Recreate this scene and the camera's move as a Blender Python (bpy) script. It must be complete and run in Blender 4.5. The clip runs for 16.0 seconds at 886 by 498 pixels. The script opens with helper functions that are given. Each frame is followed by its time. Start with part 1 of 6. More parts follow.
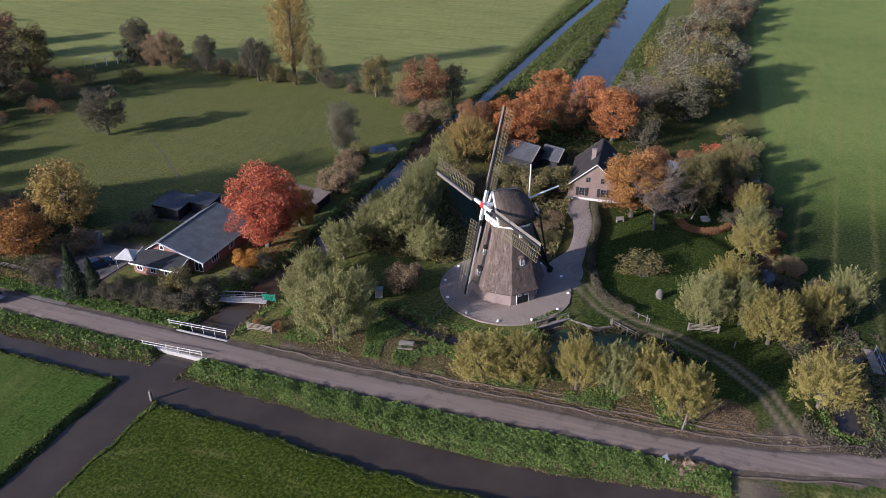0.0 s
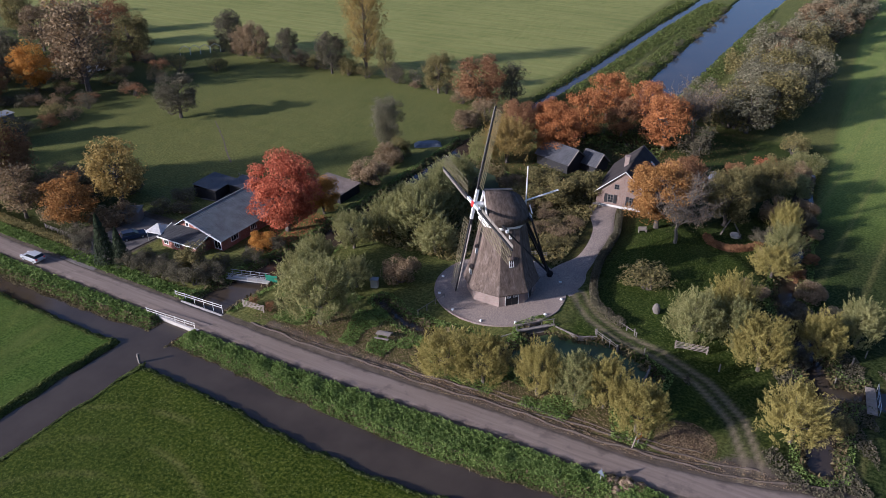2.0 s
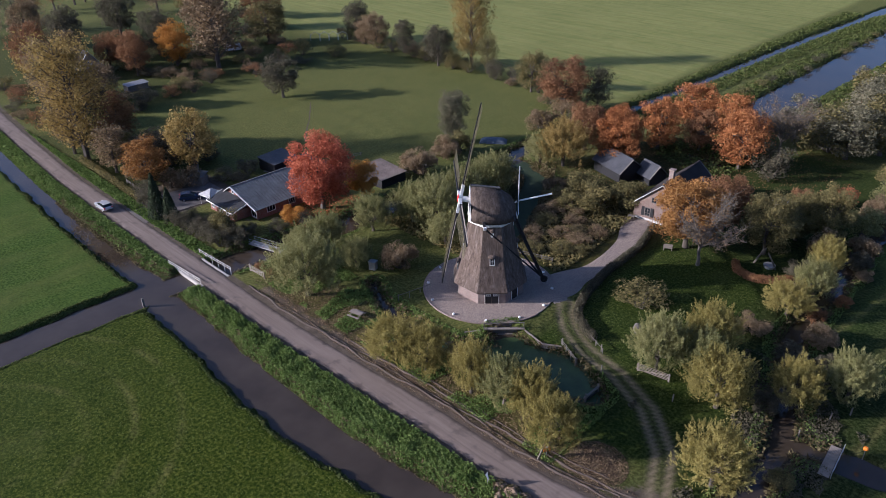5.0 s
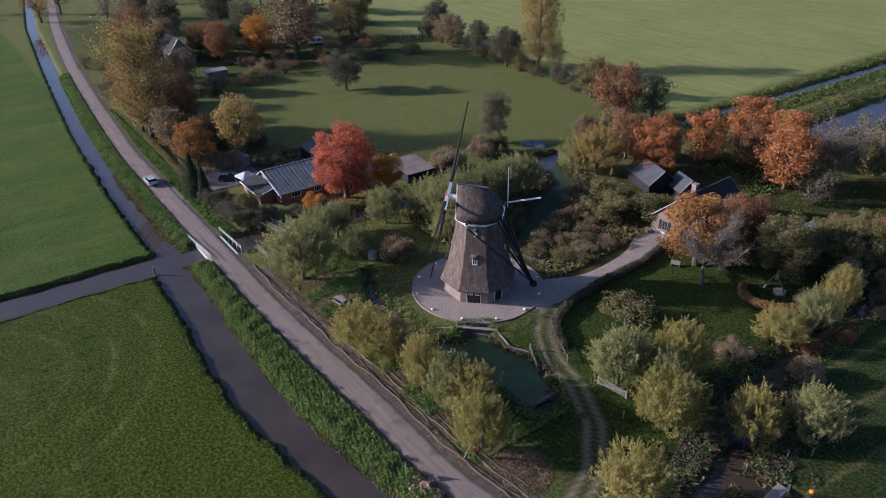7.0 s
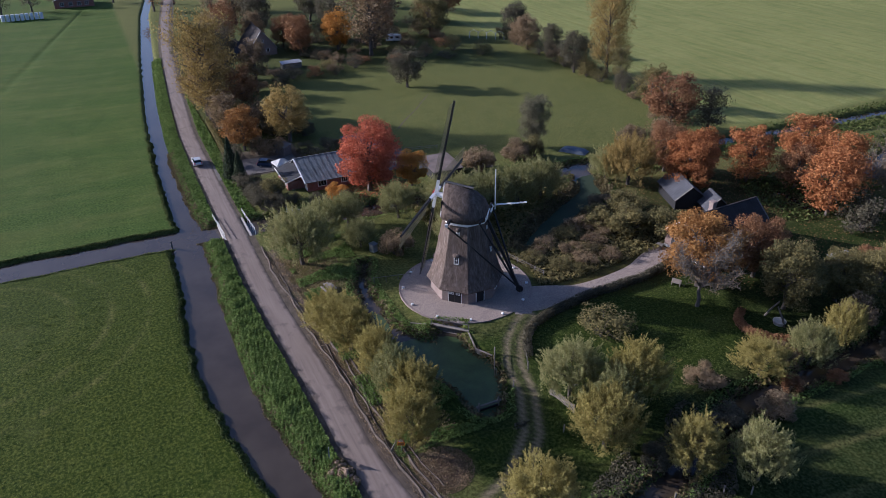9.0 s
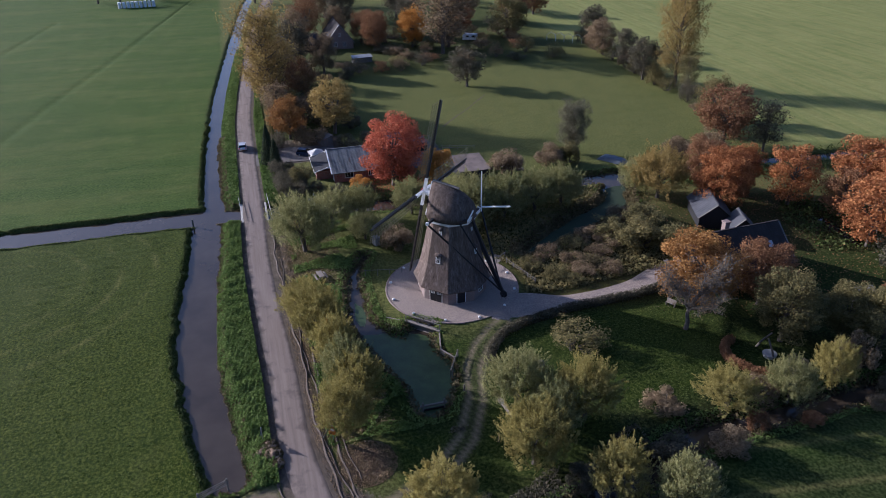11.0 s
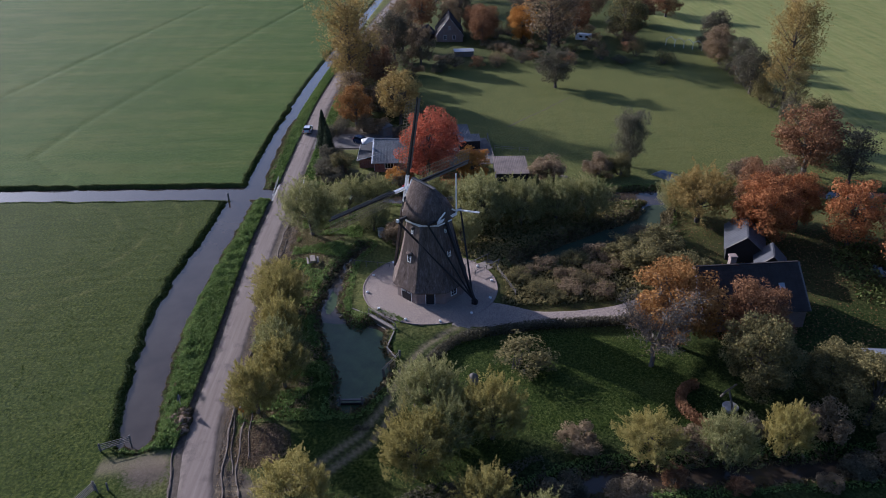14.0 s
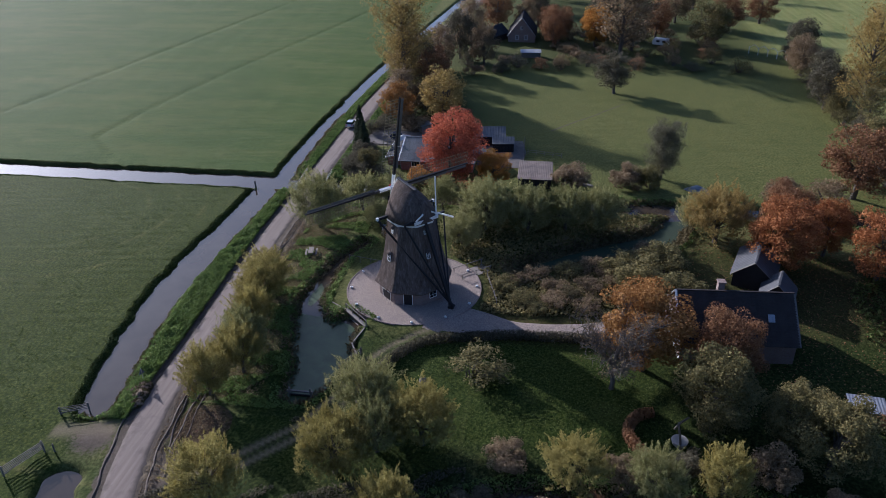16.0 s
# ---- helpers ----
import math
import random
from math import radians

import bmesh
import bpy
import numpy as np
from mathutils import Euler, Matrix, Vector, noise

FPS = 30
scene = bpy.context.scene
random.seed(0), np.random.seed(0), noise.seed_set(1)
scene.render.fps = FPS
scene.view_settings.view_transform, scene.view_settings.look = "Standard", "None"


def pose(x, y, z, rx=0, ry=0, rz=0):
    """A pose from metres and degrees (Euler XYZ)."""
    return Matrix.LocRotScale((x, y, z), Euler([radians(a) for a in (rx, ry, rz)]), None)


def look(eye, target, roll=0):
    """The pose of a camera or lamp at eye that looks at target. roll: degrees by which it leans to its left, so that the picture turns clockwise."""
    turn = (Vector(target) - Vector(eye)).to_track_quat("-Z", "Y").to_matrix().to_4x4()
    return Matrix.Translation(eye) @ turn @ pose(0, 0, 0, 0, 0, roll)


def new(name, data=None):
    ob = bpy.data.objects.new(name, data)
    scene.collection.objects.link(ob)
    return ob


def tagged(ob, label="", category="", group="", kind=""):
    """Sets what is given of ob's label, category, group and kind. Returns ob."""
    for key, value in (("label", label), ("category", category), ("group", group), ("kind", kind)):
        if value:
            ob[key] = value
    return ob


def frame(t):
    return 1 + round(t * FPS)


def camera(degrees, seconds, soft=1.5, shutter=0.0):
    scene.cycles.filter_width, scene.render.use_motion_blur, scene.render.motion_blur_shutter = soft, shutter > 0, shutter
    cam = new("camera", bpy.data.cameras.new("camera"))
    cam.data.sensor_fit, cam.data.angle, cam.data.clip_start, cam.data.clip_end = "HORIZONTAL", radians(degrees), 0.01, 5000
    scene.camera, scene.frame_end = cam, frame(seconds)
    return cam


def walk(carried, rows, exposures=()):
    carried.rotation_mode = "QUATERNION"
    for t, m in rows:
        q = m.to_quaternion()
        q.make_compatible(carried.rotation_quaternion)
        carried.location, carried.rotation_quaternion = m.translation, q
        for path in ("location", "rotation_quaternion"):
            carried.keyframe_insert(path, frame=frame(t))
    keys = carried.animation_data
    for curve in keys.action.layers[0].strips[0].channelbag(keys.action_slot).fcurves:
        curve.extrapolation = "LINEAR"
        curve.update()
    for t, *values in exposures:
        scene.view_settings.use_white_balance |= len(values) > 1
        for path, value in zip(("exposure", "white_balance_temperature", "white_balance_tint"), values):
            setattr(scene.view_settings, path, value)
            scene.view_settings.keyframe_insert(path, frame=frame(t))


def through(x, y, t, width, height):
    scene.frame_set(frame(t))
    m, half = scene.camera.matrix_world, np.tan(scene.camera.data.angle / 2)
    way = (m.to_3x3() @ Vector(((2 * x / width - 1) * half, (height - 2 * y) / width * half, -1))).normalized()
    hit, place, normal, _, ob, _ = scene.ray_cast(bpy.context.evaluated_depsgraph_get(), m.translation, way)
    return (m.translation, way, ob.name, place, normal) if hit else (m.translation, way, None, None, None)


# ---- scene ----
import functools
import itertools

# the flight: seconds, eye, yaw, pitch, roll
cam = camera(62.7, 16.0, soft=0.7)
ROWS = [
(0, 2.48, -2.10, 58.08, 19.12, -28.97, 0.15),
    (0.5, 6.81, -0.73, 58.15, 21.76, -28.97, -0.07),
    (1, 11.01, 0.76, 58.20, 24.40, -28.99, -0.26),
    (1.5, 15.11, 2.39, 58.22, 27.01, -29.01, -0.42),
    (2, 19.11, 4.18, 58.22, 29.61, -29.04, -0.56),
    (2.5, 23.02, 6.13, 58.20, 32.20, -29.06, -0.68),
    (3, 26.86, 8.24, 58.15, 34.78, -29.07, -0.78),
    (3.5, 30.61, 10.53, 58.09, 37.35, -29.07, -0.85),
    (4, 34.27, 12.98, 58.01, 39.91, -29.05, -0.91),
    (4.5, 37.84, 15.61, 57.92, 42.45, -29.02, -0.96),
    (5, 41.30, 18.40, 57.82, 44.99, -28.98, -0.98),
    (5.5, 44.65, 21.36, 57.71, 47.52, -28.92, -1.00),
    (6, 47.88, 24.48, 57.59, 50.04, -28.86, -1.00),
    (6.5, 50.96, 27.75, 57.47, 52.55, -28.78, -0.99),
    (7, 53.89, 31.17, 57.34, 55.04, -28.70, -0.98),
    (7.5, 56.64, 34.73, 57.22, 57.53, -28.62, -0.95),
    (8, 59.21, 38.41, 57.09, 60.01, -28.54, -0.92),
    (8.5, 61.58, 42.22, 56.97, 62.49, -28.47, -0.89),
    (9, 63.73, 46.14, 56.85, 64.95, -28.40, -0.85),
    (9.5, 65.66, 50.15, 56.73, 67.40, -28.34, -0.82),
    (10, 67.35, 54.26, 56.62, 69.85, -28.30, -0.78),
    (10.5, 68.80, 58.43, 56.53, 72.28, -28.27, -0.74),
    (11, 70.00, 62.68, 56.44, 74.71, -28.26, -0.71),
    (11.5, 70.95, 66.98, 56.36, 77.14, -28.27, -0.69),
    (12, 71.65, 71.32, 56.30, 79.56, -28.30, -0.67),
    (12.5, 72.12, 75.70, 56.25, 81.97, -28.33, -0.66),
    (13, 72.36, 80.10, 56.22, 84.38, -28.39, -0.66),
    (13.5, 72.39, 84.52, 56.20, 86.78, -28.44, -0.67),
    (14, 72.24, 88.94, 56.20, 89.19, -28.51, -0.70),
    (14.5, 71.93, 93.37, 56.22, 91.60, -28.56, -0.74),
    (15, 71.50, 97.78, 56.27, 94.01, -28.60, -0.79),
    (15.5, 70.99, 102.19, 56.33, 96.43, -28.62, -0.87),
    (16, 70.45, 106.59, 56.42, 98.86, -28.60, -0.96),
]
walk(cam, [(t, pose(x, y, z, 90 + pitch, 0, yaw) @ pose(0, 0, 0, 0, 0, roll)) for t, x, y, z, yaw, pitch, roll in ROWS],
     [(0.0, 0.66, 5350, 21), (4.0, 0.64, 5300, 22), (9.0, 0.64, 5190, 22), (12.5, 0.62, 5130, 22), (16.0, 0.57, 5130, 19)])

# ---- light: a low autumn sun in the south-west ----
SUN_TO = Vector((-0.64, -0.77, 0.0)).normalized()
SUN_ELEVATION = radians(19.0)
world = bpy.data.worlds.new("sky")
scene.world = world
world.use_nodes = True
wn = world.node_tree.nodes
sky = wn.new("ShaderNodeTexSky")
sky.sky_type, sky.sun_disc = "NISHITA", False
sky.sun_elevation = SUN_ELEVATION
sky.sun_rotation = math.atan2(SUN_TO.x, SUN_TO.y)
sky.air_density, sky.dust_density, sky.ozone_density = 1.0, 3.6, 3.8
wn["Background"].inputs["Strength"].default_value = 0.092
world.node_tree.links.new(sky.outputs["Color"], wn["Background"].inputs["Color"])
sun = new("sun", bpy.data.lights.new("sun", "SUN"))
sun.data.energy, sun.data.angle, sun.data.color = 5.0, radians(0.8), (1.0, 0.87, 0.70)
sun.matrix_world = look((0, 0, 150), Vector((0, 0, 150)) - (SUN_TO * math.cos(SUN_ELEVATION) + Vector((0, 0, math.sin(SUN_ELEVATION)))))


# ---- materials ----
class Graph:
    """A small helper to write node materials."""

    def __init__(self, name, rough=0.8, metal=0.0, spec=0.3):
        self.mat = bpy.data.materials.new(name)
        self.mat.use_nodes = True
        self.tree = self.mat.node_tree
        self.bsdf = self.tree.nodes["Principled BSDF"]
        self.bsdf.inputs["Roughness"].default_value = rough
        self.bsdf.inputs["Metallic"].default_value = metal
        self.bsdf.inputs["Specular IOR Level"].default_value = spec

    def node(self, kind, **values):
        n = self.tree.nodes.new(kind)
        for k, v in values.items():
            n.inputs[k.replace("_", " ")].default_value = v
        return n

    def link(self, a, b):
        self.tree.links.new(a, b)

    def coords(self, space="Object"):
        return self.node("ShaderNodeTexCoord").outputs[space]

    def noise(self, scale, detail=4.0, rough=0.6, at=None, stretch=None):
        n = self.node("ShaderNodeTexNoise", Scale=scale, Detail=detail, Roughness=rough)
        vec = at if at is not None else self.coords()
        if stretch:
            m = self.node("ShaderNodeMapping")
            m.inputs["Scale"].default_value = stretch
            self.link(vec, m.inputs["Vector"])
            vec = m.outputs["Vector"]
        self.link(vec, n.inputs["Vector"])
        return n.outputs["Fac"]

    def ramp(self, fac, stops):
        n = self.node("ShaderNodeValToRGB")
        r = n.color_ramp
        while len(r.elements) < len(stops):
            r.elements.new(0.5)
        for e, (p, c) in zip(r.elements, stops):
            e.position = p
            e.color = (*c, 1) if len(c) == 3 else c
        self.link(fac, n.inputs["Fac"])
        return n.outputs["Color"]

    def step(self, fac, lo, hi):
        n = self.node("ShaderNodeMapRange")
        n.inputs["From Min"].default_value, n.inputs["From Max"].default_value = lo, hi
        self.link(fac, n.inputs["Value"])
        return n.outputs["Result"]

    def math(self, op, a, b):
        n = self.node("ShaderNodeMath")
        n.operation = op
        for i, v in enumerate((a, b)):
            if isinstance(v, (int, float)):
                n.inputs[i].default_value = v
            else:
                self.link(v, n.inputs[i])
        return n.outputs[0]

    def mix(self, fac, a, b, how="MIX"):
        n = self.tree.nodes.new("ShaderNodeMix")
        n.data_type, n.blend_type = "RGBA", how
        for sock, v in ((n.inputs[0], fac), (n.inputs[6], a), (n.inputs[7], b)):
            if isinstance(v, (int, float)):
                sock.default_value = v
            elif isinstance(v, tuple):
                sock.default_value = (*v, 1)
            else:
                self.link(v, sock)
        return n.outputs[2]

    def attribute(self, name):
        n = self.node("ShaderNodeAttribute")
        n.attribute_name = name
        return n.outputs["Fac"]

    def color(self, c):
        if isinstance(c, tuple):
            self.bsdf.inputs["Base Color"].default_value = (*c, 1)
        else:
            self.link(c, self.bsdf.inputs["Base Color"])
        return self

    def bump(self, fac, depth, strength=1.0):
        n = self.node("ShaderNodeBump", Strength=strength, Distance=depth)
        self.link(fac, n.inputs["Height"])
        self.link(n.outputs["Normal"], self.bsdf.inputs["Normal"])
        return self


def plain(name, c, rough=0.6, metal=0.0, vary=0.25, scale=6.0, bump=0.004):
    """Paint, wood or metal: one colour with two scales of wear."""
    g = Graph(name, rough, metal)
    big, fine = g.noise(scale * 0.25, 3), g.noise(scale * 4, 5)
    f = g.mix(0.5, big, fine)
    dark = tuple(v * (1 - vary) for v in c)
    light = tuple(min(1.0, v * (1 + vary)) for v in c)
    g.color(g.ramp(f, [(0.3, dark), (0.7, light)])).bump(fine, bump)
    return g.mat


def leaf(name, a, b, c, through=0.25):
    """Leaves: colour by leaf and by bough, with light coming through."""
    g = Graph(name, 0.8, 0.0, 0.12)
    isl = g.node("ShaderNodeNewGeometry").outputs["Random Per Island"]
    tree = g.node("ShaderNodeObjectInfo").outputs["Random"]
    bough = g.noise(0.35, 2)
    f = g.math("ADD", g.math("MULTIPLY", isl, 0.55), g.math("MULTIPLY", bough, 0.7))
    f = g.math("ADD", f, g.math("MULTIPLY", tree, 0.16))
    col = g.ramp(f, [(0.3, a), (0.62, b), (0.95, c)])
    g.color(col)
    tr = g.node("ShaderNodeBsdfTranslucent")
    g.link(col, tr.inputs["Color"])
    mx = g.node("ShaderNodeMixShader")
    mx.inputs[0].default_value = through
    out = g.tree.nodes["Material Output"]
    g.link(g.bsdf.outputs[0], mx.inputs[1])
    g.link(tr.outputs[0], mx.inputs[2])
    g.link(mx.outputs[0], out.inputs["Surface"])
    return g.mat


def bark_material(name, a, b):
    g = Graph(name, 0.9)
    n = g.noise(3, 6, 0.7, stretch=(1, 1, 0.25))
    g.color(g.ramp(n, [(0.35, a), (0.65, b)])).bump(n, 0.03)
    return g.mat


def thatch_material(name, k):
    g = Graph(name, 0.95, 0, 0.1)
    straw = g.mix(0.55, g.noise(7, 6, 0.8, stretch=(1, 1, 0.10)), g.noise(2.2, 5, 0.8, stretch=(1, 1, 0.07)))
    stain = g.noise(0.45, 4)
    moss = g.noise(1.6, 5, 0.7)
    run = g.noise(1.1, 4, 0.7, stretch=(1, 1, 0.06))
    col = g.ramp(straw, [(0.36, (0.062 * k, 0.044 * k, 0.035 * k)), (0.52, (0.180 * k, 0.138 * k, 0.112 * k)), (0.66, (0.340 * k, 0.272 * k, 0.228 * k))])
    col = g.mix(g.math("MULTIPLY", g.step(stain, 0.45, 0.7), 0.7), col, (0.125 * k, 0.100 * k, 0.088 * k))
    col = g.mix(g.math("MULTIPLY", g.step(run, 0.55, 0.72), 0.45), col, (0.30 * k, 0.265 * k, 0.240 * k))
    col = g.mix(g.math("MULTIPLY", g.step(moss, 0.58, 0.78), 0.25), col, (0.085 * k, 0.080 * k, 0.055 * k))
    g.color(col).bump(straw, 0.10)
    return g.mat


def brick_material(name, a, b, mortar, scale=1.0):
    g = Graph(name, 0.9, 0, 0.2)
    t = g.node("ShaderNodeTexBrick", Scale=scale)
    t.inputs["Brick Width"].default_value, t.inputs["Row Height"].default_value = 0.22, 0.068
    t.inputs["Mortar Size"].default_value = 0.008
    t.inputs["Color1"].default_value, t.inputs["Color2"].default_value, t.inputs["Mortar"].default_value = (*a, 1), (*b, 1), (*mortar, 1)
    m = g.node("ShaderNodeMapping")
    m.inputs["Rotation"].default_value = (radians(90), 0, 0)
    g.link(g.coords(), m.inputs["Vector"])
    # walls run both ways: slide the pattern along x + y
    sep = g.node("ShaderNodeSeparateXYZ")
    g.link(g.coords(), sep.inputs[0])
    com = g.node("ShaderNodeCombineXYZ")
    g.link(g.math("ADD", sep.outputs[0], sep.outputs[1]), com.inputs[0])
    g.link(sep.outputs[2], com.inputs[1])
    g.link(com.outputs[0], t.inputs["Vector"])
    dirt = g.noise(0.7, 5)
    g.color(g.mix(g.math("MULTIPLY", g.step(dirt, 0.45, 0.8), 0.45), t.outputs["Color"], tuple(v * 0.45 for v in a))).bump(t.outputs["Fac"], -0.006)
    return g.mat


def ground_material():
    g = Graph("grassland", 0.88, 0, 0.06)
    fine, tuft, patch, broad = g.noise(9.0, 4, 0.8), g.noise(2.6, 3, 0.6), g.noise(0.12, 4), g.noise(0.02, 3)
    blade = g.mix(0.42, tuft, fine)
    meadow = g.ramp(blade, [(0.42, (0.058, 0.060, 0.017)), (0.50, (0.100, 0.104, 0.032)), (0.58, (0.155, 0.152, 0.054))])
    field = g.ramp(blade, [(0.42, (0.022, 0.045, 0.007)), (0.50, (0.043, 0.074, 0.012)), (0.58, (0.074, 0.110, 0.023))])
    field = g.mix(g.math("MULTIPLY", g.step(g.noise(0.09, 4, 0.7, stretch=(1.0, 0.25, 1)), 0.44, 0.62), 0.6), field, (0.082, 0.098, 0.023))
    crop = g.ramp(blade, [(0.42, (0.100, 0.130, 0.032)), (0.50, (0.150, 0.185, 0.048)), (0.58, (0.205, 0.240, 0.070))])
    pasture = g.ramp(blade, [(0.40, (0.012, 0.021, 0.003)), (0.50, (0.033, 0.047, 0.005)), (0.60, (0.084, 0.093, 0.017))])
    hay = g.ramp(blade, [(0.38, (0.150, 0.160, 0.052)), (0.50, (0.202, 0.208, 0.070)), (0.62, (0.262, 0.256, 0.098))])
    col = g.mix(g.attribute("field"), meadow, field)
    col = g.mix(g.attribute("crop"), col, crop)
    col = g.mix(g.attribute("pasture"), col, pasture)
    lanes = g.noise(0.5, 3, 0.7, stretch=(0.06, 1.0, 1))
    hay = g.mix(g.math("MULTIPLY", g.step(lanes, 0.42, 0.62), 0.75), hay, g.mix(1.0, hay, (0.70, 0.76, 0.66), "MULTIPLY"))
    col = g.mix(g.attribute("hay"), col, hay)
    # rank dark grass and bank herbs, with tree shade painted into the colour
    rank_shade = g.ramp(blade, [(0.42, (0.008, 0.010, 0.005)), (0.50, (0.020, 0.026, 0.010)), (0.58, (0.048, 0.054, 0.022))])
    lawn = g.ramp(blade, [(0.40, (0.008, 0.015, 0.003)), (0.50, (0.026, 0.039, 0.007)), (0.60, (0.064, 0.077, 0.017))])
    col = g.mix(g.attribute("lawn"), col, lawn)
    col = g.mix(g.attribute("rank_shade"), col, rank_shade)
    # pale mown or worn patches
    col = g.mix(g.math("MULTIPLY", g.step(patch, 0.55, 0.75), 0.22), col, (0.125, 0.125, 0.040))
    col = g.mix(g.math("MULTIPLY", g.step(g.noise(0.55, 4, 0.7), 0.48, 0.72), 0.42), col, g.mix(1.0, col, (1.55, 1.30, 1.15), "MULTIPLY"))
    col = g.mix(g.math("MULTIPLY", g.step(g.noise(0.3, 4, 0.7, stretch=(1, 0.4, 1)), 0.5, 0.72), 0.5), col, g.mix(1.0, col, (0.55, 0.66, 0.55), "MULTIPLY"))
    col = g.mix(g.math("MULTIPLY", g.step(broad, 0.45, 0.7), 0.25), col, (0.040, 0.060, 0.018))
    col = g.mix(g.math("MULTIPLY", g.attribute("stripe"), g.step(tuft, 0.25, 0.55)), col, (0.235, 0.200, 0.072))
    mud = g.ramp(g.mix(0.5, g.noise(3.2, 6, 0.75), g.noise(0.7, 4)), [(0.32, (0.050, 0.038, 0.030)), (0.55, (0.105, 0.082, 0.066)), (0.75, (0.170, 0.140, 0.115))])
    edge = g.math("ADD", g.attribute("mud"), g.math("MULTIPLY", g.math("SUBTRACT", tuft, 0.5), 0.9))
    col = g.mix(g.step(edge, 0.38, 0.62), col, mud)
    worn = g.math("MULTIPLY", g.attribute("worn"), g.step(tuft, 0.05, 0.42))
    col = g.mix(worn, col, g.ramp(fine, [(0.35, (0.135, 0.105, 0.068)), (0.65, (0.250, 0.200, 0.135))]))
    bank = g.ramp(fine, [(0.35, (0.020, 0.017, 0.010)), (0.65, (0.055, 0.050, 0.026))])
    col = g.mix(g.attribute("bank"), col, bank)
    litter = g.ramp(fine, [(0.4, (0.10, 0.045, 0.025)), (0.6, (0.17, 0.085, 0.055))])
    col = g.mix(g.math("MULTIPLY", g.attribute("litter"), g.step(fine, 0.42, 0.6)), col, litter)
    g.bsdf.inputs["Specular Tint"].default_value = (0.42, 0.85, 0.20, 1)
    g.bsdf.inputs["Sheen Weight"].default_value = 0.02
    g.bsdf.inputs["Sheen Tint"].default_value = (0.55, 0.75, 0.30, 1)
    g.color(col).bump(blade, 0.09, 1.0)
    return g.mat


def asphalt_material():
    g = Graph("asphalt", 0.85, 0, 0.3)
    fine, patch, streak = g.noise(14, 5, 0.8), g.noise(0.5, 5, 0.65), g.noise(0.8, 4, 0.6, stretch=(0.12, 2.2, 1))
    col = g.ramp(g.mix(0.55, fine, streak), [(0.3, (0.115, 0.088, 0.071)), (0.7, (0.250, 0.198, 0.165))])
    col = g.mix(g.math("MULTIPLY", g.step(patch, 0.56, 0.68), 0.6), col, (0.095, 0.076, 0.064))
    edge = g.math("ADD", g.attribute("edge"), g.math("MULTIPLY", g.math("SUBTRACT", patch, 0.5), 1.2))
    col = g.mix(g.step(edge, 0.55, 0.95), col, (0.090, 0.070, 0.055))
    g.color(col).bump(fine, 0.01)
    return g.mat


def paving_material():
    g = Graph("clinker_paving", 0.85, 0, 0.25)
    t = g.node("ShaderNodeTexBrick", Scale=1.0)
    t.inputs["Brick Width"].default_value, t.inputs["Row Height"].default_value, t.inputs["Mortar Size"].default_value = 0.21, 0.105, 0.010
    t.inputs["Color1"].default_value, t.inputs["Color2"].default_value, t.inputs["Mortar"].default_value = (0.345, 0.268, 0.222, 1), (0.21, 0.160, 0.130, 1), (0.13, 0.11, 0.09, 1)
    g.link(g.coords(), t.inputs["Vector"])
    v = g.node("ShaderNodeTexVoronoi", Scale=3.2)
    g.link(g.coords(), v.inputs["Vector"])
    patch, fine = g.noise(0.35, 5), g.noise(5.0, 4, 0.85)
    col = g.mix(0.5, t.outputs["Color"], g.ramp(fine, [(0.40, (0.12, 0.10, 0.088)), (0.60, (0.49, 0.400, 0.332))]))
    col = g.mix(g.math("MULTIPLY", g.step(patch, 0.5, 0.72), 0.5), col, (0.17, 0.135, 0.125))
    g.color(col).bump(g.mix(0.5, t.outputs["Fac"], fine), -0.02)
    return g.mat


def water_material():
    g = Graph("ditch_water", 0.03, 0, 0.5)
    ripple = g.noise(1.3, 4, 0.6)
    murk = g.noise(0.15, 3)
    g.color(g.ramp(murk, [(0.35, (0.040, 0.030, 0.021)), (0.7, (0.058, 0.045, 0.032))])).bump(ripple, 0.004, 0.2)
    g.bsdf.inputs["IOR"].default_value = 1.42
    return g.mat


def tile_roof_material(name, c):
    g = Graph(name, 0.85, 0, 0.15)
    fine, big = g.noise(7, 5, 0.7), g.noise(0.6, 4)
    g.color(g.ramp(g.mix(0.5, fine, big), [(0.35, tuple(v * 0.65 for v in c)), (0.65, tuple(v * 1.3 for v in c))])).bump(fine, 0.01)
    return g.mat


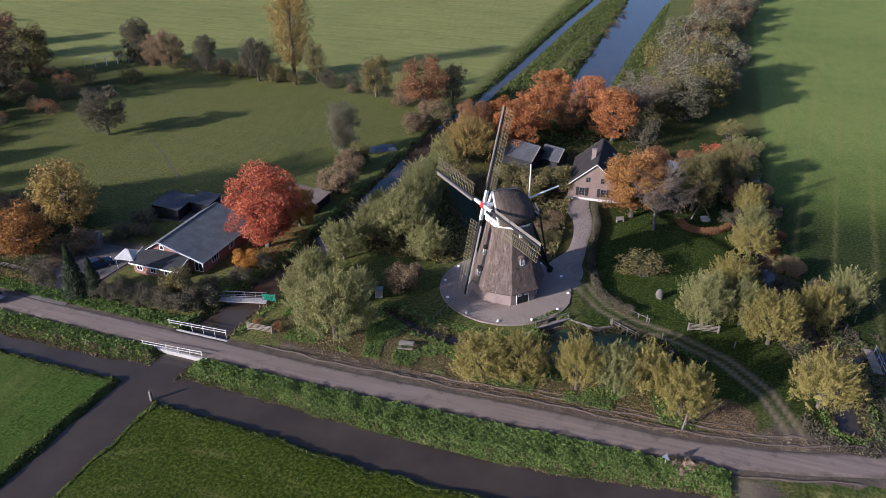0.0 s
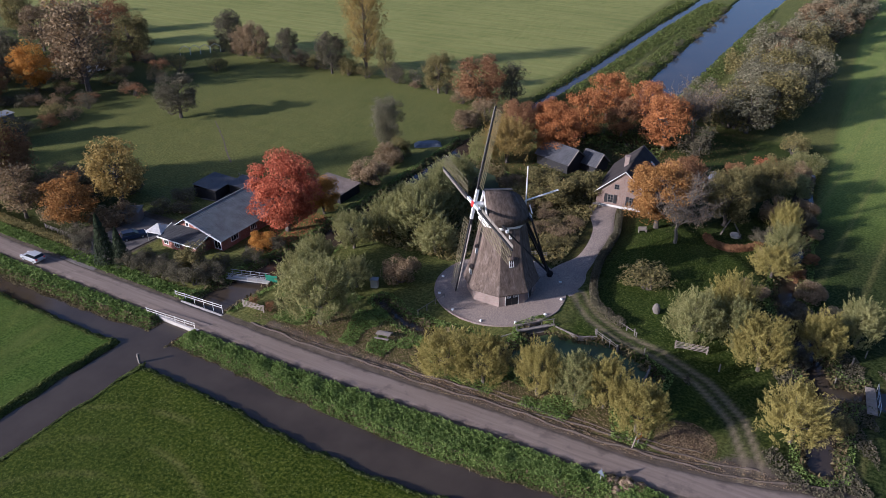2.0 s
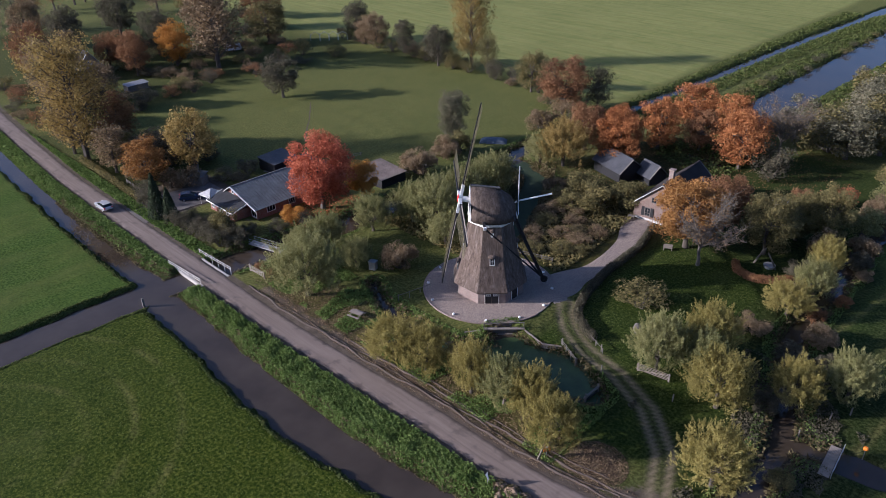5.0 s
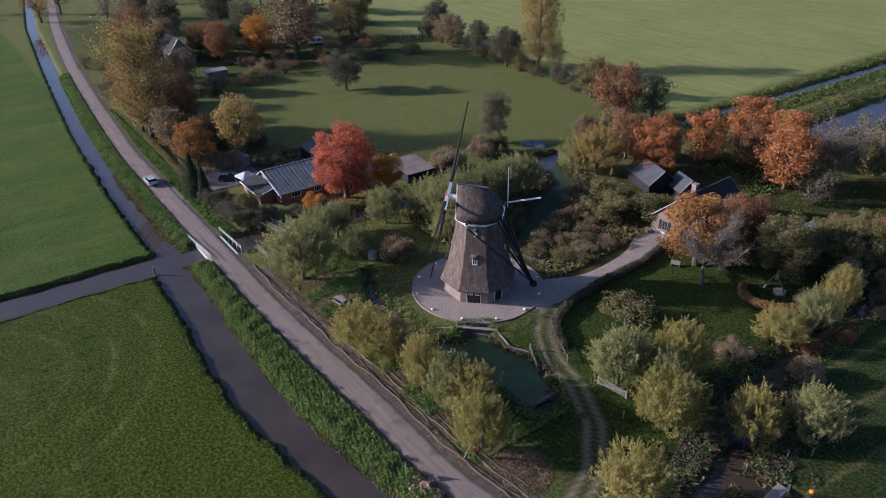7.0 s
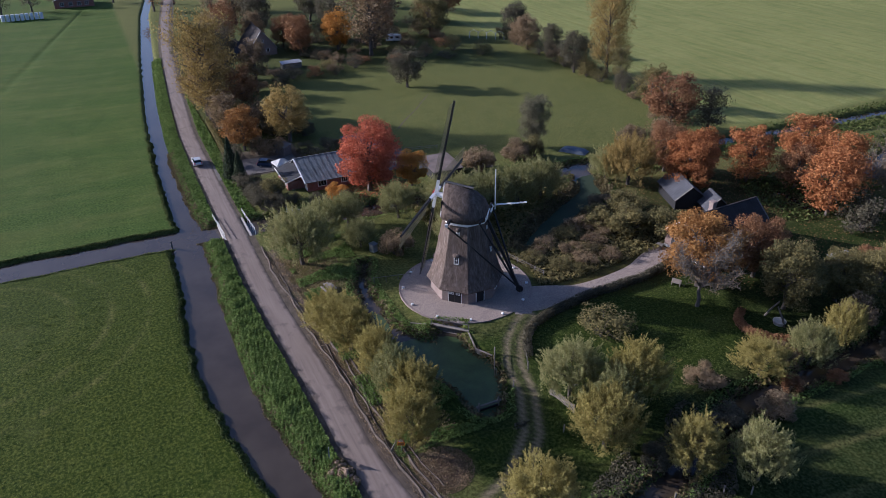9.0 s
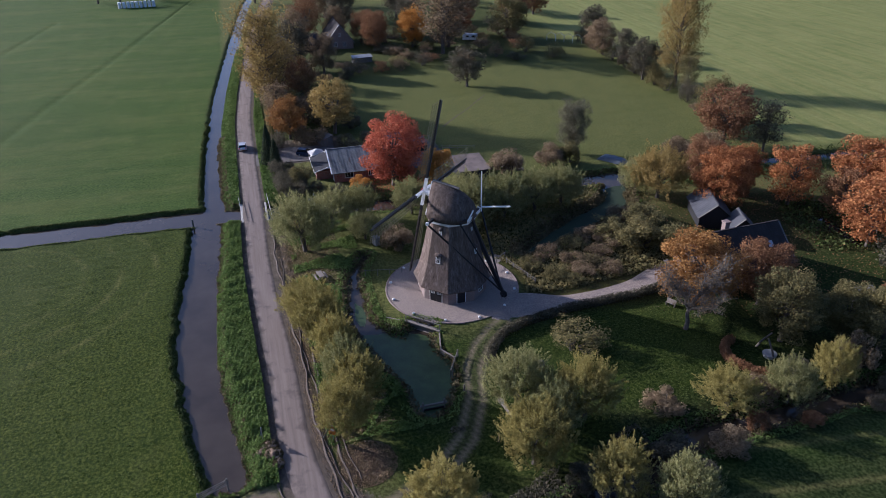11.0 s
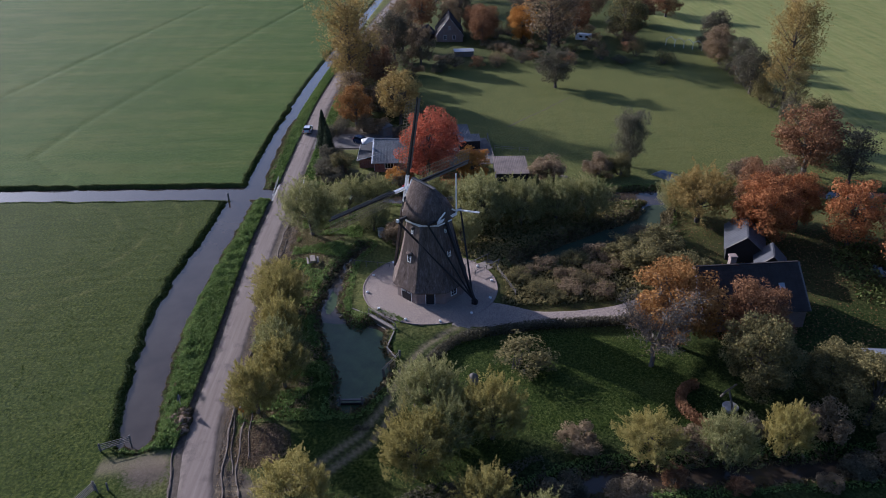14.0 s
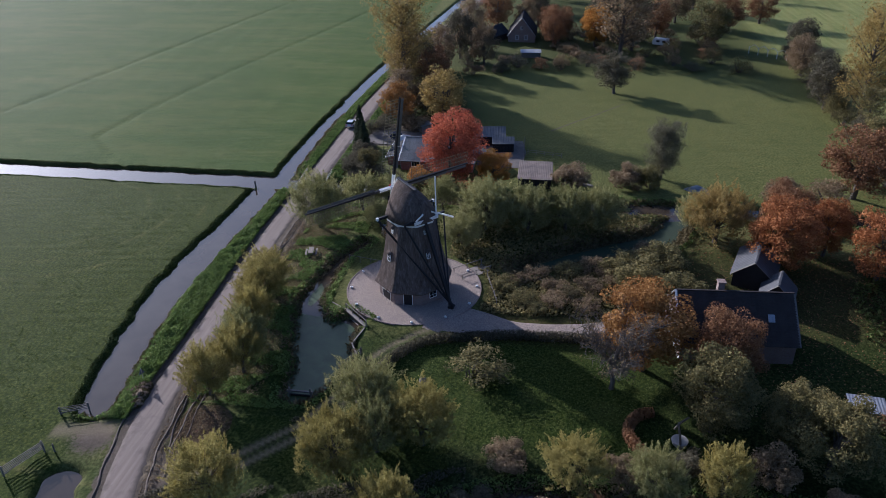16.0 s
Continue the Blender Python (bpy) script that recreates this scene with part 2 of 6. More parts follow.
M = {
    "ground": ground_material(), "asphalt": asphalt_material(), "paving": paving_material(), "water": water_material(),
    "thatch": thatch_material("thatch", 0.74), "old_thatch": thatch_material("weathered_thatch", 0.62),
    "bark": bark_material("bark", (0.055, 0.045, 0.036), (0.14, 0.12, 0.10)),
    "pale_bark": bark_material("pale_bark", (0.078, 0.066, 0.054), (0.165, 0.142, 0.116)),
    "brick": brick_material("red_brick", (0.29, 0.10, 0.07), (0.22, 0.075, 0.055), (0.27, 0.23, 0.2)),
    "brick_pale": brick_material("weathered_brick", (0.28, 0.208, 0.180), (0.21, 0.150, 0.130), (0.27, 0.245, 0.225)),
    "brick_farm": brick_material("brown_brick", (0.215, 0.145, 0.118), (0.165, 0.108, 0.086), (0.22, 0.19, 0.17)),
    # worn paving, its base colour lowered to include the trees' shadow
    "yard": plain("worn_paving_with_shade", (0.12, 0.105, 0.095), 0.9, vary=0.4, scale=3.0, bump=0.02),
    "mud_ridge": plain("wet_verge_mud", (0.085, 0.066, 0.052), 0.9, vary=0.45, scale=6.0, bump=0.03),
    "rail_white": plain("weathered_white_paint", (0.50, 0.49, 0.46), 0.7, vary=0.3),
    "barn_sheet": plain("dark_roof_sheet", (0.060, 0.062, 0.070), 0.6, vary=0.45, scale=3.0),
    "white": plain("white_paint", (0.78, 0.77, 0.74), 0.5, vary=0.12),
    "black": plain("tarred_black_wood", (0.018, 0.018, 0.020), 0.6, vary=0.35),
    "red": plain("red_paint", (0.50, 0.03, 0.025), 0.45),
    "lath": plain("ochre_lath_wood", (0.20, 0.172, 0.098), 0.75),
    "wood": plain("weathered_wood", (0.22, 0.19, 0.16), 0.85),
    "old_wood": plain("grey_old_wood", (0.15, 0.135, 0.12), 0.9),
    "glass": plain("window_glass", (0.015, 0.018, 0.022), 0.08, vary=0.1, bump=0.0),
    "dark_tiles": tile_roof_material("slate_grey_tiles", (0.135, 0.148, 0.156)),
    "brown_tiles": tile_roof_material("brown_roof_tiles", (0.042, 0.036, 0.034)),
    "black_tiles": tile_roof_material("black_roof_tiles", (0.045, 0.046, 0.050)),
    "zinc": plain("grey_zinc", (0.33, 0.34, 0.36), 0.45, 0.5),
    "concrete": plain("concrete", (0.36, 0.34, 0.31), 0.9),
    "steel": plain("galvanised_steel", (0.45, 0.46, 0.47), 0.45, 0.7),
    "green_paint": plain("dark_green_paint", (0.02, 0.16, 0.10), 0.5),
    "orange_paint": plain("orange_sign_paint", (0.75, 0.22, 0.02), 0.5),
    "blue_grey": plain("blue_grey_sheet", (0.10, 0.12, 0.15), 0.5),
    "canvas": plain("white_canvas", (0.72, 0.72, 0.72), 0.8),
    "reed": plain("dry_reed", (0.26, 0.18, 0.12), 0.95, vary=0.45, scale=9),
    "duckweed": plain("duckweed", (0.046, 0.072, 0.026), 0.40, vary=0.5, scale=2.2, bump=0.0),
    # darker copy of the duckweed; the thicket's shade is put into its colour
    "shade_weed": plain("pond_weed_with_shade", (0.024, 0.040, 0.020), 0.8, vary=0.35, scale=1.5),
    "rusty_sheet": plain("rusty_corrugated_sheet", (0.17, 0.135, 0.115), 0.8, vary=0.55, scale=2.0),
    "rubber": plain("tyre_rubber", (0.02, 0.02, 0.02), 0.8),
    "car_silver": plain("silver_car_paint", (0.55, 0.57, 0.60), 0.25, 0.4, vary=0.05, bump=0.0),
    "car_blue": plain("dark_blue_car_paint", (0.03, 0.05, 0.10), 0.25, 0.3, vary=0.05, bump=0.0),
    "leaf_orange": leaf("orange_leaves", (0.17, 0.066, 0.026), (0.32, 0.128, 0.046), (0.43, 0.195, 0.072)),
    "leaf_red": leaf("red_leaves", (0.22, 0.060, 0.034), (0.42, 0.122, 0.064), (0.54, 0.185, 0.098), 0.35),
    "leaf_rust": leaf("rust_leaves", (0.120, 0.060, 0.030), (0.215, 0.112, 0.054), (0.30, 0.165, 0.080)),
    "leaf_olive": leaf("olive_leaves", (0.074, 0.070, 0.030), (0.145, 0.130, 0.052), (0.245, 0.200, 0.080), 0.3),
    "leaf_willow": leaf("willow_leaves", (0.100, 0.108, 0.040), (0.210, 0.212, 0.082), (0.370, 0.348, 0.150), 0.42),
    "leaf_gold": leaf("golden_willow_leaves", (0.124, 0.108, 0.032), (0.258, 0.222, 0.066), (0.405, 0.345, 0.116), 0.42),
    "leaf_yellow": leaf("yellow_leaves", (0.22, 0.098, 0.020), (0.42, 0.200, 0.040), (0.54, 0.300, 0.075), 0.4),
    "leaf_amber": leaf("amber_leaves", (0.155, 0.076, 0.024), (0.29, 0.145, 0.044), (0.39, 0.215, 0.072)),
    "leaf_brown": leaf("brown_leaves", (0.105, 0.074, 0.042), (0.200, 0.145, 0.082), (0.300, 0.222, 0.130), 0.3),
    "leaf_dark": leaf("dark_leaves", (0.046, 0.043, 0.030), (0.092, 0.084, 0.055), (0.155, 0.138, 0.088), 0.3),
    "leaf_conifer": leaf("conifer_needles", (0.020, 0.030, 0.018), (0.040, 0.055, 0.030), (0.072, 0.090, 0.046)),
    "leaf_grass": leaf("grass_blades", (0.024, 0.040, 0.008), (0.058, 0.082, 0.018), (0.115, 0.135, 0.040)),
    "leaf_ochre": leaf("ochre_leaves", (0.165, 0.118, 0.040), (0.310, 0.222, 0.072), (0.430, 0.322, 0.112), 0.35),
    "leaf_grey": leaf("grey_willow_leaves", (0.066, 0.066, 0.040), (0.140, 0.132, 0.080), (0.235, 0.215, 0.140)),
    "leaf_tuft": leaf("pasture_blades", (0.020, 0.040, 0.005), (0.055, 0.082, 0.014), (0.120, 0.140, 0.036)),
    "leaf_sedge": leaf("dry_sedge", (0.050, 0.040, 0.018), (0.105, 0.085, 0.040), (0.19, 0.155, 0.080)),
    "leaf_nettle": leaf("nettle_leaves", (0.046, 0.080, 0.017), (0.118, 0.178, 0.040), (0.205, 0.270, 0.080), 0.35),
}


# ---- mesh helpers ----
def part(name, bm, material, parent=None, label=""):
    """Links a bmesh as one mesh object, under a thing or a part."""
    me = bpy.data.meshes.new(name)
    bm.to_mesh(me)
    bm.free()
    me.materials.append(M[material] if isinstance(material, str) else material)
    ob = new(name, me)
    ob.parent = parent
    return tagged(ob, label)


def thing(name, x, y, z=0.0, turn=0.0, label="", category="", group="", kind=""):
    ob = new(name)
    ob.matrix_world = pose(x, y, z, 0, 0, turn)
    return tagged(ob, label, category, group, kind)


def box(bm, x0, y0, z0, x1, y1, z1, m=None):
    v = [bm.verts.new((x, y, z)) for x in (x0, x1) for y in (y0, y1) for z in (z0, z1)]
    for f in ((0, 1, 3, 2), (4, 6, 7, 5), (0, 4, 5, 1), (2, 3, 7, 6), (0, 2, 6, 4), (1, 5, 7, 3)):
        bm.faces.new([v[i] for i in f])
    if m is not None:
        bmesh.ops.transform(bm, matrix=m, verts=v)
    return v


def block(*a, bevel=0.0):
    bm = bmesh.new()
    box(bm, *a)
    if bevel:
        bmesh.ops.bevel(bm, geom=bm.edges[:], offset=bevel, segments=1, affect="EDGES")
    return bm


def beam(bm, a, b, w, h=None, up=(0, 0, 1), taper=1.0):
    """A squared timber from a to b."""
    a, b = Vector(a), Vector(b)
    h = h or w
    d = (b - a).normalized()
    s = d.cross(Vector(up))
    s = s.normalized() if s.length > 1e-4 else Vector((1, 0, 0))
    u = s.cross(d)
    ring = []
    for p, k in ((a, 1.0), (b, taper)):
        ring.append([bm.verts.new(p + s * (w / 2 * i * k) + u * (h / 2 * j * k)) for i, j in ((-1, -1), (1, -1), (1, 1), (-1, 1))])
    for i in range(4):
        j = (i + 1) % 4
        bm.faces.new((ring[0][i], ring[0][j], ring[1][j], ring[1][i]))
    bm.faces.new(ring[0][::-1])
    bm.faces.new(ring[1])


def beams(*items):
    bm = bmesh.new()
    for it in items:
        beam(bm, *it)
    return bm


def prism(points, z0, z1):
    """An upright prism over a plan outline given counter-clockwise."""
    bm = bmesh.new()
    lo = [bm.verts.new((x, y, z0)) for x, y in points]
    hi = [bm.verts.new((x, y, z1)) for x, y in points]
    n = len(points)
    for i in range(n):
        j = (i + 1) % n
        bm.faces.new((lo[i], lo[j], hi[j], hi[i]))
    bm.faces.new(hi)
    bm.faces.new(lo[::-1])
    return bm


def loft(rings, cap=True):
    bm = bmesh.new()
    rr = [[bm.verts.new(p) for p in r] for r in rings]
    for a, b in zip(rr, rr[1:]):
        n = len(a)
        for i in range(n):
            j = (i + 1) % n
            bm.faces.new((a[i], a[j], b[j], b[i]))
    if cap:
        bm.faces.new(rr[0][::-1])
        bm.faces.new(rr[-1])
    bmesh.ops.recalc_face_normals(bm, faces=bm.faces[:])
    return bm


def tube(points, radii, sides=7):
    rings = []
    pts = [Vector(p) for p in points]
    for i, p in enumerate(pts):
        d = (pts[min(i + 1, len(pts) - 1)] - pts[max(i - 1, 0)]).normalized()
        s = d.cross(Vector((0.31, 0.95, 0.05))).normalized()
        u = d.cross(s)
        rings.append([p + (s * math.cos(k * math.tau / sides) + u * math.sin(k * math.tau / sides)) * radii[i] for k in range(sides)])
    return rings


def raw(name, verts, faces, material, parent=None, smooth=False):
    me = bpy.data.meshes.new(name)
    me.from_pydata(verts, [], faces)
    me.materials.append(M[material])
    if smooth:
        me.polygons.foreach_set("use_smooth", [True] * len(me.polygons))
    ob = new(name, me)
    ob.parent = parent
    return ob


# ---- the plan: lines of (x, y, half width) ----
ROAD = [(-420, 100), (-300, 80), (-230, 70.8), (-180, 66), (-138, 63.0), (-109, 61.4), (-86, 61.2), (-60, 61.2), (-35, 61.1), (-18, 61.7), (-4, 62.4), (8, 62.7), (18, 64.2), (26, 66.4), (45, 72), (90, 86), (250, 140)]
ROAD_HALF = 1.95
WATERS = [
    [(-51, 53.2, 2.6), (-38, 52.9, 2.5), (-27, 52.1, 2.6), (-14, 51.9, 2.5), (-1, 53.6, 2.3), (7, 55, 2.2), (11, 55.9, 1.9)],
    [(22.4, 58.4, 1.5), (30, 61, 1.9), (60, 71, 2), (120, 92, 2)],
    [(-62, -300, 2.8), (-56.4, 0, 2.8), (-56, 25, 2.9), (-55.7, 52, 3.0), (-55.2, 58, 3.0), (-54.6, 66, 2.9), (-53.5, 74, 2.9), (-51.8, 84, 2.6), (-51.4, 98, 2.4), (-51.2, 122, 2.5), (-51.4, 140, 2.2), (-51, 155, 1.9), (-49, 177, 1.6), (-47.3, 210, 1.7), (-45, 280, 1.9), (-41, 345, 2.1), (-35, 450, 2.4)],
    [(-57, 54.8, 2.0), (-66, 54.1, 1.7), (-91, 54.0, 1.4), (-133, 55.9, 1.4), (-199, 61.1, 1.5), (-273, 67.5, 1.2), (-420, 88, 1.2)],
    [(-23.5, 157.5, 0.9), (-14, 156.5, 0.9)],
    [(-23, 181, 3.6), (-24.5, 200, 5.6), (-23.5, 255, 6.4), (-21, 340, 8), (-15, 450, 9)],
    [(-50, 131, 1.8), (-40, 126, 2.9), (-34.4, 116.6, 2.8), (-30, 109, 2.3), (-26.6, 103, 1.4)],
    [(-33, 77.5, 0.4), (-27.5, 75, 0.6), (-22, 74.2, 1.1), (-14.5, 73.7, 1.4), (-9.5, 75.5, 2), (-5, 78.5, 3.8), (0, 80, 3.2), (5.2, 78.7, 1.8)],
    [(-9.8, 80.8, 1.5), (-6, 79.5, 2.5)],
    [(16.6, 158, 0.8), (17, 145, 1.2), (17.9, 124, 1.4), (18.5, 106, 1.4), (22, 97, 1.4), (25.8, 85, 1.4), (26, 73, 1.5)],
    [(26, 87, 1.3), (31, 88.2, 1.4), (60, 92, 1.6)],
]
MILL = (-18.9, 88.3)
PAVED_R = 9.7
DRIVE = [(-12.6, 92, 4.4), (-11.7, 96, 3.7), (-11.6, 99, 2.8), (-11.0, 103, 1.8), (-11.05, 107, 1.55), (-11.2, 110.5, 1.75), (-11.9, 115, 2.1), (-13.6, 119.5, 2.6), (-14.8, 123.4, 3.0)]
TRACK = [(-8.2, 92.6), (-6.6, 90.4), (-4.2, 88.0), (0, 85.6), (6, 84), (12, 81), (17, 76), (19.6, 70), (19.8, 65)]
FURROWS = [[(-60, 19), (-76, 3.2), (-98, 5.3), (-131, 11), (-196, 25), (-300, 45)], [(-90, -31.7), (-131, -25), (-260, -6)], [(-128, -60), (-217, -52), (-330, -42)]]


def distance(px, py, line):
    """Distance from points to a polyline, and the half width of the nearest place on it."""
    best = np.full(px.shape, 1e9)
    width = np.zeros(px.shape)
    for a, b in zip(line, line[1:]):
        ax, ay, bx, by = a[0], a[1], b[0], b[1]
        dx, dy = bx - ax, by - ay
        t = np.clip(((px - ax) * dx + (py - ay) * dy) / (dx * dx + dy * dy), 0, 1)
        d = np.hypot(px - ax - t * dx, py - ay - t * dy)
        w = (a[2] + t * (b[2] - a[2])) if len(a) > 2 else np.zeros(px.shape)
        near = d - w < best - width
        best, width = np.where(near, d, best), np.where(near, w, width)
    return best, width


def rough(px, py, scale, seed):
    """Cheap smooth noise from a few waves, -1 to 1."""
    rng = np.random.RandomState(seed)
    out = np.zeros(px.shape)
    for _ in range(6):
        a, f, p = rng.uniform(0, math.tau), rng.uniform(0.6, 1.7) / scale, rng.uniform(0, math.tau)
        out += np.sin((px * math.cos(a) + py * math.sin(a)) * f * math.tau + p)
    return out / 3.5


def to_water(px, py):
    """How far outside the nearest water's edge (negative inside)."""
    best = np.full(px.shape, 1e9)
    for line in WATERS:
        d, w = distance(px, py, line)
        best = np.minimum(best, d - w)
    return best + 0.25 * rough(px, py, 4.0, 3)


def spread(px, py, x0, x1, y0, y1, soft):
    """1 inside a plan rectangle, falling to 0 over soft metres."""
    d = np.maximum(np.maximum(x0 - px, px - x1), np.maximum(y0 - py, py - y1))
    return np.clip(0.5 - d / soft, 0, 1)


def height_at(px, py):
    px, py = np.asarray(px, float), np.asarray(py, float)
    w = to_water(px, py)
    z = 0.05 * rough(px, py, 9.0, 5) + 0.03 * rough(px, py, 2.3, 6)
    z = z + 0.35 * np.clip(1 - np.maximum(np.hypot(px - MILL[0], py - MILL[1]) - 9.5, 0) / 3.0, 0, 1)
    road, _ = distance(px, py, ROAD)
    flat = np.clip(1.6 - np.abs(road) / 2.6, 0, 1)
    z = z * (1 - flat) + 0.05 * flat
    dr, dw = distance(px, py, DRIVE)
    fl = np.clip(1 - (dr - dw) / 1.5, 0, 1)
    z = z * (1 - fl) + np.maximum(z * 0, 0.35 * np.clip(1 - np.maximum(np.hypot(px - MILL[0], py - MILL[1]) - 9.5, 0) / 6.0, 0, 1)) * fl
    for line in FURROWS:
        d, _ = distance(px, py, line)
        z = z - 0.3 * np.exp(-(d / 0.6) ** 2)
    # ruts of the farm track
    d, _ = distance(px, py, TRACK)
    z = z - 0.10 * np.exp(-((d - 0.8) / 0.3) ** 2)
    # ridges and ruts thrown up by wheels on the north verge
    ridge = (np.exp(-((road - 2.9) / 0.25) ** 2) * 0.16 - np.exp(-((road - 3.5) / 0.25) ** 2) * 0.12 + np.exp(-((road - 4.3) / 0.25) ** 2) * 0.10) * (0.7 + 0.5 * rough(px, py, 3.0, 13))
    z = z + ridge * np.clip((py - 62.0), 0, 1) * np.clip((px + 46) / 4, 0, 1) * np.clip((30 - px) / 4, 0, 1)
    bank = np.clip((1.1 - w) / 1.6, 0, 1)
    return z * (1 - bank) + (-1.5) * bank ** 1.3


WATER_Z = -0.55


def lines(fine0, fine1, step, keep):
    """Grid lines: fine in the middle, 1.2 m out to the kept ends, then ever coarser to 3 km."""
    def outward(reach):
        s, p, out = step, 0.0, []
        while p < 3000:
            s = min(s * 1.06, 1.2) if p < reach else min(s * 1.15, 250.0)
            p += s
            out.append(p)
        return np.array(out)
    return np.concatenate([(fine0 - outward(keep[0]))[::-1], np.arange(fine0, fine1, step), fine1 + outward(keep[1])])


def build_ground():
    xs = lines(-95, 34, 0.5, (200, 15))
    ys = lines(36, 135, 0.5, (70, 240))
    gx, gy = np.meshgrid(xs, ys)
    gz = height_at(gx, gy)
    nx, ny = len(xs), len(ys)
    verts = np.stack([gx.ravel(), gy.ravel(), gz.ravel()], 1)
    i = np.arange(nx * ny).reshape(ny, nx)
    quads = np.stack([i[:-1, :-1].ravel(), i[:-1, 1:].ravel(), i[1:, 1:].ravel(), i[1:, :-1].ravel()], 1)
    me = bpy.data.meshes.new("ground")
    me.vertices.add(len(verts))
    me.vertices.foreach_set("co", verts.ravel())
    me.loops.add(quads.size)
    me.loops.foreach_set("vertex_index", quads.ravel())
    me.polygons.add(len(quads))
    me.polygons.foreach_set("loop_start", np.arange(0, quads.size, 4))
    me.polygons.foreach_set("use_smooth", np.ones(len(quads), bool))
    me.update(calc_edges=True)
    px, py = verts[:, 0], verts[:, 1]
    w = to_water(px, py)
    road, _ = distance(px, py, ROAD)
    track, _ = distance(px, py, TRACK)
    wob = rough(px, py, 5.0, 11)

    def put(name, v):
        me.attributes.new(name, "FLOAT", "POINT").data.foreach_set("value", np.clip(v, 0, 1).astype(np.float32))

    south = np.clip((58 - py) / 2, 0, 1) * np.clip((200 - px) / 2, 0, 1)
    east = np.clip((px - 19) / 2, 0, 1)
    put("field", np.maximum(south, east) * np.clip((w - 0.5) / 1.0, 0, 1))
    put("lawn", np.maximum.reduce([spread(px, py, -36, 18.5, 98, 172, 3), spread(px, py, -7, 22, 72, 100, 3), 0.35 * spread(px, py, -46, 22, 66, 100, 3)]))
    put("crop", east * np.clip((w - 0.5) / 1.0, 0, 1) * np.clip((py - 118) / 60, 0, 1))
    # rough banks and tree-covered ground, painted darker to stand in for shade
    put("rank_shade", np.maximum.reduce([0.85 * spread(px, py, 20, 75, 60, 132, 14), 0.9 * spread(px, py, 9, 34, 67, 122, 4) * np.clip((4.0 - w) / 2, 0, 1), 0.55 * spread(px, py, -34, 17, 121, 172, 8), 0.8 * spread(px, py, 12.5, 24, 98, 135, 4), 0.6 * spread(px, py, -260, -143, 74, 168, 10), 0.7 * spread(px, py, -140, -88, 66, 84, 8)]))
    put("pasture", south * np.clip((px + 53) / 1, 0, 1) * np.clip((30 - px) / 6, 0, 1))
    north = np.clip((py - 176 - 0.02 * (px + 60)) / 4, 0, 1) * np.clip((-53 - px) / 3, 0, 1) * np.clip((px + 420) / 3, 0, 1)
    put("hay", north)
    verge = np.clip(1.25 - np.abs(road - ROAD_HALF) / 1.1, 0, 1)
    north_verge = spread(px, py, -44, 26, 62.5, 66.4, 1.6) * 0.85
    patch = np.clip(1.3 - np.hypot(px - 12.6, (py - 69.6) * 1.1) / 3.4, 0, 1)
    corner = np.clip(1.4 - np.hypot(px - 20, (py - 66.5)) / 4.5, 0, 1)
    end = np.clip(1.2 - np.hypot(px - 16, py - 58.6) / 4.0, 0, 1) * 0.8
    ruts = np.exp(-((track - 0.8) / 0.42) ** 2) * 0.95
    yard = spread(px, py, -92, -77, 63, 82, 2) * 0.9
    put("worn", np.maximum(1.0 * np.exp(-((track - 0.85) / 0.36) ** 2), np.maximum(0.10 * np.exp(-(track / 1.4) ** 2), 0.75 * np.exp(-((px - 14.5 + 0.15 * py - 9.0) / 1.2) ** 2) * (py < 60.5) * (py > 53))))
    # ridges thrown up by wheels beside the road
    wheel = np.maximum(np.exp(-((road - 2.75) / 0.22) ** 2), np.exp(-((road - 4.1 - 0.4 * wob) / 0.2) ** 2) * 0.8) * (py > 62) * (px > -46) * (px < 30)
    put("mud", np.maximum.reduce([verge, north_verge * (0.75 + 0.25 * wob), patch, corner, end, yard, wheel]))
    put("bank", np.clip((0.55 - w) / 0.7, 0, 1))
    put("litter", np.maximum.reduce([np.clip(1.2 - np.hypot(px - 12.6, py - 69.6) / 3.2, 0, 1), 0.5 * spread(px, py, -40, 8, 65.5, 72, 3), 0.5 * spread(px, py, -30, -8, 98, 128, 3), 0.3 * spread(px, py, -45, -14, 128, 175, 6)]))
    # swaths left by mowing: arcs in the near field and lanes in the far one
    turn = np.hypot(px + 37.5, py - 22)
    arcs = 0.40 * np.exp(-((turn % 5.2 - 2.6) / 0.38) ** 2) * np.clip(0.75 + 0.5 * rough(px, py, 11.0, 17), 0.15, 1) * (py > 20) * (turn > 8) * (turn < 25) * (py < 48) * (px > -52)
    lanes = 0.35 * np.exp(-(((px - 0.12 * py) % 6.0 - 3.0) / 0.35) ** 2) * east
    put("stripe", arcs * (0.5 + 0.5 * wob) + lanes + 0.35 * north * np.exp(-(((py + 0.25 * px) % 7.0 - 3.5) / 0.8) ** 2))
    me.materials.append(M["ground"])
    return tagged(new("ground", me), "flat polder grassland cut by ditches, autumn green", "ground", kind="structure")


ground = build_ground()

bm = bmesh.new()
bmesh.ops.create_grid(bm, x_segments=1, y_segments=1, size=2500)
water = part("water", bm, "water")
water.location.z = WATER_Z
tagged(water, "still dark ditch and canal water reflecting the sky", "water", kind="structure")


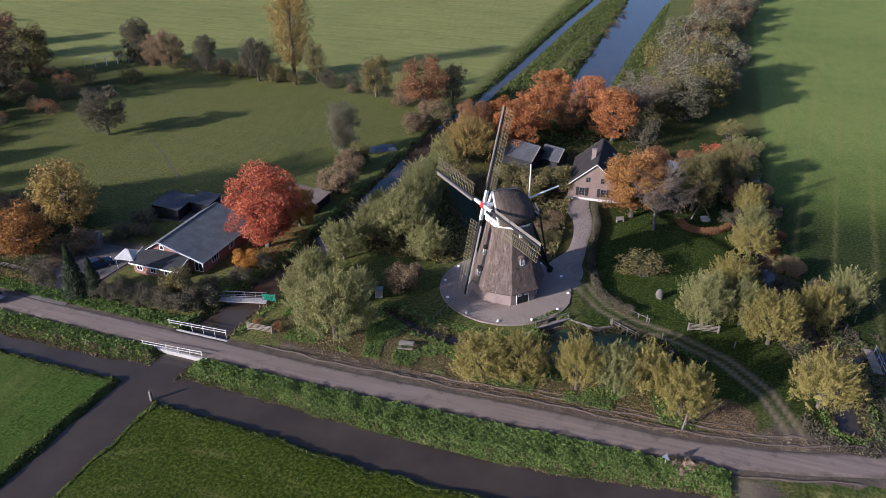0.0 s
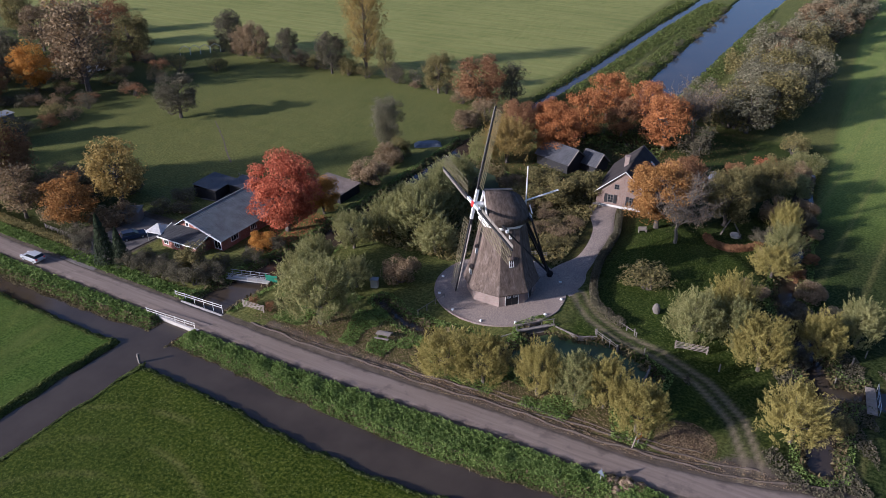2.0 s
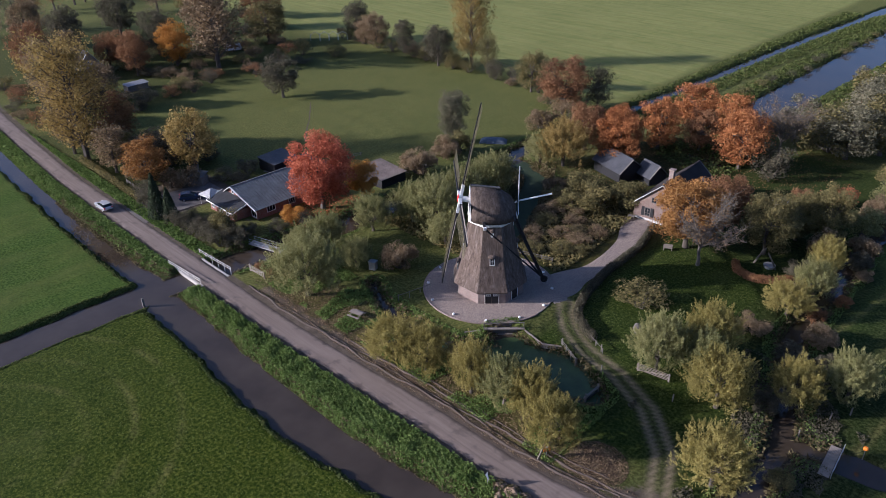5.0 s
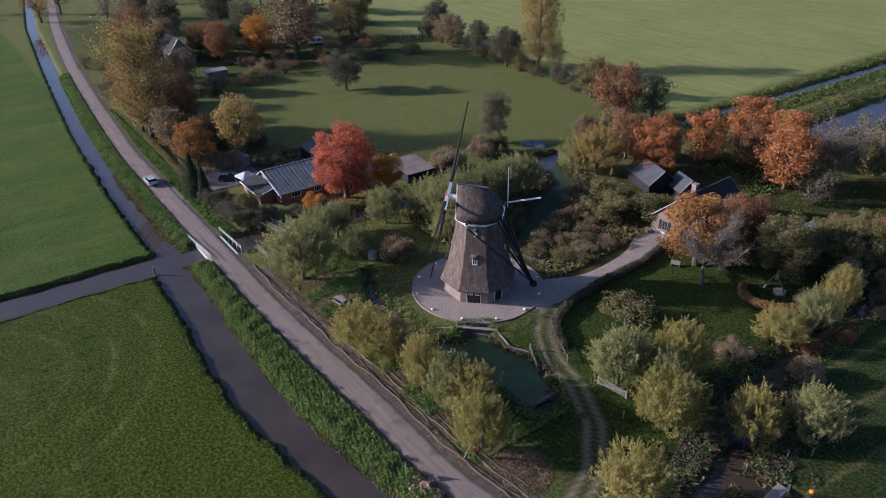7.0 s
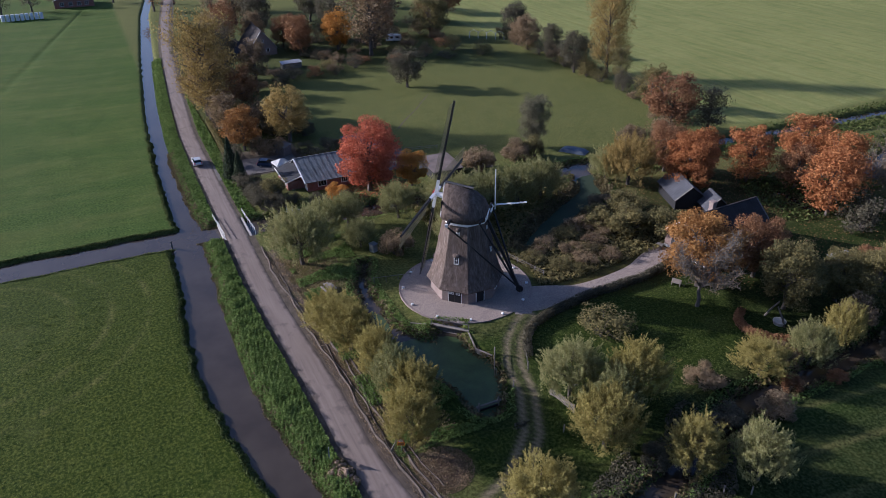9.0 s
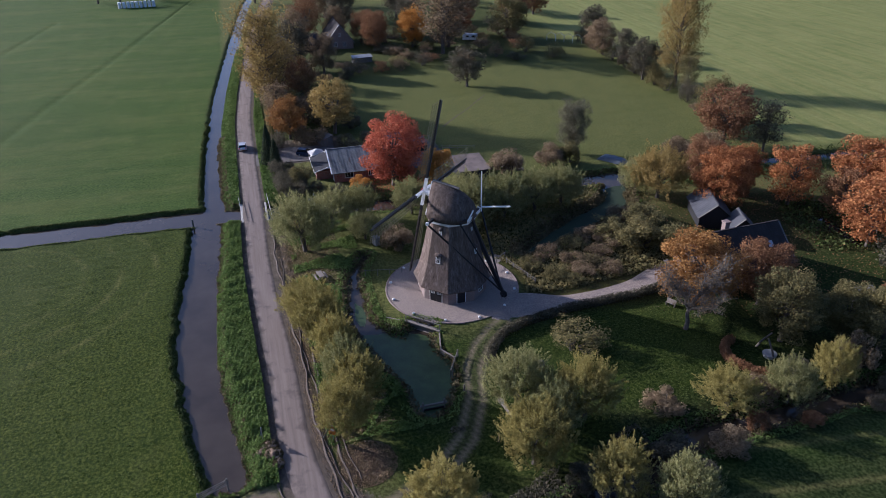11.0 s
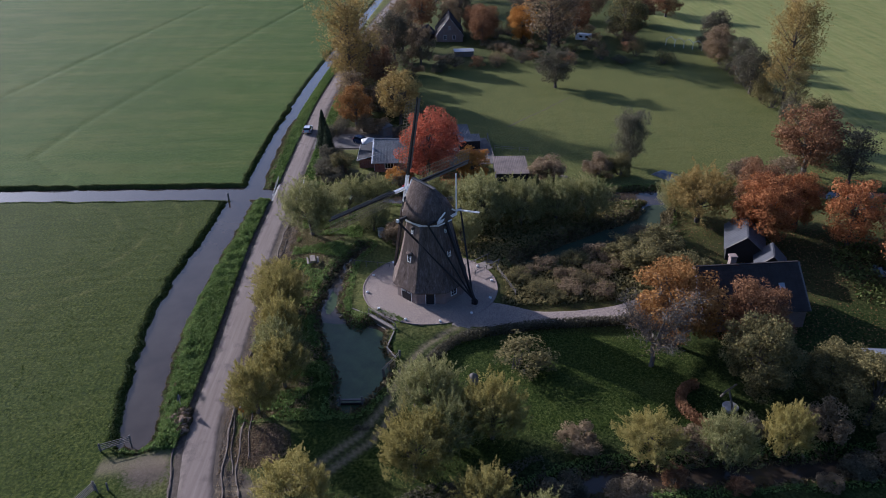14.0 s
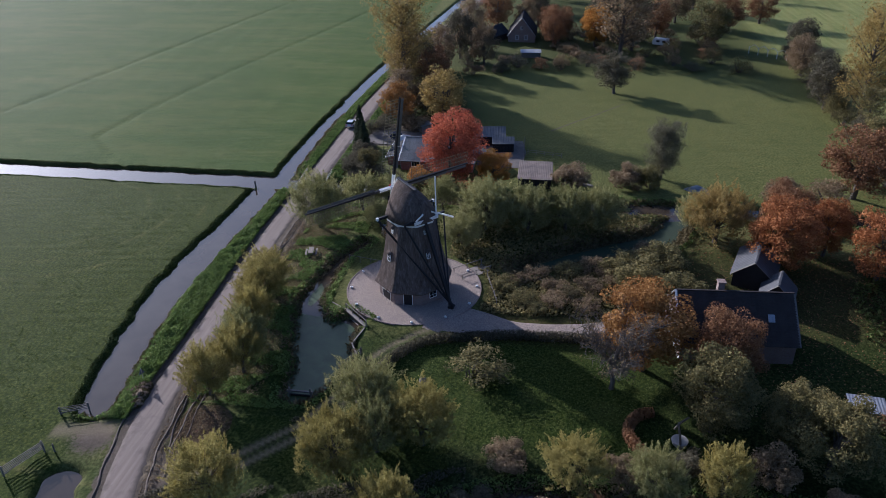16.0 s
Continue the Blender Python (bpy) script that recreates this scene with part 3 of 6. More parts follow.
def smooth_line(line, step):
    """Catmull-Rom points along a line at about even steps."""
    pts = [np.array(p, float) for p in line]
    pts = [2 * pts[0] - pts[1]] + pts + [2 * pts[-1] - pts[-2]]
    out = []
    for a, b, c, d in zip(pts, pts[1:], pts[2:], pts[3:]):
        n = max(2, int(np.linalg.norm((c - b)[:2]) / step))
        for k in range(n):
            t = k / n
            out.append(0.5 * (2 * b + (c - a) * t + (2 * a - 5 * b + 4 * c - d) * t * t + (3 * b - a - 3 * c + d) * t ** 3))
    out.append(pts[-2])
    return out


def ribbon(name, line, half, material, lift, step=0.8, across=6, ragged=0.0, crown=0.0, skirt=0.15, follow=False):
    """A paved strip laid over the ground, with worn edges."""
    pts = smooth_line(line, step)
    rng = random.Random(7)
    verts, edge = [], []
    for i, p in enumerate(pts):
        d = pts[min(i + 1, len(pts) - 1)][:2] - pts[max(i - 1, 0)][:2]
        d = d / np.linalg.norm(d)
        n = np.array((-d[1], d[0]))
        h = half if half else p[2]
        for k in range(across + 1):
            u = 2 * k / across - 1
            wob = ragged * rng.uniform(-1, 1) if abs(u) == 1 else 0
            q = p[:2] + n * (u * h + wob)
            drop = -skirt if abs(u) == 1 else 0.0
            verts.append((q[0], q[1], (float(height_at(q[0], q[1])) if follow else 0.0) + lift + crown * (1 - u * u) + drop))
            edge.append(abs(u))
    faces = []
    for i in range(len(pts) - 1):
        for k in range(across):
            a = i * (across + 1) + k
            faces.append((a, a + 1, a + across + 2, a + across + 1))
    ob = raw(name, verts, faces, material, smooth=True)
    ob.data.attributes.new("edge", "FLOAT", "POINT").data.foreach_set("value", edge)
    return ob


road = ribbon("road", ROAD, ROAD_HALF, "asphalt", 0.10, 0.9, 10, 0.10, 0.04)
tagged(road, "narrow grey asphalt polder road with worn muddy edges", "road", kind="structure")

tagged(ribbon("meadow_path", [(-113, 125, 0.2), (-102, 116.4, 0.16), (-97, 112.0, 0.2), (-90.5, 106.8, 0.2)], 0, "mud_ridge", 0.04, 0.6, 2, 0.08, 0.0, 0.05, follow=True), "thin dark trodden path across the sheep meadow", "path", kind="structure")

# ---- trees ----
def leaf_tris(rng, centres, out, size, long=1.5, droop=0.0, along=None):
    """Small pointed leaves round given centres, facing more or less outward."""
    n = len(centres)
    nrm = out + rng.normal(0, 0.75, (n, 3))
    nrm /= np.linalg.norm(nrm, axis=1)[:, None]
    ref = rng.normal(0, 1, (n, 3))
    ref[:, 2] -= droop
    if along is not None:
        ref = -(along + rng.normal(0, 0.3, (n, 3)))
    u = np.cross(nrm, ref)
    u /= np.linalg.norm(u, axis=1)[:, None]
    v = np.cross(nrm, u)
    s = size * rng.uniform(0.6, 1.35, (n, 1))
    a, b = u * s * 0.5, v * s * 0.5 * long
    return np.stack([centres - a - b * 0.6, centres + a - b * 0.6, centres + b], 1).reshape(-1, 3)


def tris_mesh(name, verts, material):
    me = bpy.data.meshes.new(name)
    n = len(verts) // 3
    me.vertices.add(len(verts))
    me.vertices.foreach_set("co", verts.astype(np.float32).ravel())
    me.loops.add(n * 3)
    me.loops.foreach_set("vertex_index", np.arange(n * 3))
    me.polygons.add(n)
    me.polygons.foreach_set("loop_start", np.arange(0, n * 3, 3))
    me.update(calc_edges=True)
    me.materials.append(M[material])
    return me


def limb_mesh(name, limbs, material, sides=6):
    """Trunk and limbs: each a list of points with radii, joined into one mesh."""
    verts, faces = [], []
    for pts, radii in limbs:
        rings = tube(pts, radii, sides)
        base = len(verts)
        for r in rings:
            verts += [tuple(p) for p in r]
        for i in range(len(rings) - 1):
            for k in range(sides):
                j = (k + 1) % sides
                a = base + i * sides
                faces.append((a + k, a + j, a + sides + j, a + sides + k))
        faces.append(tuple(base + (len(rings) - 1) * sides + k for k in range(sides)))
    me = bpy.data.meshes.new(name)
    me.from_pydata(verts, [], faces)
    me.materials.append(M[material])
    return me


def bent(rng, a, b, n, wob):
    a, b = np.array(a, float), np.array(b, float)
    out = [a + (b - a) * k / n for k in range(n + 1)]
    for k in range(1, n):
        out[k] = out[k] + rng.normal(0, wob, 3)
    return out


@functools.lru_cache(None)
def tree_meshes(form, leaves, variant, count):
    """Trunk and crown of a tree about 10 m high and 8 m wide, to be scaled."""
    rng = np.random.RandomState(variant * 37 + sum(map(ord, form + leaves)))
    limbs, pts, outs, dirs = [], [], [], []
    if form == "round":
        limbs.append((bent(rng, (0, 0, -0.3), (0.2, 0.1, 6.0), 5, 0.12), [0.34, 0.27, 0.22, 0.17, 0.12, 0.07]))
        hubs = []
        for k in range(96):
            th, up = rng.uniform(0, math.tau), rng.uniform(-0.92, 1)
            r = rng.uniform(0.35, 1.0) ** 0.6
            flat = math.sqrt(1 - up * up)
            c = np.array((flat * math.cos(th) * 3.35, flat * math.sin(th) * 3.35, 5.1 + up * 4.0))
            c = np.array((0, 0, 5.1)) + (c - (0, 0, 5.1)) * r + rng.normal(0, 0.22, 3)
            hubs.append((c, rng.uniform(0.7, 1.3)))
        for c, _ in hubs[:18]:
            limbs.append((bent(rng, (0.1, 0, rng.uniform(1.6, 5)), c, 3, 0.2), [0.11, 0.08, 0.05, 0.02]))
        per = count // len(hubs)
        for c, r in hubs:
            d = rng.normal(0, 1, (per, 3))
            d /= np.linalg.norm(d, axis=1)[:, None]
            p = c + d * (r * rng.uniform(0.35, 1.0, (per, 1)) ** 0.5) * (1.0, 1.0, 0.75)
            pts.append(p)
            outs.append(d + (0, 0, 0.35))
        verts = leaf_tris(rng, np.concatenate(pts), np.concatenate(outs), 0.165 if count > 15000 else 0.205, 1.3)
    elif form == "pollard":
        # a short knobbly stem; tufts of fine upright shoots fill a round crown
        limbs.append((bent(rng, (0, 0, -0.3), (0.1, 0.05, 2.6), 3, 0.06), [0.34, 0.30, 0.33, 0.42]))
        tufts, each = 44, 9
        per = count // (tufts * each)
        heart = np.array((0.0, 0.0, 2.6))
        for k in range(tufts):
            up = 1 - 1.42 * (k + 0.5) / tufts + rng.normal(0, 0.05)
            th = k * 2.39996 + rng.normal(0, 0.25)
            flat = math.sqrt(max(0.0, 1 - min(1.0, up * up)))
            far_out = rng.uniform(0.58, 0.84)
            c = np.array((flat * math.cos(th) * 4.3 * far_out, flat * math.sin(th) * 4.3 * far_out, 4.3 + up * 4.6 * far_out))
            c[2] = max(c[2], 1.1)
            if k % 2 == 0:
                limbs.append((bent(rng, heart, c, 3, 0.10), [0.09, 0.07, 0.045, 0.015]))
            for m in range(each):
                d = np.array((flat * math.cos(th) * 0.62, flat * math.sin(th) * 0.62, 0.85)) + rng.normal(0, 0.24, 3)
                d /= np.linalg.norm(d)
                ln = rng.uniform(1.5, 2.9)
                a = c + rng.normal(0, 0.62, 3) - d * ln * 0.45
                t = rng.uniform(0.0, 1.0, (per, 1)) ** 0.75
                spreadout = 0.27 * (1.15 - t)
                p = a + d * ln * t + rng.normal(0, 1, (per, 3)) * spreadout
                p[:, 2] = np.maximum(p[:, 2], 0.3)
                pts.append(p)
                outs.append(np.repeat((np.array((flat * math.cos(th), flat * math.sin(th), 0.35)) * 0.9)[None], per, 0) + rng.normal(0, 0.3, (per, 3)))
                dirs.append(np.repeat(d[None], per, 0))
        verts = leaf_tris(rng, np.concatenate(pts), np.concatenate(outs), 0.086, 4.0, 0.0, np.concatenate(dirs))
    elif form == "shrub":
        hubs = []
        for k in range(26):
            th = rng.uniform(0, math.tau)
            r = rng.uniform(0, 1) ** 0.5 * 3.1
            top = 9.3 * math.sqrt(max(0.08, 1 - (r / 3.9) ** 2)) * rng.uniform(0.72, 1.05)
            base = rng.uniform(0, 1) ** 0.8
            hubs.append((np.array((math.cos(th) * r, math.sin(th) * r, max(1.0, top * (0.25 + 0.65 * base)))), rng.uniform(0.8, 1.5)))
        for c, _ in hubs[:12]:
            limbs.append((bent(rng, (c[0] * 0.12, c[1] * 0.12, -0.3), c, 4, 0.2), [0.12, 0.09, 0.07, 0.045, 0.02]))
        per = count // len(hubs)
        for c, r in hubs:
            d = rng.normal(0, 1, (per, 3))
            d /= np.linalg.norm(d, axis=1)[:, None]
            p = c + d * (r * rng.uniform(0.3, 1.15, (per, 1)) ** 0.6) * (1.0, 1.0, 1.25)
            p[:, 2] = np.maximum(p[:, 2], 0.15)
            pts.append(p)
            outs.append(d + (0, 0, 0.3))
        verts = leaf_tris(rng, np.concatenate(pts), np.concatenate(outs), 0.26, 1.6)
    elif form == "tall":
        # a tall thin-leaved tree: steep boughs that carry small sprays of leaves
        limbs.append((bent(rng, (0, 0, -0.3), (0.1, 0, 9.3), 7, 0.08), [0.26, 0.22, 0.19, 0.15, 0.12, 0.09, 0.06, 0.02]))
        boughs, sprays = 64, 7
        per = max(3, count // (boughs * sprays))
        for k in range(boughs):
            z0 = 1.0 + 7.6 * (k + rng.uniform(0, 1)) / boughs
            th = k * 2.39996 + rng.normal(0, 0.3)
            reach = (0.9 + 1.75 * math.sin(min(1.0, (10 - z0) / 8.4) * 2.25)) * rng.uniform(0.65, 1.2)
            tip = np.array((math.cos(th) * reach, math.sin(th) * reach, min(9.9, z0 + 0.3 + reach * rng.uniform(0.55, 1.0))))
            foot = np.array((0.0, 0.0, z0))
            limbs.append((bent(rng, foot, tip, 3, 0.10), [0.055, 0.04, 0.026, 0.008]))
            for m in range(sprays):
                c = foot + (tip - foot) * rng.uniform(0.35, 1.05) + rng.normal(0, 0.24, 3)
                p = c + rng.normal(0, 1, (per, 3)) * (0.26, 0.26, 0.30)
                p[:, 2] = np.maximum(p[:, 2], 0.5)
                pts.append(p)
                outs.append(rng.normal(0, 1, (per, 3)))
        verts = leaf_tris(rng, np.concatenate(pts), np.concatenate(outs), 0.22 if count < 12000 else 0.125, 1.3)
    elif form == "bare":
        limbs.append((bent(rng, (0, 0, -0.3), (0.1, 0, 3.2), 3, 0.1), [0.26, 0.21, 0.18, 0.15]))
        for k in range(15):
            th = rng.uniform(0, math.tau)
            reach = rng.uniform(1.5, 3.8)
            b = np.array((math.cos(th) * reach, math.sin(th) * reach, rng.uniform(5.0, 9.6)))
            a = np.array((0.05, 0, rng.uniform(2.2, 3.3)))
            limbs.append((bent(rng, a, b, 4, 0.2), [0.10, 0.075, 0.055, 0.035, 0.012]))
            for m in range(12):
                t = rng.uniform(0.3, 1.0)
                s = a + (b - a) * t
                e = s + rng.normal(0, 0.75, 3) + (math.cos(th) * 0.5, math.sin(th) * 0.5, 0.6)
                limbs.append((bent(rng, s, e, 2, 0.08), [0.03, 0.02, 0.007]))
                for q in range(7):
                    f = s + (e - s) * rng.uniform(0.3, 1)
                    limbs.append(([f, f + rng.normal(0, 0.42, 3) + (0, 0, 0.3)], [0.020, 0.008]))
                pts.append(s + (e - s) * rng.uniform(0.2, 1.2, (count // 135, 1)) + rng.normal(0, 0.25, (count // 135, 3)))
        p = np.concatenate(pts)
        verts = leaf_tris(rng, p, rng.normal(0, 1, p.shape), 0.16, 1.2)
    elif form == "conifer":
        limbs.append((bent(rng, (0, 0, -0.3), (0, 0, 9.6), 4, 0.03), [0.3, 0.22, 0.16, 0.1, 0.03]))
        n = count
        z = rng.uniform(0.03, 1, n) ** 1.25
        r = (1 - z) ** 0.8 * 3.9 * (0.72 + 0.28 * np.abs(np.sin(z * 26))) * rng.uniform(0.55, 1.05, n) + 0.1
        th = rng.uniform(0, math.tau, n)
        p = np.stack([np.cos(th) * r, np.sin(th) * r, 0.4 + z * 9.5], 1)
        verts = leaf_tris(rng, p, np.stack([np.cos(th), np.sin(th), np.full(n, 0.5)], 1), 0.34, 1.6, 0.8)
    sides = 5 if form == "bare" else 6
    bark = "pale_bark" if form in ("bare",) else "bark"
    return limb_mesh(form + "_trunk", limbs, bark, sides), tris_mesh(form + "_crown", verts, leaves)


def plant_tree(form, leaves, x, y, width, tall, label, name="tree", category="tree", group="", turn=None, count=None, variant=None, lean=0.0):
    """One tree or shrub: an Empty at its foot with a trunk and a crown."""
    plant_tree.n += 1
    far = x < -85 or y > 150
    count = count or {"round": 22000, "pollard": 27000, "shrub": 6200, "tall": 10000, "bare": 1300, "conifer": 4000}[form]
    if far:
        count = int(count * 0.42)
    variant = plant_tree.n % 3 if variant is None else variant
    trunk, crown = tree_meshes(form, leaves, variant, count)
    ob = new(name)
    z = float(height_at(x, y))
    turn = (plant_tree.n * 77.0) % 360 if turn is None else turn
    wide = {"round": 7.6, "pollard": 8.2, "shrub": 7.2, "tall": 5.6, "bare": 7.2, "conifer": 7.0}[form]
    high = {"round": 9.9, "pollard": 9.4, "shrub": 10.2, "tall": 10.0, "bare": 9.8, "conifer": 10.0}[form]
    ob.matrix_world = pose(x, y, max(z, -0.5), 0, lean, turn) @ Matrix.Diagonal((width / wide, width / wide, tall / high, 1))
    for n, me in (("trunk", trunk), ("crown", crown)):
        c = new(n, me)
        c.parent = ob
    return tagged(ob, label, category, group)


plant_tree.n = 0

# pollard willows in a row along the road
for x, y, w, h, col in ((-16.2, 66.8, 7.0, 7.0, "leaf_gold"), (-11.6, 67.9, 6.6, 7.2, "leaf_gold"), (-4.9, 69.0, 5.6, 8.0, "leaf_gold"),
                        (-0.4, 69.9, 6.0, 7.4, "leaf_willow"), (2.8, 70.7, 5.8, 7.4, "leaf_gold")):
    plant_tree("pollard", col, x, y, w, h, "bushy pollard willow with yellowing leaves on the road verge", "pollard_willow", "willow", "willows along the road")
plant_tree("pollard", "leaf_gold", 7.4, 68.4, 6.2, 7.4, "bushy pollard willow with a pale leaning prop", "pollard_willow", "willow", "willows along the road")
# willows round the pond and the east garden
for x, y, w, h, col in ((22.8, 75.2, 7.0, 7.8, "leaf_gold"), (9.0, 88.0, 7.0, 8.4, "leaf_willow"), (12.4, 94.9, 7.0, 8.4, "leaf_gold"),
                        (17.6, 86.6, 7.2, 8.4, "leaf_gold"), (14.0, 90.2, 6.4, 7.2, "leaf_willow"), (23.8, 93.2, 6.0, 7.4, "leaf_gold"), (28.1, 98.2, 5.8, 7.4, "leaf_willow"),
                        (15.8, 111.2, 6.4, 5.6, "leaf_gold"), (16.4, 119.0, 5.4, 6.4, "leaf_willow"), (15.6, 125.6, 4.8, 7.0, "leaf_gold")):
    plant_tree("pollard", col, x, y, w, h, "rounded silvery green willow turning yellow, in rough grass", "willow", "willow", "garden willows")
# willows between the road and the river
for x, y, w, h in ((-37.2, 68.6, 9.6, 10.2), (-44.6, 74.2, 6.6, 7.4), (-46.4, 79.4, 6.0, 6.8), (-38.4, 78.8, 5.0, 5.0), (-45.8, 88.6, 6.6, 7.0)):
    plant_tree("pollard", "leaf_willow", x, y, w, h, "dense grey-green willow on the river bank", "willow", "willow", "river willows")
for x, y, w, h in ((-38.9, 97.0, 9.0, 9.4), (-43.4, 95.6, 7.0, 7.4), (-39.6, 104.0, 8.0, 8.6), (-40.4, 110.0, 8.0, 8.6), (-41.6, 115.8, 7.6, 8.0), (-33.2, 93.6, 6.4, 6.0), (-45.5, 104, 6, 6)):
    plant_tree("pollard", "leaf_willow", x, y, w, h, "tall grey-green willow thicket beside the backwater", "willow", "willow", "thicket willows")
plant_tree("shrub", "leaf_brown", -33.0, 83.4, 5.6, 6.2, "reddish brown shrub with thin foliage", "shrub", "shrub")
plant_tree("pollard", "leaf_ochre", -39.2, 134.2, 10.0, 10.2, "golden yellow willow on the bank", "willow", "willow")
plant_tree("pollard", "leaf_willow", -43.0, 131.6, 6.6, 7.0, "olive willow on the bank", "willow", "willow")
for x, y, w, h, col in ((-22.6, 121.4, 7.2, 6.6, "leaf_olive"), (-18.6, 125.4, 7.0, 7.4, "leaf_olive"), (-25.6, 118.0, 6.6, 4.6, "leaf_olive"), (-27.5, 124.5, 7.0, 6.5, "leaf_olive")):
    plant_tree("shrub", col, x, y, w, h, "loose olive-brown shrub beside the farm drive", "shrub", "shrub", "drive shrubs")
for x, y, w, h, col in ((-21.6, 101.6, 4.0, 2.2, "leaf_olive"), (-18.0, 104.6, 4.4, 2.4, "leaf_olive"), (-17.2, 108.8, 4.6, 2.6, "leaf_brown"), (-17.0, 113.2, 4.0, 2.4, "leaf_brown"),
                        (-21.4, 108.8, 4.0, 2.4, "leaf_brown"), (-21.8, 113.4, 4.4, 2.8, "leaf_brown"), (-15.3, 106.4, 3.0, 1.8, "leaf_olive"), (-24.6, 106.0, 4.0, 2.4, "leaf_brown"),
                        (-25.6, 110.6, 4.4, 2.6, "leaf_olive"), (-27.4, 114.4, 4.8, 3.0, "leaf_brown"), (-24.6, 117.0, 4.6, 3.0, "leaf_brown"), (-30.4, 119.4, 5.0, 3.4, "leaf_olive"), (-23.0, 103.4, 3.2, 1.8, "leaf_brown"), (-33.2, 123.6, 5.0, 3.6, "leaf_brown"), (-19.4, 111.0, 3.6, 2.4, "leaf_sedge"), (-27.8, 110.6, 3.2, 2.0, "leaf_sedge")):
    plant_tree("shrub", col, x, y, w, h, "low tangle of brown bramble", "bramble", "bramble", "brambles by the backwater", count=2400)

# trees round the farmhouse
plant_tree("round", "leaf_amber", -4.0, 119.6, 11.4, 13.2, "broad oak with golden orange leaves before the farmhouse", "oak", "oak")
plant_tree("bare", "leaf_brown", 0.2, 115.6, 10.0, 11.6, "nearly bare grey garden tree", "tree", "tree")
plant_tree("round", "leaf_olive", 6.0, 126.0, 9.2, 11.2, "oak with olive and yellow leaves", "oak", "oak")
plant_tree("round", "leaf_rust", -2.4, 128.8, 8.4, 11.4, "rust-brown tree beside the farmhouse", "tree", "tree")
plant_tree("round", "leaf_olive", 11.4, 136.6, 8.6, 10.4, "oak with dull golden leaves by the ditch", "oak", "oak")
plant_tree("round", "leaf_olive", 8.0, 134.0, 7.4, 9.0, "olive oak by the ditch", "oak", "oak")
plant_tree("shrub", "leaf_red", 8.4, 152.0, 5.6, 5.4, "dark red shrub in the back garden", "shrub", "shrub")
plant_tree("shrub", "leaf_brown", 17.6, 136.0, 4.6, 5.6, "thin brown bush on the ditch bank", "shrub", "shrub")
plant_tree("shrub", "leaf_willow", 15.2, 142.5, 5.6, 7.6, "grey bush on the ditch bank", "shrub", "shrub")
plant_tree("shrub", "leaf_rust", 19.0, 113.0, 2.8, 3.0, "rusty bush on the ditch bank", "shrub", "shrub")
plant_tree("shrub", "leaf_olive", -0.2, 99.4, 7.6, 4.6, "low spreading apple tree with thin olive leaves", "apple_tree", "tree", count=2600)
for x, y, w, h, form, col in ((-31.4, 142.0, 10.6, 13.0, "round", "leaf_orange"), (-41.4, 145.0, 8.4, 11.4, "round", "leaf_rust"), (-36.6, 150.0, 7, 10.5, "round", "leaf_orange"), (-29.9, 155.4, 9.8, 12.4, "round", "leaf_orange"),
                              (-29.6, 170.0, 11.6, 12.8, "round", "leaf_orange"), (-12.6, 157.2, 11.6, 13.4, "round", "leaf_orange"),                               (-19.5, 168.0, 10.0, 12.5, "round", "leaf_orange"), (-23.0, 160.5, 8.0, 10.0, "round", "leaf_rust")):
    plant_tree(form, col, x, y, w, h, "large oak in orange autumn leaf", "oak", "oak", "oaks behind the farm")
plant_tree("shrub", "leaf_dark", -5.6, 157.0, 8.0, 8.4, "dark green bush at the foot of the oaks", "shrub", "shrub")
plant_tree("bare", "leaf_brown", -8.6, 167.0, 11.0, 15.0, "bare pinkish-grey tree on the canal bank", "tree", "tree", count=5000)

# scrub along the canal's east bank
rng = random.Random(5)
for k in range(34):
    y = 178 + k * 5.2 + rng.uniform(-2, 2)
    x = -6 + 0.115 * (y - 178) + rng.uniform(-6.5, 7.0)
    plant_tree("shrub", rng.choice(("leaf_olive", "leaf_grey", "leaf_grey", "leaf_brown")), x, y, rng.uniform(10, 14.5), rng.uniform(9, 14), "grey-brown willow scrub on the canal bank", "shrub", "shrub", "canal scrub", count=9000)
for x, y, w, h, col in ((1.5, 176.0, 13.0, 12.5, "leaf_grey"), (6.0, 183.0, 14.0, 14.0, "leaf_olive"), (2.0, 191.0, 14.0, 14.5, "leaf_grey"), (8.5, 196.0, 13.0, 13.0, "leaf_grey"), (4.0, 206.0, 14.0, 14.0, "leaf_olive"), (10.0, 213.0, 14.0, 14.0, "leaf_grey")):
    plant_tree("round", col, x, y, w, h, "dense grey-olive willow on the canal bank", "willow", "willow", "canal willows", count=22000)
# low bushes on the dyke between the two waters
for k in range(16):
    y = 178 + k * 9 + rng.uniform(-3, 3)
    plant_tree("shrub", rng.choice(("leaf_dark", "leaf_olive")), -33.5 + 0.03 * (y - 178) + rng.uniform(-2, 2), y, rng.uniform(3, 5), rng.uniform(1.6, 3.0), "low dark bush on the dyke", "shrub", "shrub", "dyke bushes", count=2400)

# round the bungalow
plant_tree("round", "leaf_red", -59.6, 88.3, 12.4, 15.0, "large maple in flaming red leaf beside the house", "maple", "maple")
plant_tree("round", "leaf_yellow", -58.0, 96.6, 6.8, 7.8, "small tree with orange-yellow leaves", "tree", "tree")
plant_tree("shrub", "leaf_yellow", -59.6, 81.6, 4.6, 3.4, "yellow garden shrub by the house wall", "shrub", "shrub")
plant_tree("conifer", "leaf_conifer", -77.8, 65.6, 3.6, 8.8, "slim dark conifer by the house entrance", "conifer", "conifer", "entrance conifers")
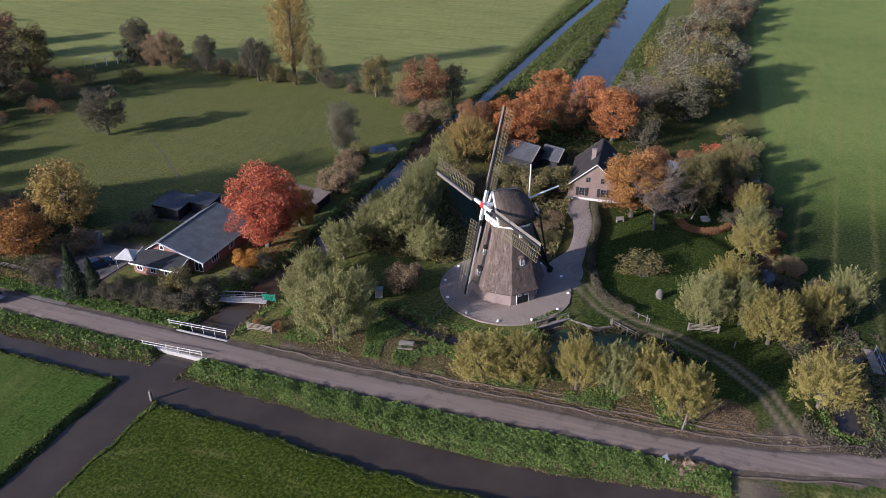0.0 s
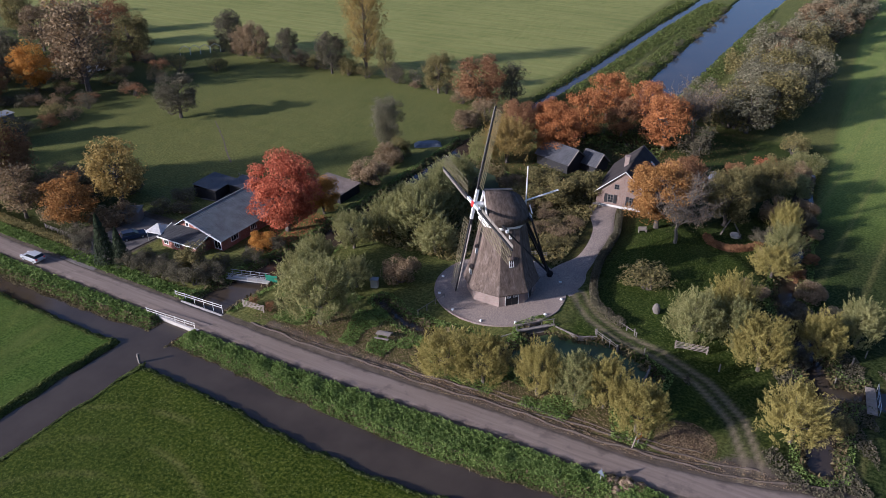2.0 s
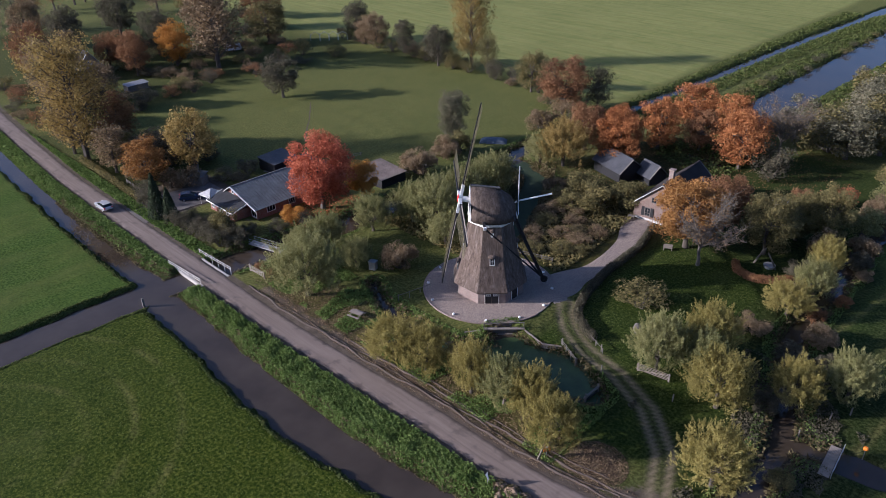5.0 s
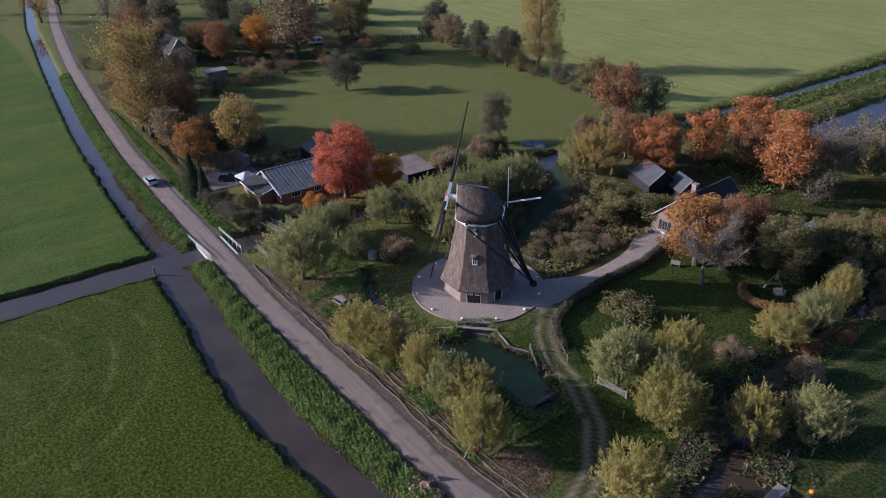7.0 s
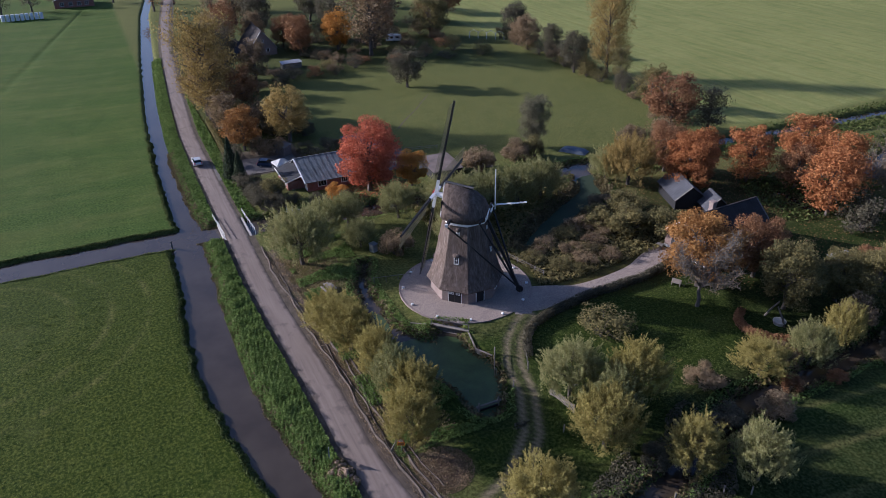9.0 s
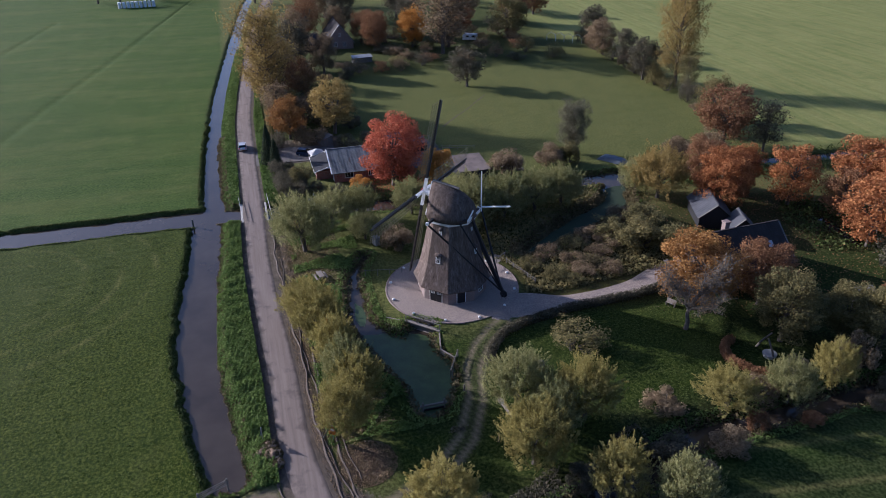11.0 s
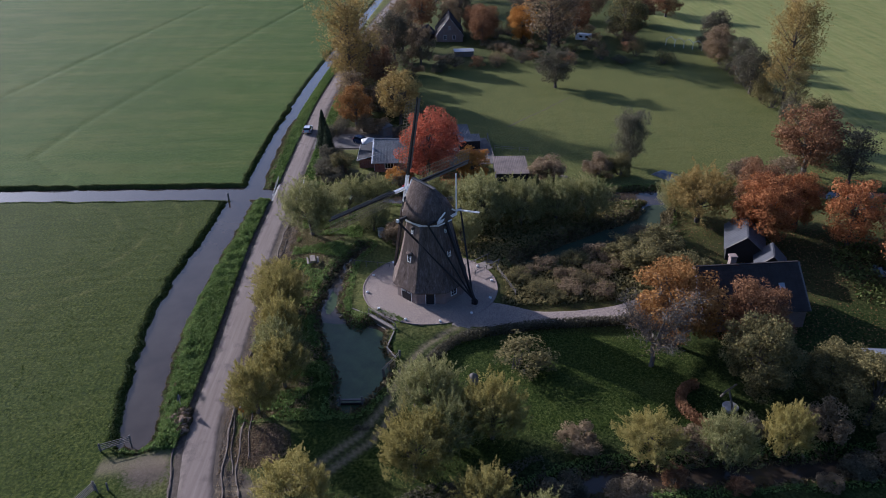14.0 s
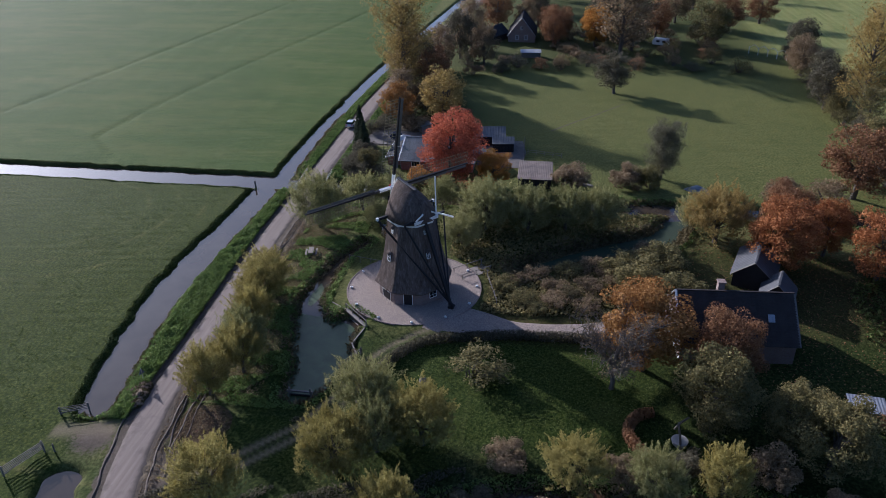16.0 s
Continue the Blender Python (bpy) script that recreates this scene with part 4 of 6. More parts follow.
plant_tree("conifer", "leaf_conifer", -75.6, 66.8, 3.0, 6.4, "slim dark conifer by the house entrance", "conifer", "conifer", "entrance conifers")
plant_tree("shrub", "leaf_olive", -63.7, 70.8, 4.8, 5.8, "rounded olive bush in the front garden", "shrub", "shrub")
for x, y, w, h in ((-74.0, 66.6, 3.4, 3.2), (-71.4, 66.8, 3.0, 3.6), (-68.6, 67.0, 3.6, 2.8), (-66.0, 67.4, 3.2, 3.4), (-63.4, 67.2, 4.0, 4.0), (-60.4, 67.6, 4.2, 4.4), (-58.6, 70.0, 3.8, 3.6), (-60.5, 73.5, 3.0, 3.0), (-72.6, 68.8, 3.4, 3.0), (-69.6, 69.4, 3.2, 2.6), (-66.4, 70.0, 3.0, 2.4), (-61.4, 70.6, 3.6, 3.6), (-57.6, 77.4, 3.6, 3.0), (-57.0, 82.5, 3.4, 2.6), (-84.4, 66.2, 3.6, 4.2), (-87.0, 67.8, 4.0, 4.6), (-90.0, 68.4, 4.4, 4.4), (-84.2, 82.5, 4.0, 3.6), (-81.0, 84.5, 4.0, 3.2), (-84.0, 88.0, 4.6, 4.0)):
    plant_tree("shrub", "leaf_dark", x, y, w, h, "dark evergreen hedge shrub at the front garden", "hedge_shrub", "shrub", "front garden hedge", count=3000)
plant_tree("shrub", "leaf_brown", -57.8, 111.4, 7.6, 7.6, "bare-twigged pinkish bush by the river", "shrub", "shrub")
plant_tree("shrub", "leaf_brown", -61.0, 121.6, 6.4, 5.6, "brown bush at the meadow's edge", "shrub", "shrub")
plant_tree("tall", "leaf_grey", -65.2, 128.6, 6.8, 11.2, "grey-green thinly leaved alder at the meadow's edge", "alder", "tree", count=24000)
plant_tree("shrub", "leaf_olive", -60.6, 126.0, 5.0, 6.0, "olive bush at the meadow's edge", "shrub", "shrub")
plant_tree("round", "leaf_amber", -92.9, 71.2, 9.6, 11.0, "tree with orange leaves by the road", "tree", "tree")
plant_tree("round", "leaf_ochre", -93.6, 81.6, 11.6, 14.2, "thin ochre-leaved tree behind the yard", "tree", "tree")
plant_tree("shrub", "leaf_brown", -87.5, 77.0, 6.0, 5.6, "brown shrub by the yard", "shrub", "shrub")
for x, y, w, h, form, col in ((-115.5, 68.2, 15.5, 26.0, "tall", "leaf_ochre"), (-104.5, 69.6, 7.5, 10.0, "tall", "leaf_brown"), (-103.5, 76.0, 9.5, 11.0, "shrub", "leaf_brown"), (-116.5, 76.0, 9.0, 14.0, "round", "leaf_rust"), (-122.0, 68.0, 9.0, 17.0, "tall", "leaf_brown"), (-131, 70.5, 9, 13, "round", "leaf_dark"), (-141, 74, 10, 14, "round", "leaf_brown")):
    plant_tree(form, col, x, y, w, h, "tall roadside tree with thinning yellow-brown leaves", "tree", "tree", "roadside trees", count=32000 if h > 15 else None)
plant_tree("round", "leaf_dark", -122.2, 122.8, 10.8, 11.6, "lone round dark tree in the sheep meadow", "tree", "tree")

# scrub that fills the gaps between the roadside trees and the yard
for x, y, w, h, col in ((-98.0, 72.5, 7.0, 6.0, "leaf_brown"), (-88.6, 73.4, 5.0, 4.8, "leaf_brown"), (-99.6, 79.4, 8.0, 9.0, "leaf_dark"), (-109.0, 72.6, 8.0, 9.6, "leaf_olive"), (-108.0, 81.0, 7.0, 7.0, "leaf_brown"), (-120.0, 74.0, 8.0, 9.0, "leaf_dark"), (-127.0, 69.6, 7.0, 8.0, "leaf_ochre"), (-135.0, 73.0, 7.0, 8.0, "leaf_brown"), (-96.0, 86.0, 5.0, 4.0, "leaf_dark")):
    plant_tree("shrub", col, x, y, w, h, "brown roadside scrub between the taller trees", "shrub", "shrub", "roadside scrub", count=9000)

# the hedgerow behind the meadow
for x, y, w, h, form, col in ((-158.0, 178.0, 10.0, 14.0, "round", "leaf_dark"), (-151, 176, 8, 10, "round", "leaf_brown"), (-145.0, 175.4, 9.0, 12.0, "round", "leaf_brown"), (-134.0, 177.6, 7.4, 11.0, "round", "leaf_dark"), (-127, 175, 6, 6, "shrub", "leaf_brown"), (-120, 174, 6.5, 7, "shrub", "leaf_olive"),
                              (-113.2, 172.4, 10.0, 12.8, "round", "leaf_dark"), (-104.4, 177.4, 13.0, 26.0, "tall", "leaf_ochre"), (-108, 173, 6, 8, "shrub", "leaf_olive"), (-97.0, 176.4, 6.0, 10.4, "tall", "leaf_olive"), (-91, 173, 5, 7, "shrub", "leaf_dark"), (-84, 171, 4, 3, "shrub", "leaf_brown"),
                              (-76.0, 170.0, 9.2, 11.8, "round", "leaf_olive"), (-59.6, 161.8, 13.0, 15.0, "round", "leaf_rust"), (-54.8, 156.0, 8.0, 8.0, "shrub", "leaf_brown"), (-57.0, 149.0, 7.0, 6.0, "shrub", "leaf_brown"), (-53.8, 168.0, 7.0, 11.0, "tall", "leaf_dark"), (-66, 165, 6, 5, "shrub", "leaf_brown")):
    plant_tree(form, col, x, y, w, h, "hedgerow tree in brown and olive autumn leaf", "tree", "tree", "hedgerow behind the meadow", count=32000 if h > 20 else None)
# the wooded farmyard at the meadow's far end
for x, y, w, h, form, col in ((-174.0, 119.6, 11.0, 14.0, "round", "leaf_yellow"), (-162.0, 127.0, 17.0, 24.0, "tall", "leaf_brown"), (-170, 131, 13, 20, "tall", "leaf_brown"), (-177.0, 155.0, 15.0, 16.0, "round", "leaf_olive"), (-172.0, 106.0, 9.0, 14.0, "round", "leaf_rust"), (-186, 104, 8, 12, "round", "leaf_rust"),
                              (-186, 140, 11, 15, "round", "leaf_rust"), (-190, 122, 12, 16, "round", "leaf_dark"), (-182, 108, 10, 13, "round", "leaf_rust"), (-163, 112, 6, 5, "shrub", "leaf_brown"), (-158, 114, 5, 4, "shrub", "leaf_brown"), (-147, 86, 9, 13, "round", "leaf_brown"), (-155, 78, 11, 16, "round", "leaf_dark"), (-168, 80, 11, 17, "round", "leaf_brown"),
                              (-196, 86, 12, 17, "round", "leaf_rust"), (-205, 100, 12, 18, "round", "leaf_dark"), (-196, 96, 9, 12, "round", "leaf_brown"), (-200, 165, 13, 15, "round", "leaf_rust"), (-214, 150, 13, 16, "round", "leaf_brown"), (-225, 125, 13, 18, "round", "leaf_dark"), (-215, 180, 12, 13, "round", "leaf_rust"), (-235, 98, 13, 17, "round", "leaf_brown"), (-240, 160, 13, 16, "round", "leaf_olive"),
                              (-137, 84, 6, 5, "shrub", "leaf_brown"), (-140, 92, 6, 5, "shrub", "leaf_dark"), (-145, 103, 5, 4, "shrub", "leaf_rust"), (-150, 109, 5, 4, "shrub", "leaf_olive")):
    plant_tree(form, col, x, y, w, h, "tree of the far wooded farmyard in autumn leaf", "tree", "tree", "far farmyard trees")
# bushes that close the hedgerow and the far yard
rng = random.Random(9)
for k in range(26):
    x = -164 + k * 3.9 + rng.uniform(-1, 1)
    if -102 < x < -80 and k % 2:
        continue
    y = 176.5 - max(0, x + 120) * 0.10 + rng.uniform(-1.5, 1.5)
    plant_tree("shrub", rng.choice(("leaf_dark", "leaf_brown", "leaf_olive", "leaf_dark")), x, y, rng.uniform(4, 6.5), rng.uniform(3, 7.5), "dark hedgerow bush behind the meadow", "shrub", "shrub", "hedgerow bushes", count=3600)
for k in range(56):
    x, y = -146 - (k % 7) * 8 + rng.uniform(-3, 3), 72 + (k // 7) * 12 + rng.uniform(-4, 4)
    if x < -160 and 78 < y < 106:
        continue
    plant_tree("shrub", rng.choice(("leaf_dark", "leaf_brown", "leaf_rust", "leaf_olive")), x, y, rng.uniform(5, 8), rng.uniform(3, 7), "undergrowth bush of the far farmyard", "shrub", "shrub", "far yard bushes", count=3600)
for k in range(14):
    x, y = -250 - rng.uniform(0, 60), 75 + k * 9 + rng.uniform(-3, 3)
    plant_tree("round", rng.choice(("leaf_rust", "leaf_brown", "leaf_dark", "leaf_amber")), x, y, rng.uniform(9, 13), rng.uniform(12, 18), "distant tree in autumn leaf", "tree", "tree", "distant trees", count=5000)
for x, y in ((-302, 4), (-300, 14), (-305, 25), (-316, 34), (-312, 58)):
    plant_tree("round", "leaf_dark", x, y, 11, 13, "distant dark tree at the farm", "tree", "tree", "distant trees", count=5000)
for x, y, w, h, c in ((15.4, 150.0, 5.5, 6.0, "leaf_brown"), (14.0, 158.0, 6.0, 6.0, "leaf_willow"), (12.5, 167, 6, 6, "leaf_olive"), (4.0, 146.5, 5.0, 4.6, "leaf_rust"), (20.4, 128.0, 2.6, 2.4, "leaf_brown"), (20.6, 119.0, 2.4, 2.0, "leaf_rust"), (13.6, 131.0, 5.0, 6.0, "leaf_brown")):
    plant_tree("shrub", c, x, y, w, h, "thin autumn bush along the ditch", "shrub", "shrub", "ditch bushes")
for x, y, w, h in ((-48.6, 67.6, 1.8, 2.0), (-45.4, 67.6, 1.6, 2.2)):
    plant_tree("shrub", "leaf_rust", x, y, w, h, "small rusty beech bush by the gate", "shrub", "shrub", "gate bushes", count=1800)
for x, y, w, h, c in ((16.0, 158.5, 6.0, 6.5, "leaf_willow"), (14.0, 104.0, 4.6, 3.2, "leaf_brown"), (20.6, 101.4, 4.6, 3.4, "leaf_dark"), (21.4, 107.6, 4.4, 3.4, "leaf_brown"), (24.6, 101.6, 4.2, 3.0, "leaf_dark"), (14.6, 116.0, 4.6, 3.4, "leaf_brown"), (13.0, 122.6, 4.0, 3.6, "leaf_dark"), (18.6, 132.0, 4.0, 3.4, "leaf_dark"), (21.4, 90.6, 3.6, 2.6, "leaf_dark"), (27.6, 80.4, 3.0, 2.4, "leaf_olive")):
    plant_tree("shrub", c, x, y, w, h, "dark autumn bush beside the garden ditch", "shrub", "shrub", "garden ditch bushes")

# ---- the windmill ----
def octagon(a, z, cx=0.0, cy=0.0):
    r = a / math.cos(math.pi / 8)
    return [Vector((cx + r * math.cos(math.pi / 8 + k * math.pi / 4), cy + r * math.sin(math.pi / 8 + k * math.pi / 4), z)) for k in range(8)]


FACE = math.degrees(math.atan2(0.68, -0.73)) # yaw of the sails' side
MILL_Z = 0.40


def window(parent, w, h, m, panes=(2, 3), frame_mat="white", label="white-framed window"):
    """A framed window whose outside looks along -y of m; its parts are a frame and panes."""
    bm = bmesh.new()
    t = 0.09
    box(bm, -w / 2, -0.05, 0, w / 2, 0.06, t)
    box(bm, -w / 2, -0.05, h - t, w / 2, 0.06, h)
    box(bm, -w / 2, -0.05, t, -w / 2 + t, 0.06, h - t)
    box(bm, w / 2 - t, -0.05, t, w / 2, 0.06, h - t)
    cols, rows = panes
    for i in range(1, cols):
        x = -w / 2 + w * i / cols
        box(bm, x - 0.025, -0.04, t, x + 0.025, 0.04, h - t)
    for j in range(1, rows):
        z = h * j / rows
        box(bm, -w / 2 + t, -0.035, z - 0.02, w / 2 - t, 0.035, z + 0.02)
    fr = part("window", bm, frame_mat, parent, label)
    fr.matrix_local = m
    part("pane", block(-w / 2 + 0.05, 0.0, 0.05, w / 2 - 0.05, 0.02, h - 0.05), "glass", fr)
    return fr


def windmill():
    mill = thing("windmill", MILL[0], MILL[1], MILL_Z, 0, "thatched octagonal smock windmill with bare lattice sails on a brick base", "windmill")
    part("brick_base", loft([octagon(4.75, -0.5), octagon(4.65, 2.45)]), "brick_pale", mill, "pale brick base")
    # thatched body, flared over the base, with soft hollow flanks
    rings, prof = [], [(5.2, 1.95), (5.32, 2.12), (5.0, 2.75), (4.62, 3.7), (4.28, 4.9), (3.98, 6.2), (3.68, 7.7), (3.40, 9.2), (3.12, 10.7), (2.95, 11.7)]
    for a, z in prof:
        ring = octagon(a, z)
        full = []
        for k in range(8):
            p, q = ring[k], ring[(k + 1) % 8]
            full += [p * 0.995, p.lerp(q, 0.12), p.lerp(q, 0.5), p.lerp(q, 0.88)]
            full[-4].z = z
        rings.append(full)
    body = part("thatched_body", loft(rings), "thatch", mill, "grey-brown reed thatch")
    part("rim", loft([octagon(3.02, 11.45), octagon(3.22, 11.5), octagon(3.22, 11.85), octagon(3.02, 11.9)]), "white", mill, "white painted rim under the cap")
    # windows and doors on the faces
    for k, z, w, h in ((7, 5.9, 0.7, 1.2), (7, 10.0, 0.42, 0.8), (1, 6.6, 0.6, 1.1), (1, 10.1, 0.42, 0.8), (5, 6.6, 0.6, 1.1), (5, 3.4, 0.8, 1.1)):
        a = np.interp(z, [p[1] for p in prof], [p[0] for p in prof]) + 0.02
        th = k * math.pi / 4
        tilt = math.degrees(math.atan(0.22))
        window(mill, w, h, pose(a * math.cos(th), a * math.sin(th), z, 0, 0, math.degrees(th) + 90) @ pose(0, 0, 0, tilt * -0.6, 0, 0), (2, 2), label="small white window in the thatch")
        hood = bmesh.new()
        bmesh.ops.create_uvsphere(hood, u_segments=12, v_segments=7, radius=1.0)
        ho = part("thatch_hood", hood, "thatch", mill)
        ho.matrix_local = pose((a - 0.2) * math.cos(th), (a - 0.2) * math.sin(th), z + h + 0.05, 0, 0, math.degrees(th) + 90) @ Matrix.Diagonal((w * 0.85, 0.42, 0.30, 1))
    for k, w, kind in ((7, 1.9, "double"), (0, 1.2, "single"), (1, 1.2, "win")):
        th = k * math.pi / 4
        m = pose(4.70 * math.cos(th), 4.70 * math.sin(th), 0, 0, 0, math.degrees(th) + 90)
        if kind == "win":
            window(mill, 1.2, 1.5, m @ pose(0, -0.02, 0.65), (2, 3), label="tall white window with small panes")
            continue
        bm = bmesh.new()
        for x0, x1 in (((-w / 2, -0.02), (0.02, w / 2)) if kind == "double" else ((-w / 2, w / 2),)):
            box(bm, x0, -0.05, -0.02, x1, 0.05, 1.95)
        d = part("door", bm, "black", mill, "black plank door")
        d.matrix_local = m
        fr = bmesh.new()
        for x in (-w / 2 - 0.08, w / 2):
            box(fr, x, -0.08, -0.02, x + 0.08, 0.06, 2.0)
        part("door_frame", fr, "white", d)
        if kind == "double":
            for x in (-w / 4, w / 4):
                window(d, 0.62, 0.6, pose(x, -0.06, 1.3), (2, 2), label="white window in the door")
    # the cap: a thatched boat-shaped hood
    cap = thing("cap", 0, 0, 0)
    cap.parent = mill
    cap.matrix_local = pose(0, 0, 0, 0, 0, FACE)      # its +y looks to the sails
    rings = []
    for s, half, top in ((-3.55, 0.9, 12.5), (-3.35, 1.7, 13.5), (-2.7, 2.6, 14.7), (-1.7, 3.15, 15.5), (-0.4, 3.35, 16.0), (0.9, 3.25, 16.3), (2.1, 2.9, 16.45), (2.75, 2.4, 16.35), (2.95, 2.0, 16.1)):
        ring = []
        for k in range(15):
            u = -1 + 2 * k / 14
            z = 11.95 + (top - 11.95) * (1 - abs(u) ** 1.55) ** 0.86
            ring.append(Vector((u * half * (1.0 if abs(u) < 0.99 else 1.04), s, z)))
        rings.append(ring)
    hood = part("hood", loft(rings), "old_thatch", cap, "dark weathered thatch hood")
    hood.data.polygons.foreach_set("use_smooth", [True] * len(hood.data.polygons))
    part("ridge_board", beams(((0, -1.2, 16.0), (0, 2.9, 16.55), 0.5, 0.12)), "old_wood", cap, "grey ridge cover")
    part("front_boards", beams(((-1.9, 3.0, 12.1), (0, 3.0, 16.3), 0.12, 0.35), ((1.9, 3.0, 12.1), (0, 3.0, 16.3), 0.12, 0.35), ((-2.1, 3.02, 12.2), (2.1, 3.02, 12.2), 0.12, 0.4)), "white", cap, "white front boards")
    part("front_wall", prism([(-1.8, 2.85), (1.8, 2.85), (1.8, 2.98), (-1.8, 2.98)], 12.0, 14.2), "black", cap)
    part("tail_board", beams(((-2.0, -3.45, 12.3), (2.0, -3.45, 12.3), 0.12, 0.42), ((-1.9, -3.6, 12.7), (-0.7, -3.7, 13.5), 0.1, 0.2), ((1.9, -3.6, 12.7), (0.7, -3.7, 13.5), 0.1, 0.2)), "white", cap, "white tail board")
    # tail: cross beams, braces and the winch at the foot
    foot = Vector((0.35, -8.15, 0.75))
    part("cross_beam", beams(((-4.9, 1.3, 12.15), (4.9, 1.3, 12.15), 0.32, 0.36)), "black", cap, "long black cross beam")
    part("cross_beam", beams(((-3.4, -3.0, 12.4), (3.4, -3.0, 12.4), 0.26, 0.3)), "black", cap)
    part("tail_pole", beams(((0, -2.6, 12.8), foot, 0.42, 0.42, (0, 0, 1), 0.8)), "black", cap, "thick black tail pole")
    for x, y, z in ((-4.8, 1.3, 12.1), (4.8, 1.3, 12.1), (-3.3, -3.0, 12.3), (3.3, -3.0, 12.3)):
        part("brace", beams(((x, y, z), foot + Vector((0, 0.35, 0.35)), 0.2)), "black", cap, "long black tail brace")
    for x in (-4.8, 4.8):
        part("beam_end", block(x - 0.14, 1.1, 11.95, x + 0.14, 1.5, 12.35), "white", cap)
    bm = bmesh.new()
    bmesh.ops.create_cone(bm, cap_ends=True, segments=14, radius1=0.55, radius2=0.55, depth=0.16, matrix=Matrix.Translation(foot) @ Matrix.Rotation(math.pi / 2, 4, "Y"))
    beam(bm, foot + Vector((-0.5, 0, -0.1)), foot + Vector((0.5, 0, -0.1)), 0.34)
    part("winch", bm, "black", cap, "black capstan winch")
    part("white_pole", beams(((1.25, -4.0, 12.6), (1.2, -4.0, 18.6), 0.13)), "white", cap, "upright white pole")
    part("white_arm", beams(((1.25, -4.0, 13.3), (0.5, -8.6, 14.6), 0.18)), "white", cap, "long white pole")
    # windshaft and the four sails
    shaft = thing("sail_cross", 0, 0, 0)
    shaft.parent = cap
    shaft.matrix_local = pose(0, 4.3, 14.55, 11.5, 0, 0)   # +y is the axis, tilted upward
    bm = bmesh.new()
    bmesh.ops.create_cone(bm, cap_ends=True, segments=12, radius1=0.42, radius2=0.36, depth=1.6, matrix=Matrix.Translation((0, -0.5, 0)) @ Matrix.Rotation(-math.pi / 2, 4, "X"))
    part("shaft_head", bm, "white", shaft)
    bm = bmesh.new()
    box(bm, -0.42, 0.25, -0.42, 0.42, 0.42, 0.42)
    bmesh.ops.bevel(bm, geom=bm.edges[:], offset=0.08, segments=1, affect="EDGES")
    part("hub", bm, "red", shaft, "red painted hub")
    for k in range(4):
        m = pose(0, 0.12 * (k % 2), 0, 0, -90 * k, 0)
        bm = bmesh.new()
        beam(bm, (0, 0, 2.15), (0, 0, 13.9), 0.34, 0.36, (0, 1, 0), 0.5)
        st = part("stock", bm, "black", shaft, "black wooden sail stock")
        st.matrix_local = m
        bm = bmesh.new()
        beam(bm, (0, 0, 0.3), (0, 0, 2.2), 0.37, 0.39, (0, 1, 0))
        part("stock_root", bm, "white", shaft, "white stock root").matrix_local = m
        bm = bmesh.new()
        side = -1.0                                    # lattice on the clockwise side as seen from the front
        for i in range(25):
            z = 2.9 + i * 0.45
            tw = 0.28 * (1 - i / 25)                     # twist towards the root
            beam(bm, (0.16 * side, 0, z), (2.05 * side, 0.75 * tw, z), 0.04, 0.045)
        for x in (0.75, 1.4, 2.05):
            beam(bm, (x * side, 0.75 * 0.28 * x / 2.05, 2.9), (x * side, 0.0, 13.7), 0.04, 0.045)
        part("lattice", bm, "lath", shaft, "ochre lath lattice").matrix_local = m
        bm = bmesh.new()
        for i in range(3):
            z0 = 3.0 + i * 3.6
            box(bm, 0.17, -0.03 - 0.02 * i, z0, 0.58, 0.0 - 0.02 * i, z0 + 3.5)
        part("leading_board", bm, "old_wood", shaft, "grey leading boards").matrix_local = m
    return mill


windmill()

# paving round the mill and the drive to the farm
def paving():
    ring = [(MILL[0] + PAVED_R * math.cos(a) * 1.0, MILL[1] + PAVED_R * math.sin(a)) for a in np.linspace(0, math.tau, 72, endpoint=False)]
    bm = prism(ring, -0.2, MILL_Z + 0.03)
    ob = part("mill_yard", bm, "paving")
    return tagged(ob, "round yard of pinkish-grey clinker paving under the windmill", "pavement", kind="structure")


paving()
# ridges of mud thrown up by wheels along both verges
def verge_ridge(offset, x0, x1, half, seed, lift=0.02):
    """One broken, wandering ridge beside the road; offset is north of its middle line."""
    rnd = random.Random(seed)
    pts = [q for q in smooth_line(ROAD, 0.6) if x0 < q[0] < x1]
    line = []
    for i, q in enumerate(pts):
        d = pts[min(i + 1, len(pts) - 1)] - pts[max(i - 1, 0)]
        d = d / np.linalg.norm(d)
        s = 1.0 if d[0] > 0 else -1.0
        off = offset + 0.16 * math.sin(i * 0.21 + seed) + 0.10 * math.sin(i * 0.63 + 2 * seed)
        line.append((q[0] - d[1] * off * s, q[1] + d[0] * off * s, half * rnd.uniform(0.55, 1.2)))
    tagged(ribbon("mud_ridge", line, 0, "mud_ridge", lift, 0.6, 4, 0.10, 0.09, 0.1, follow=True), "dark ridge of wheel-churned mud beside the road", "mud", kind="structure")


for off, x0, x1, half, seed in ((2.75, -46, 28, 0.20, 1), (3.4, -36, 18, 0.16, 2), (4.2, -24, 22, 0.18, 3), (-2.6, -44, 26, 0.24, 4), (5.0, -14, 16, 0.14, 5)):
    verge_ridge(off, x0, x1, half, seed)
drive = ribbon("farm_drive", DRIVE, 0, "paving", 0.07, 0.7, 8, 0.06, 0.02, 0.2, follow=True)
tagged(drive, "pinkish-grey clinker drive curving to the farmhouse", "pavement", kind="structure")


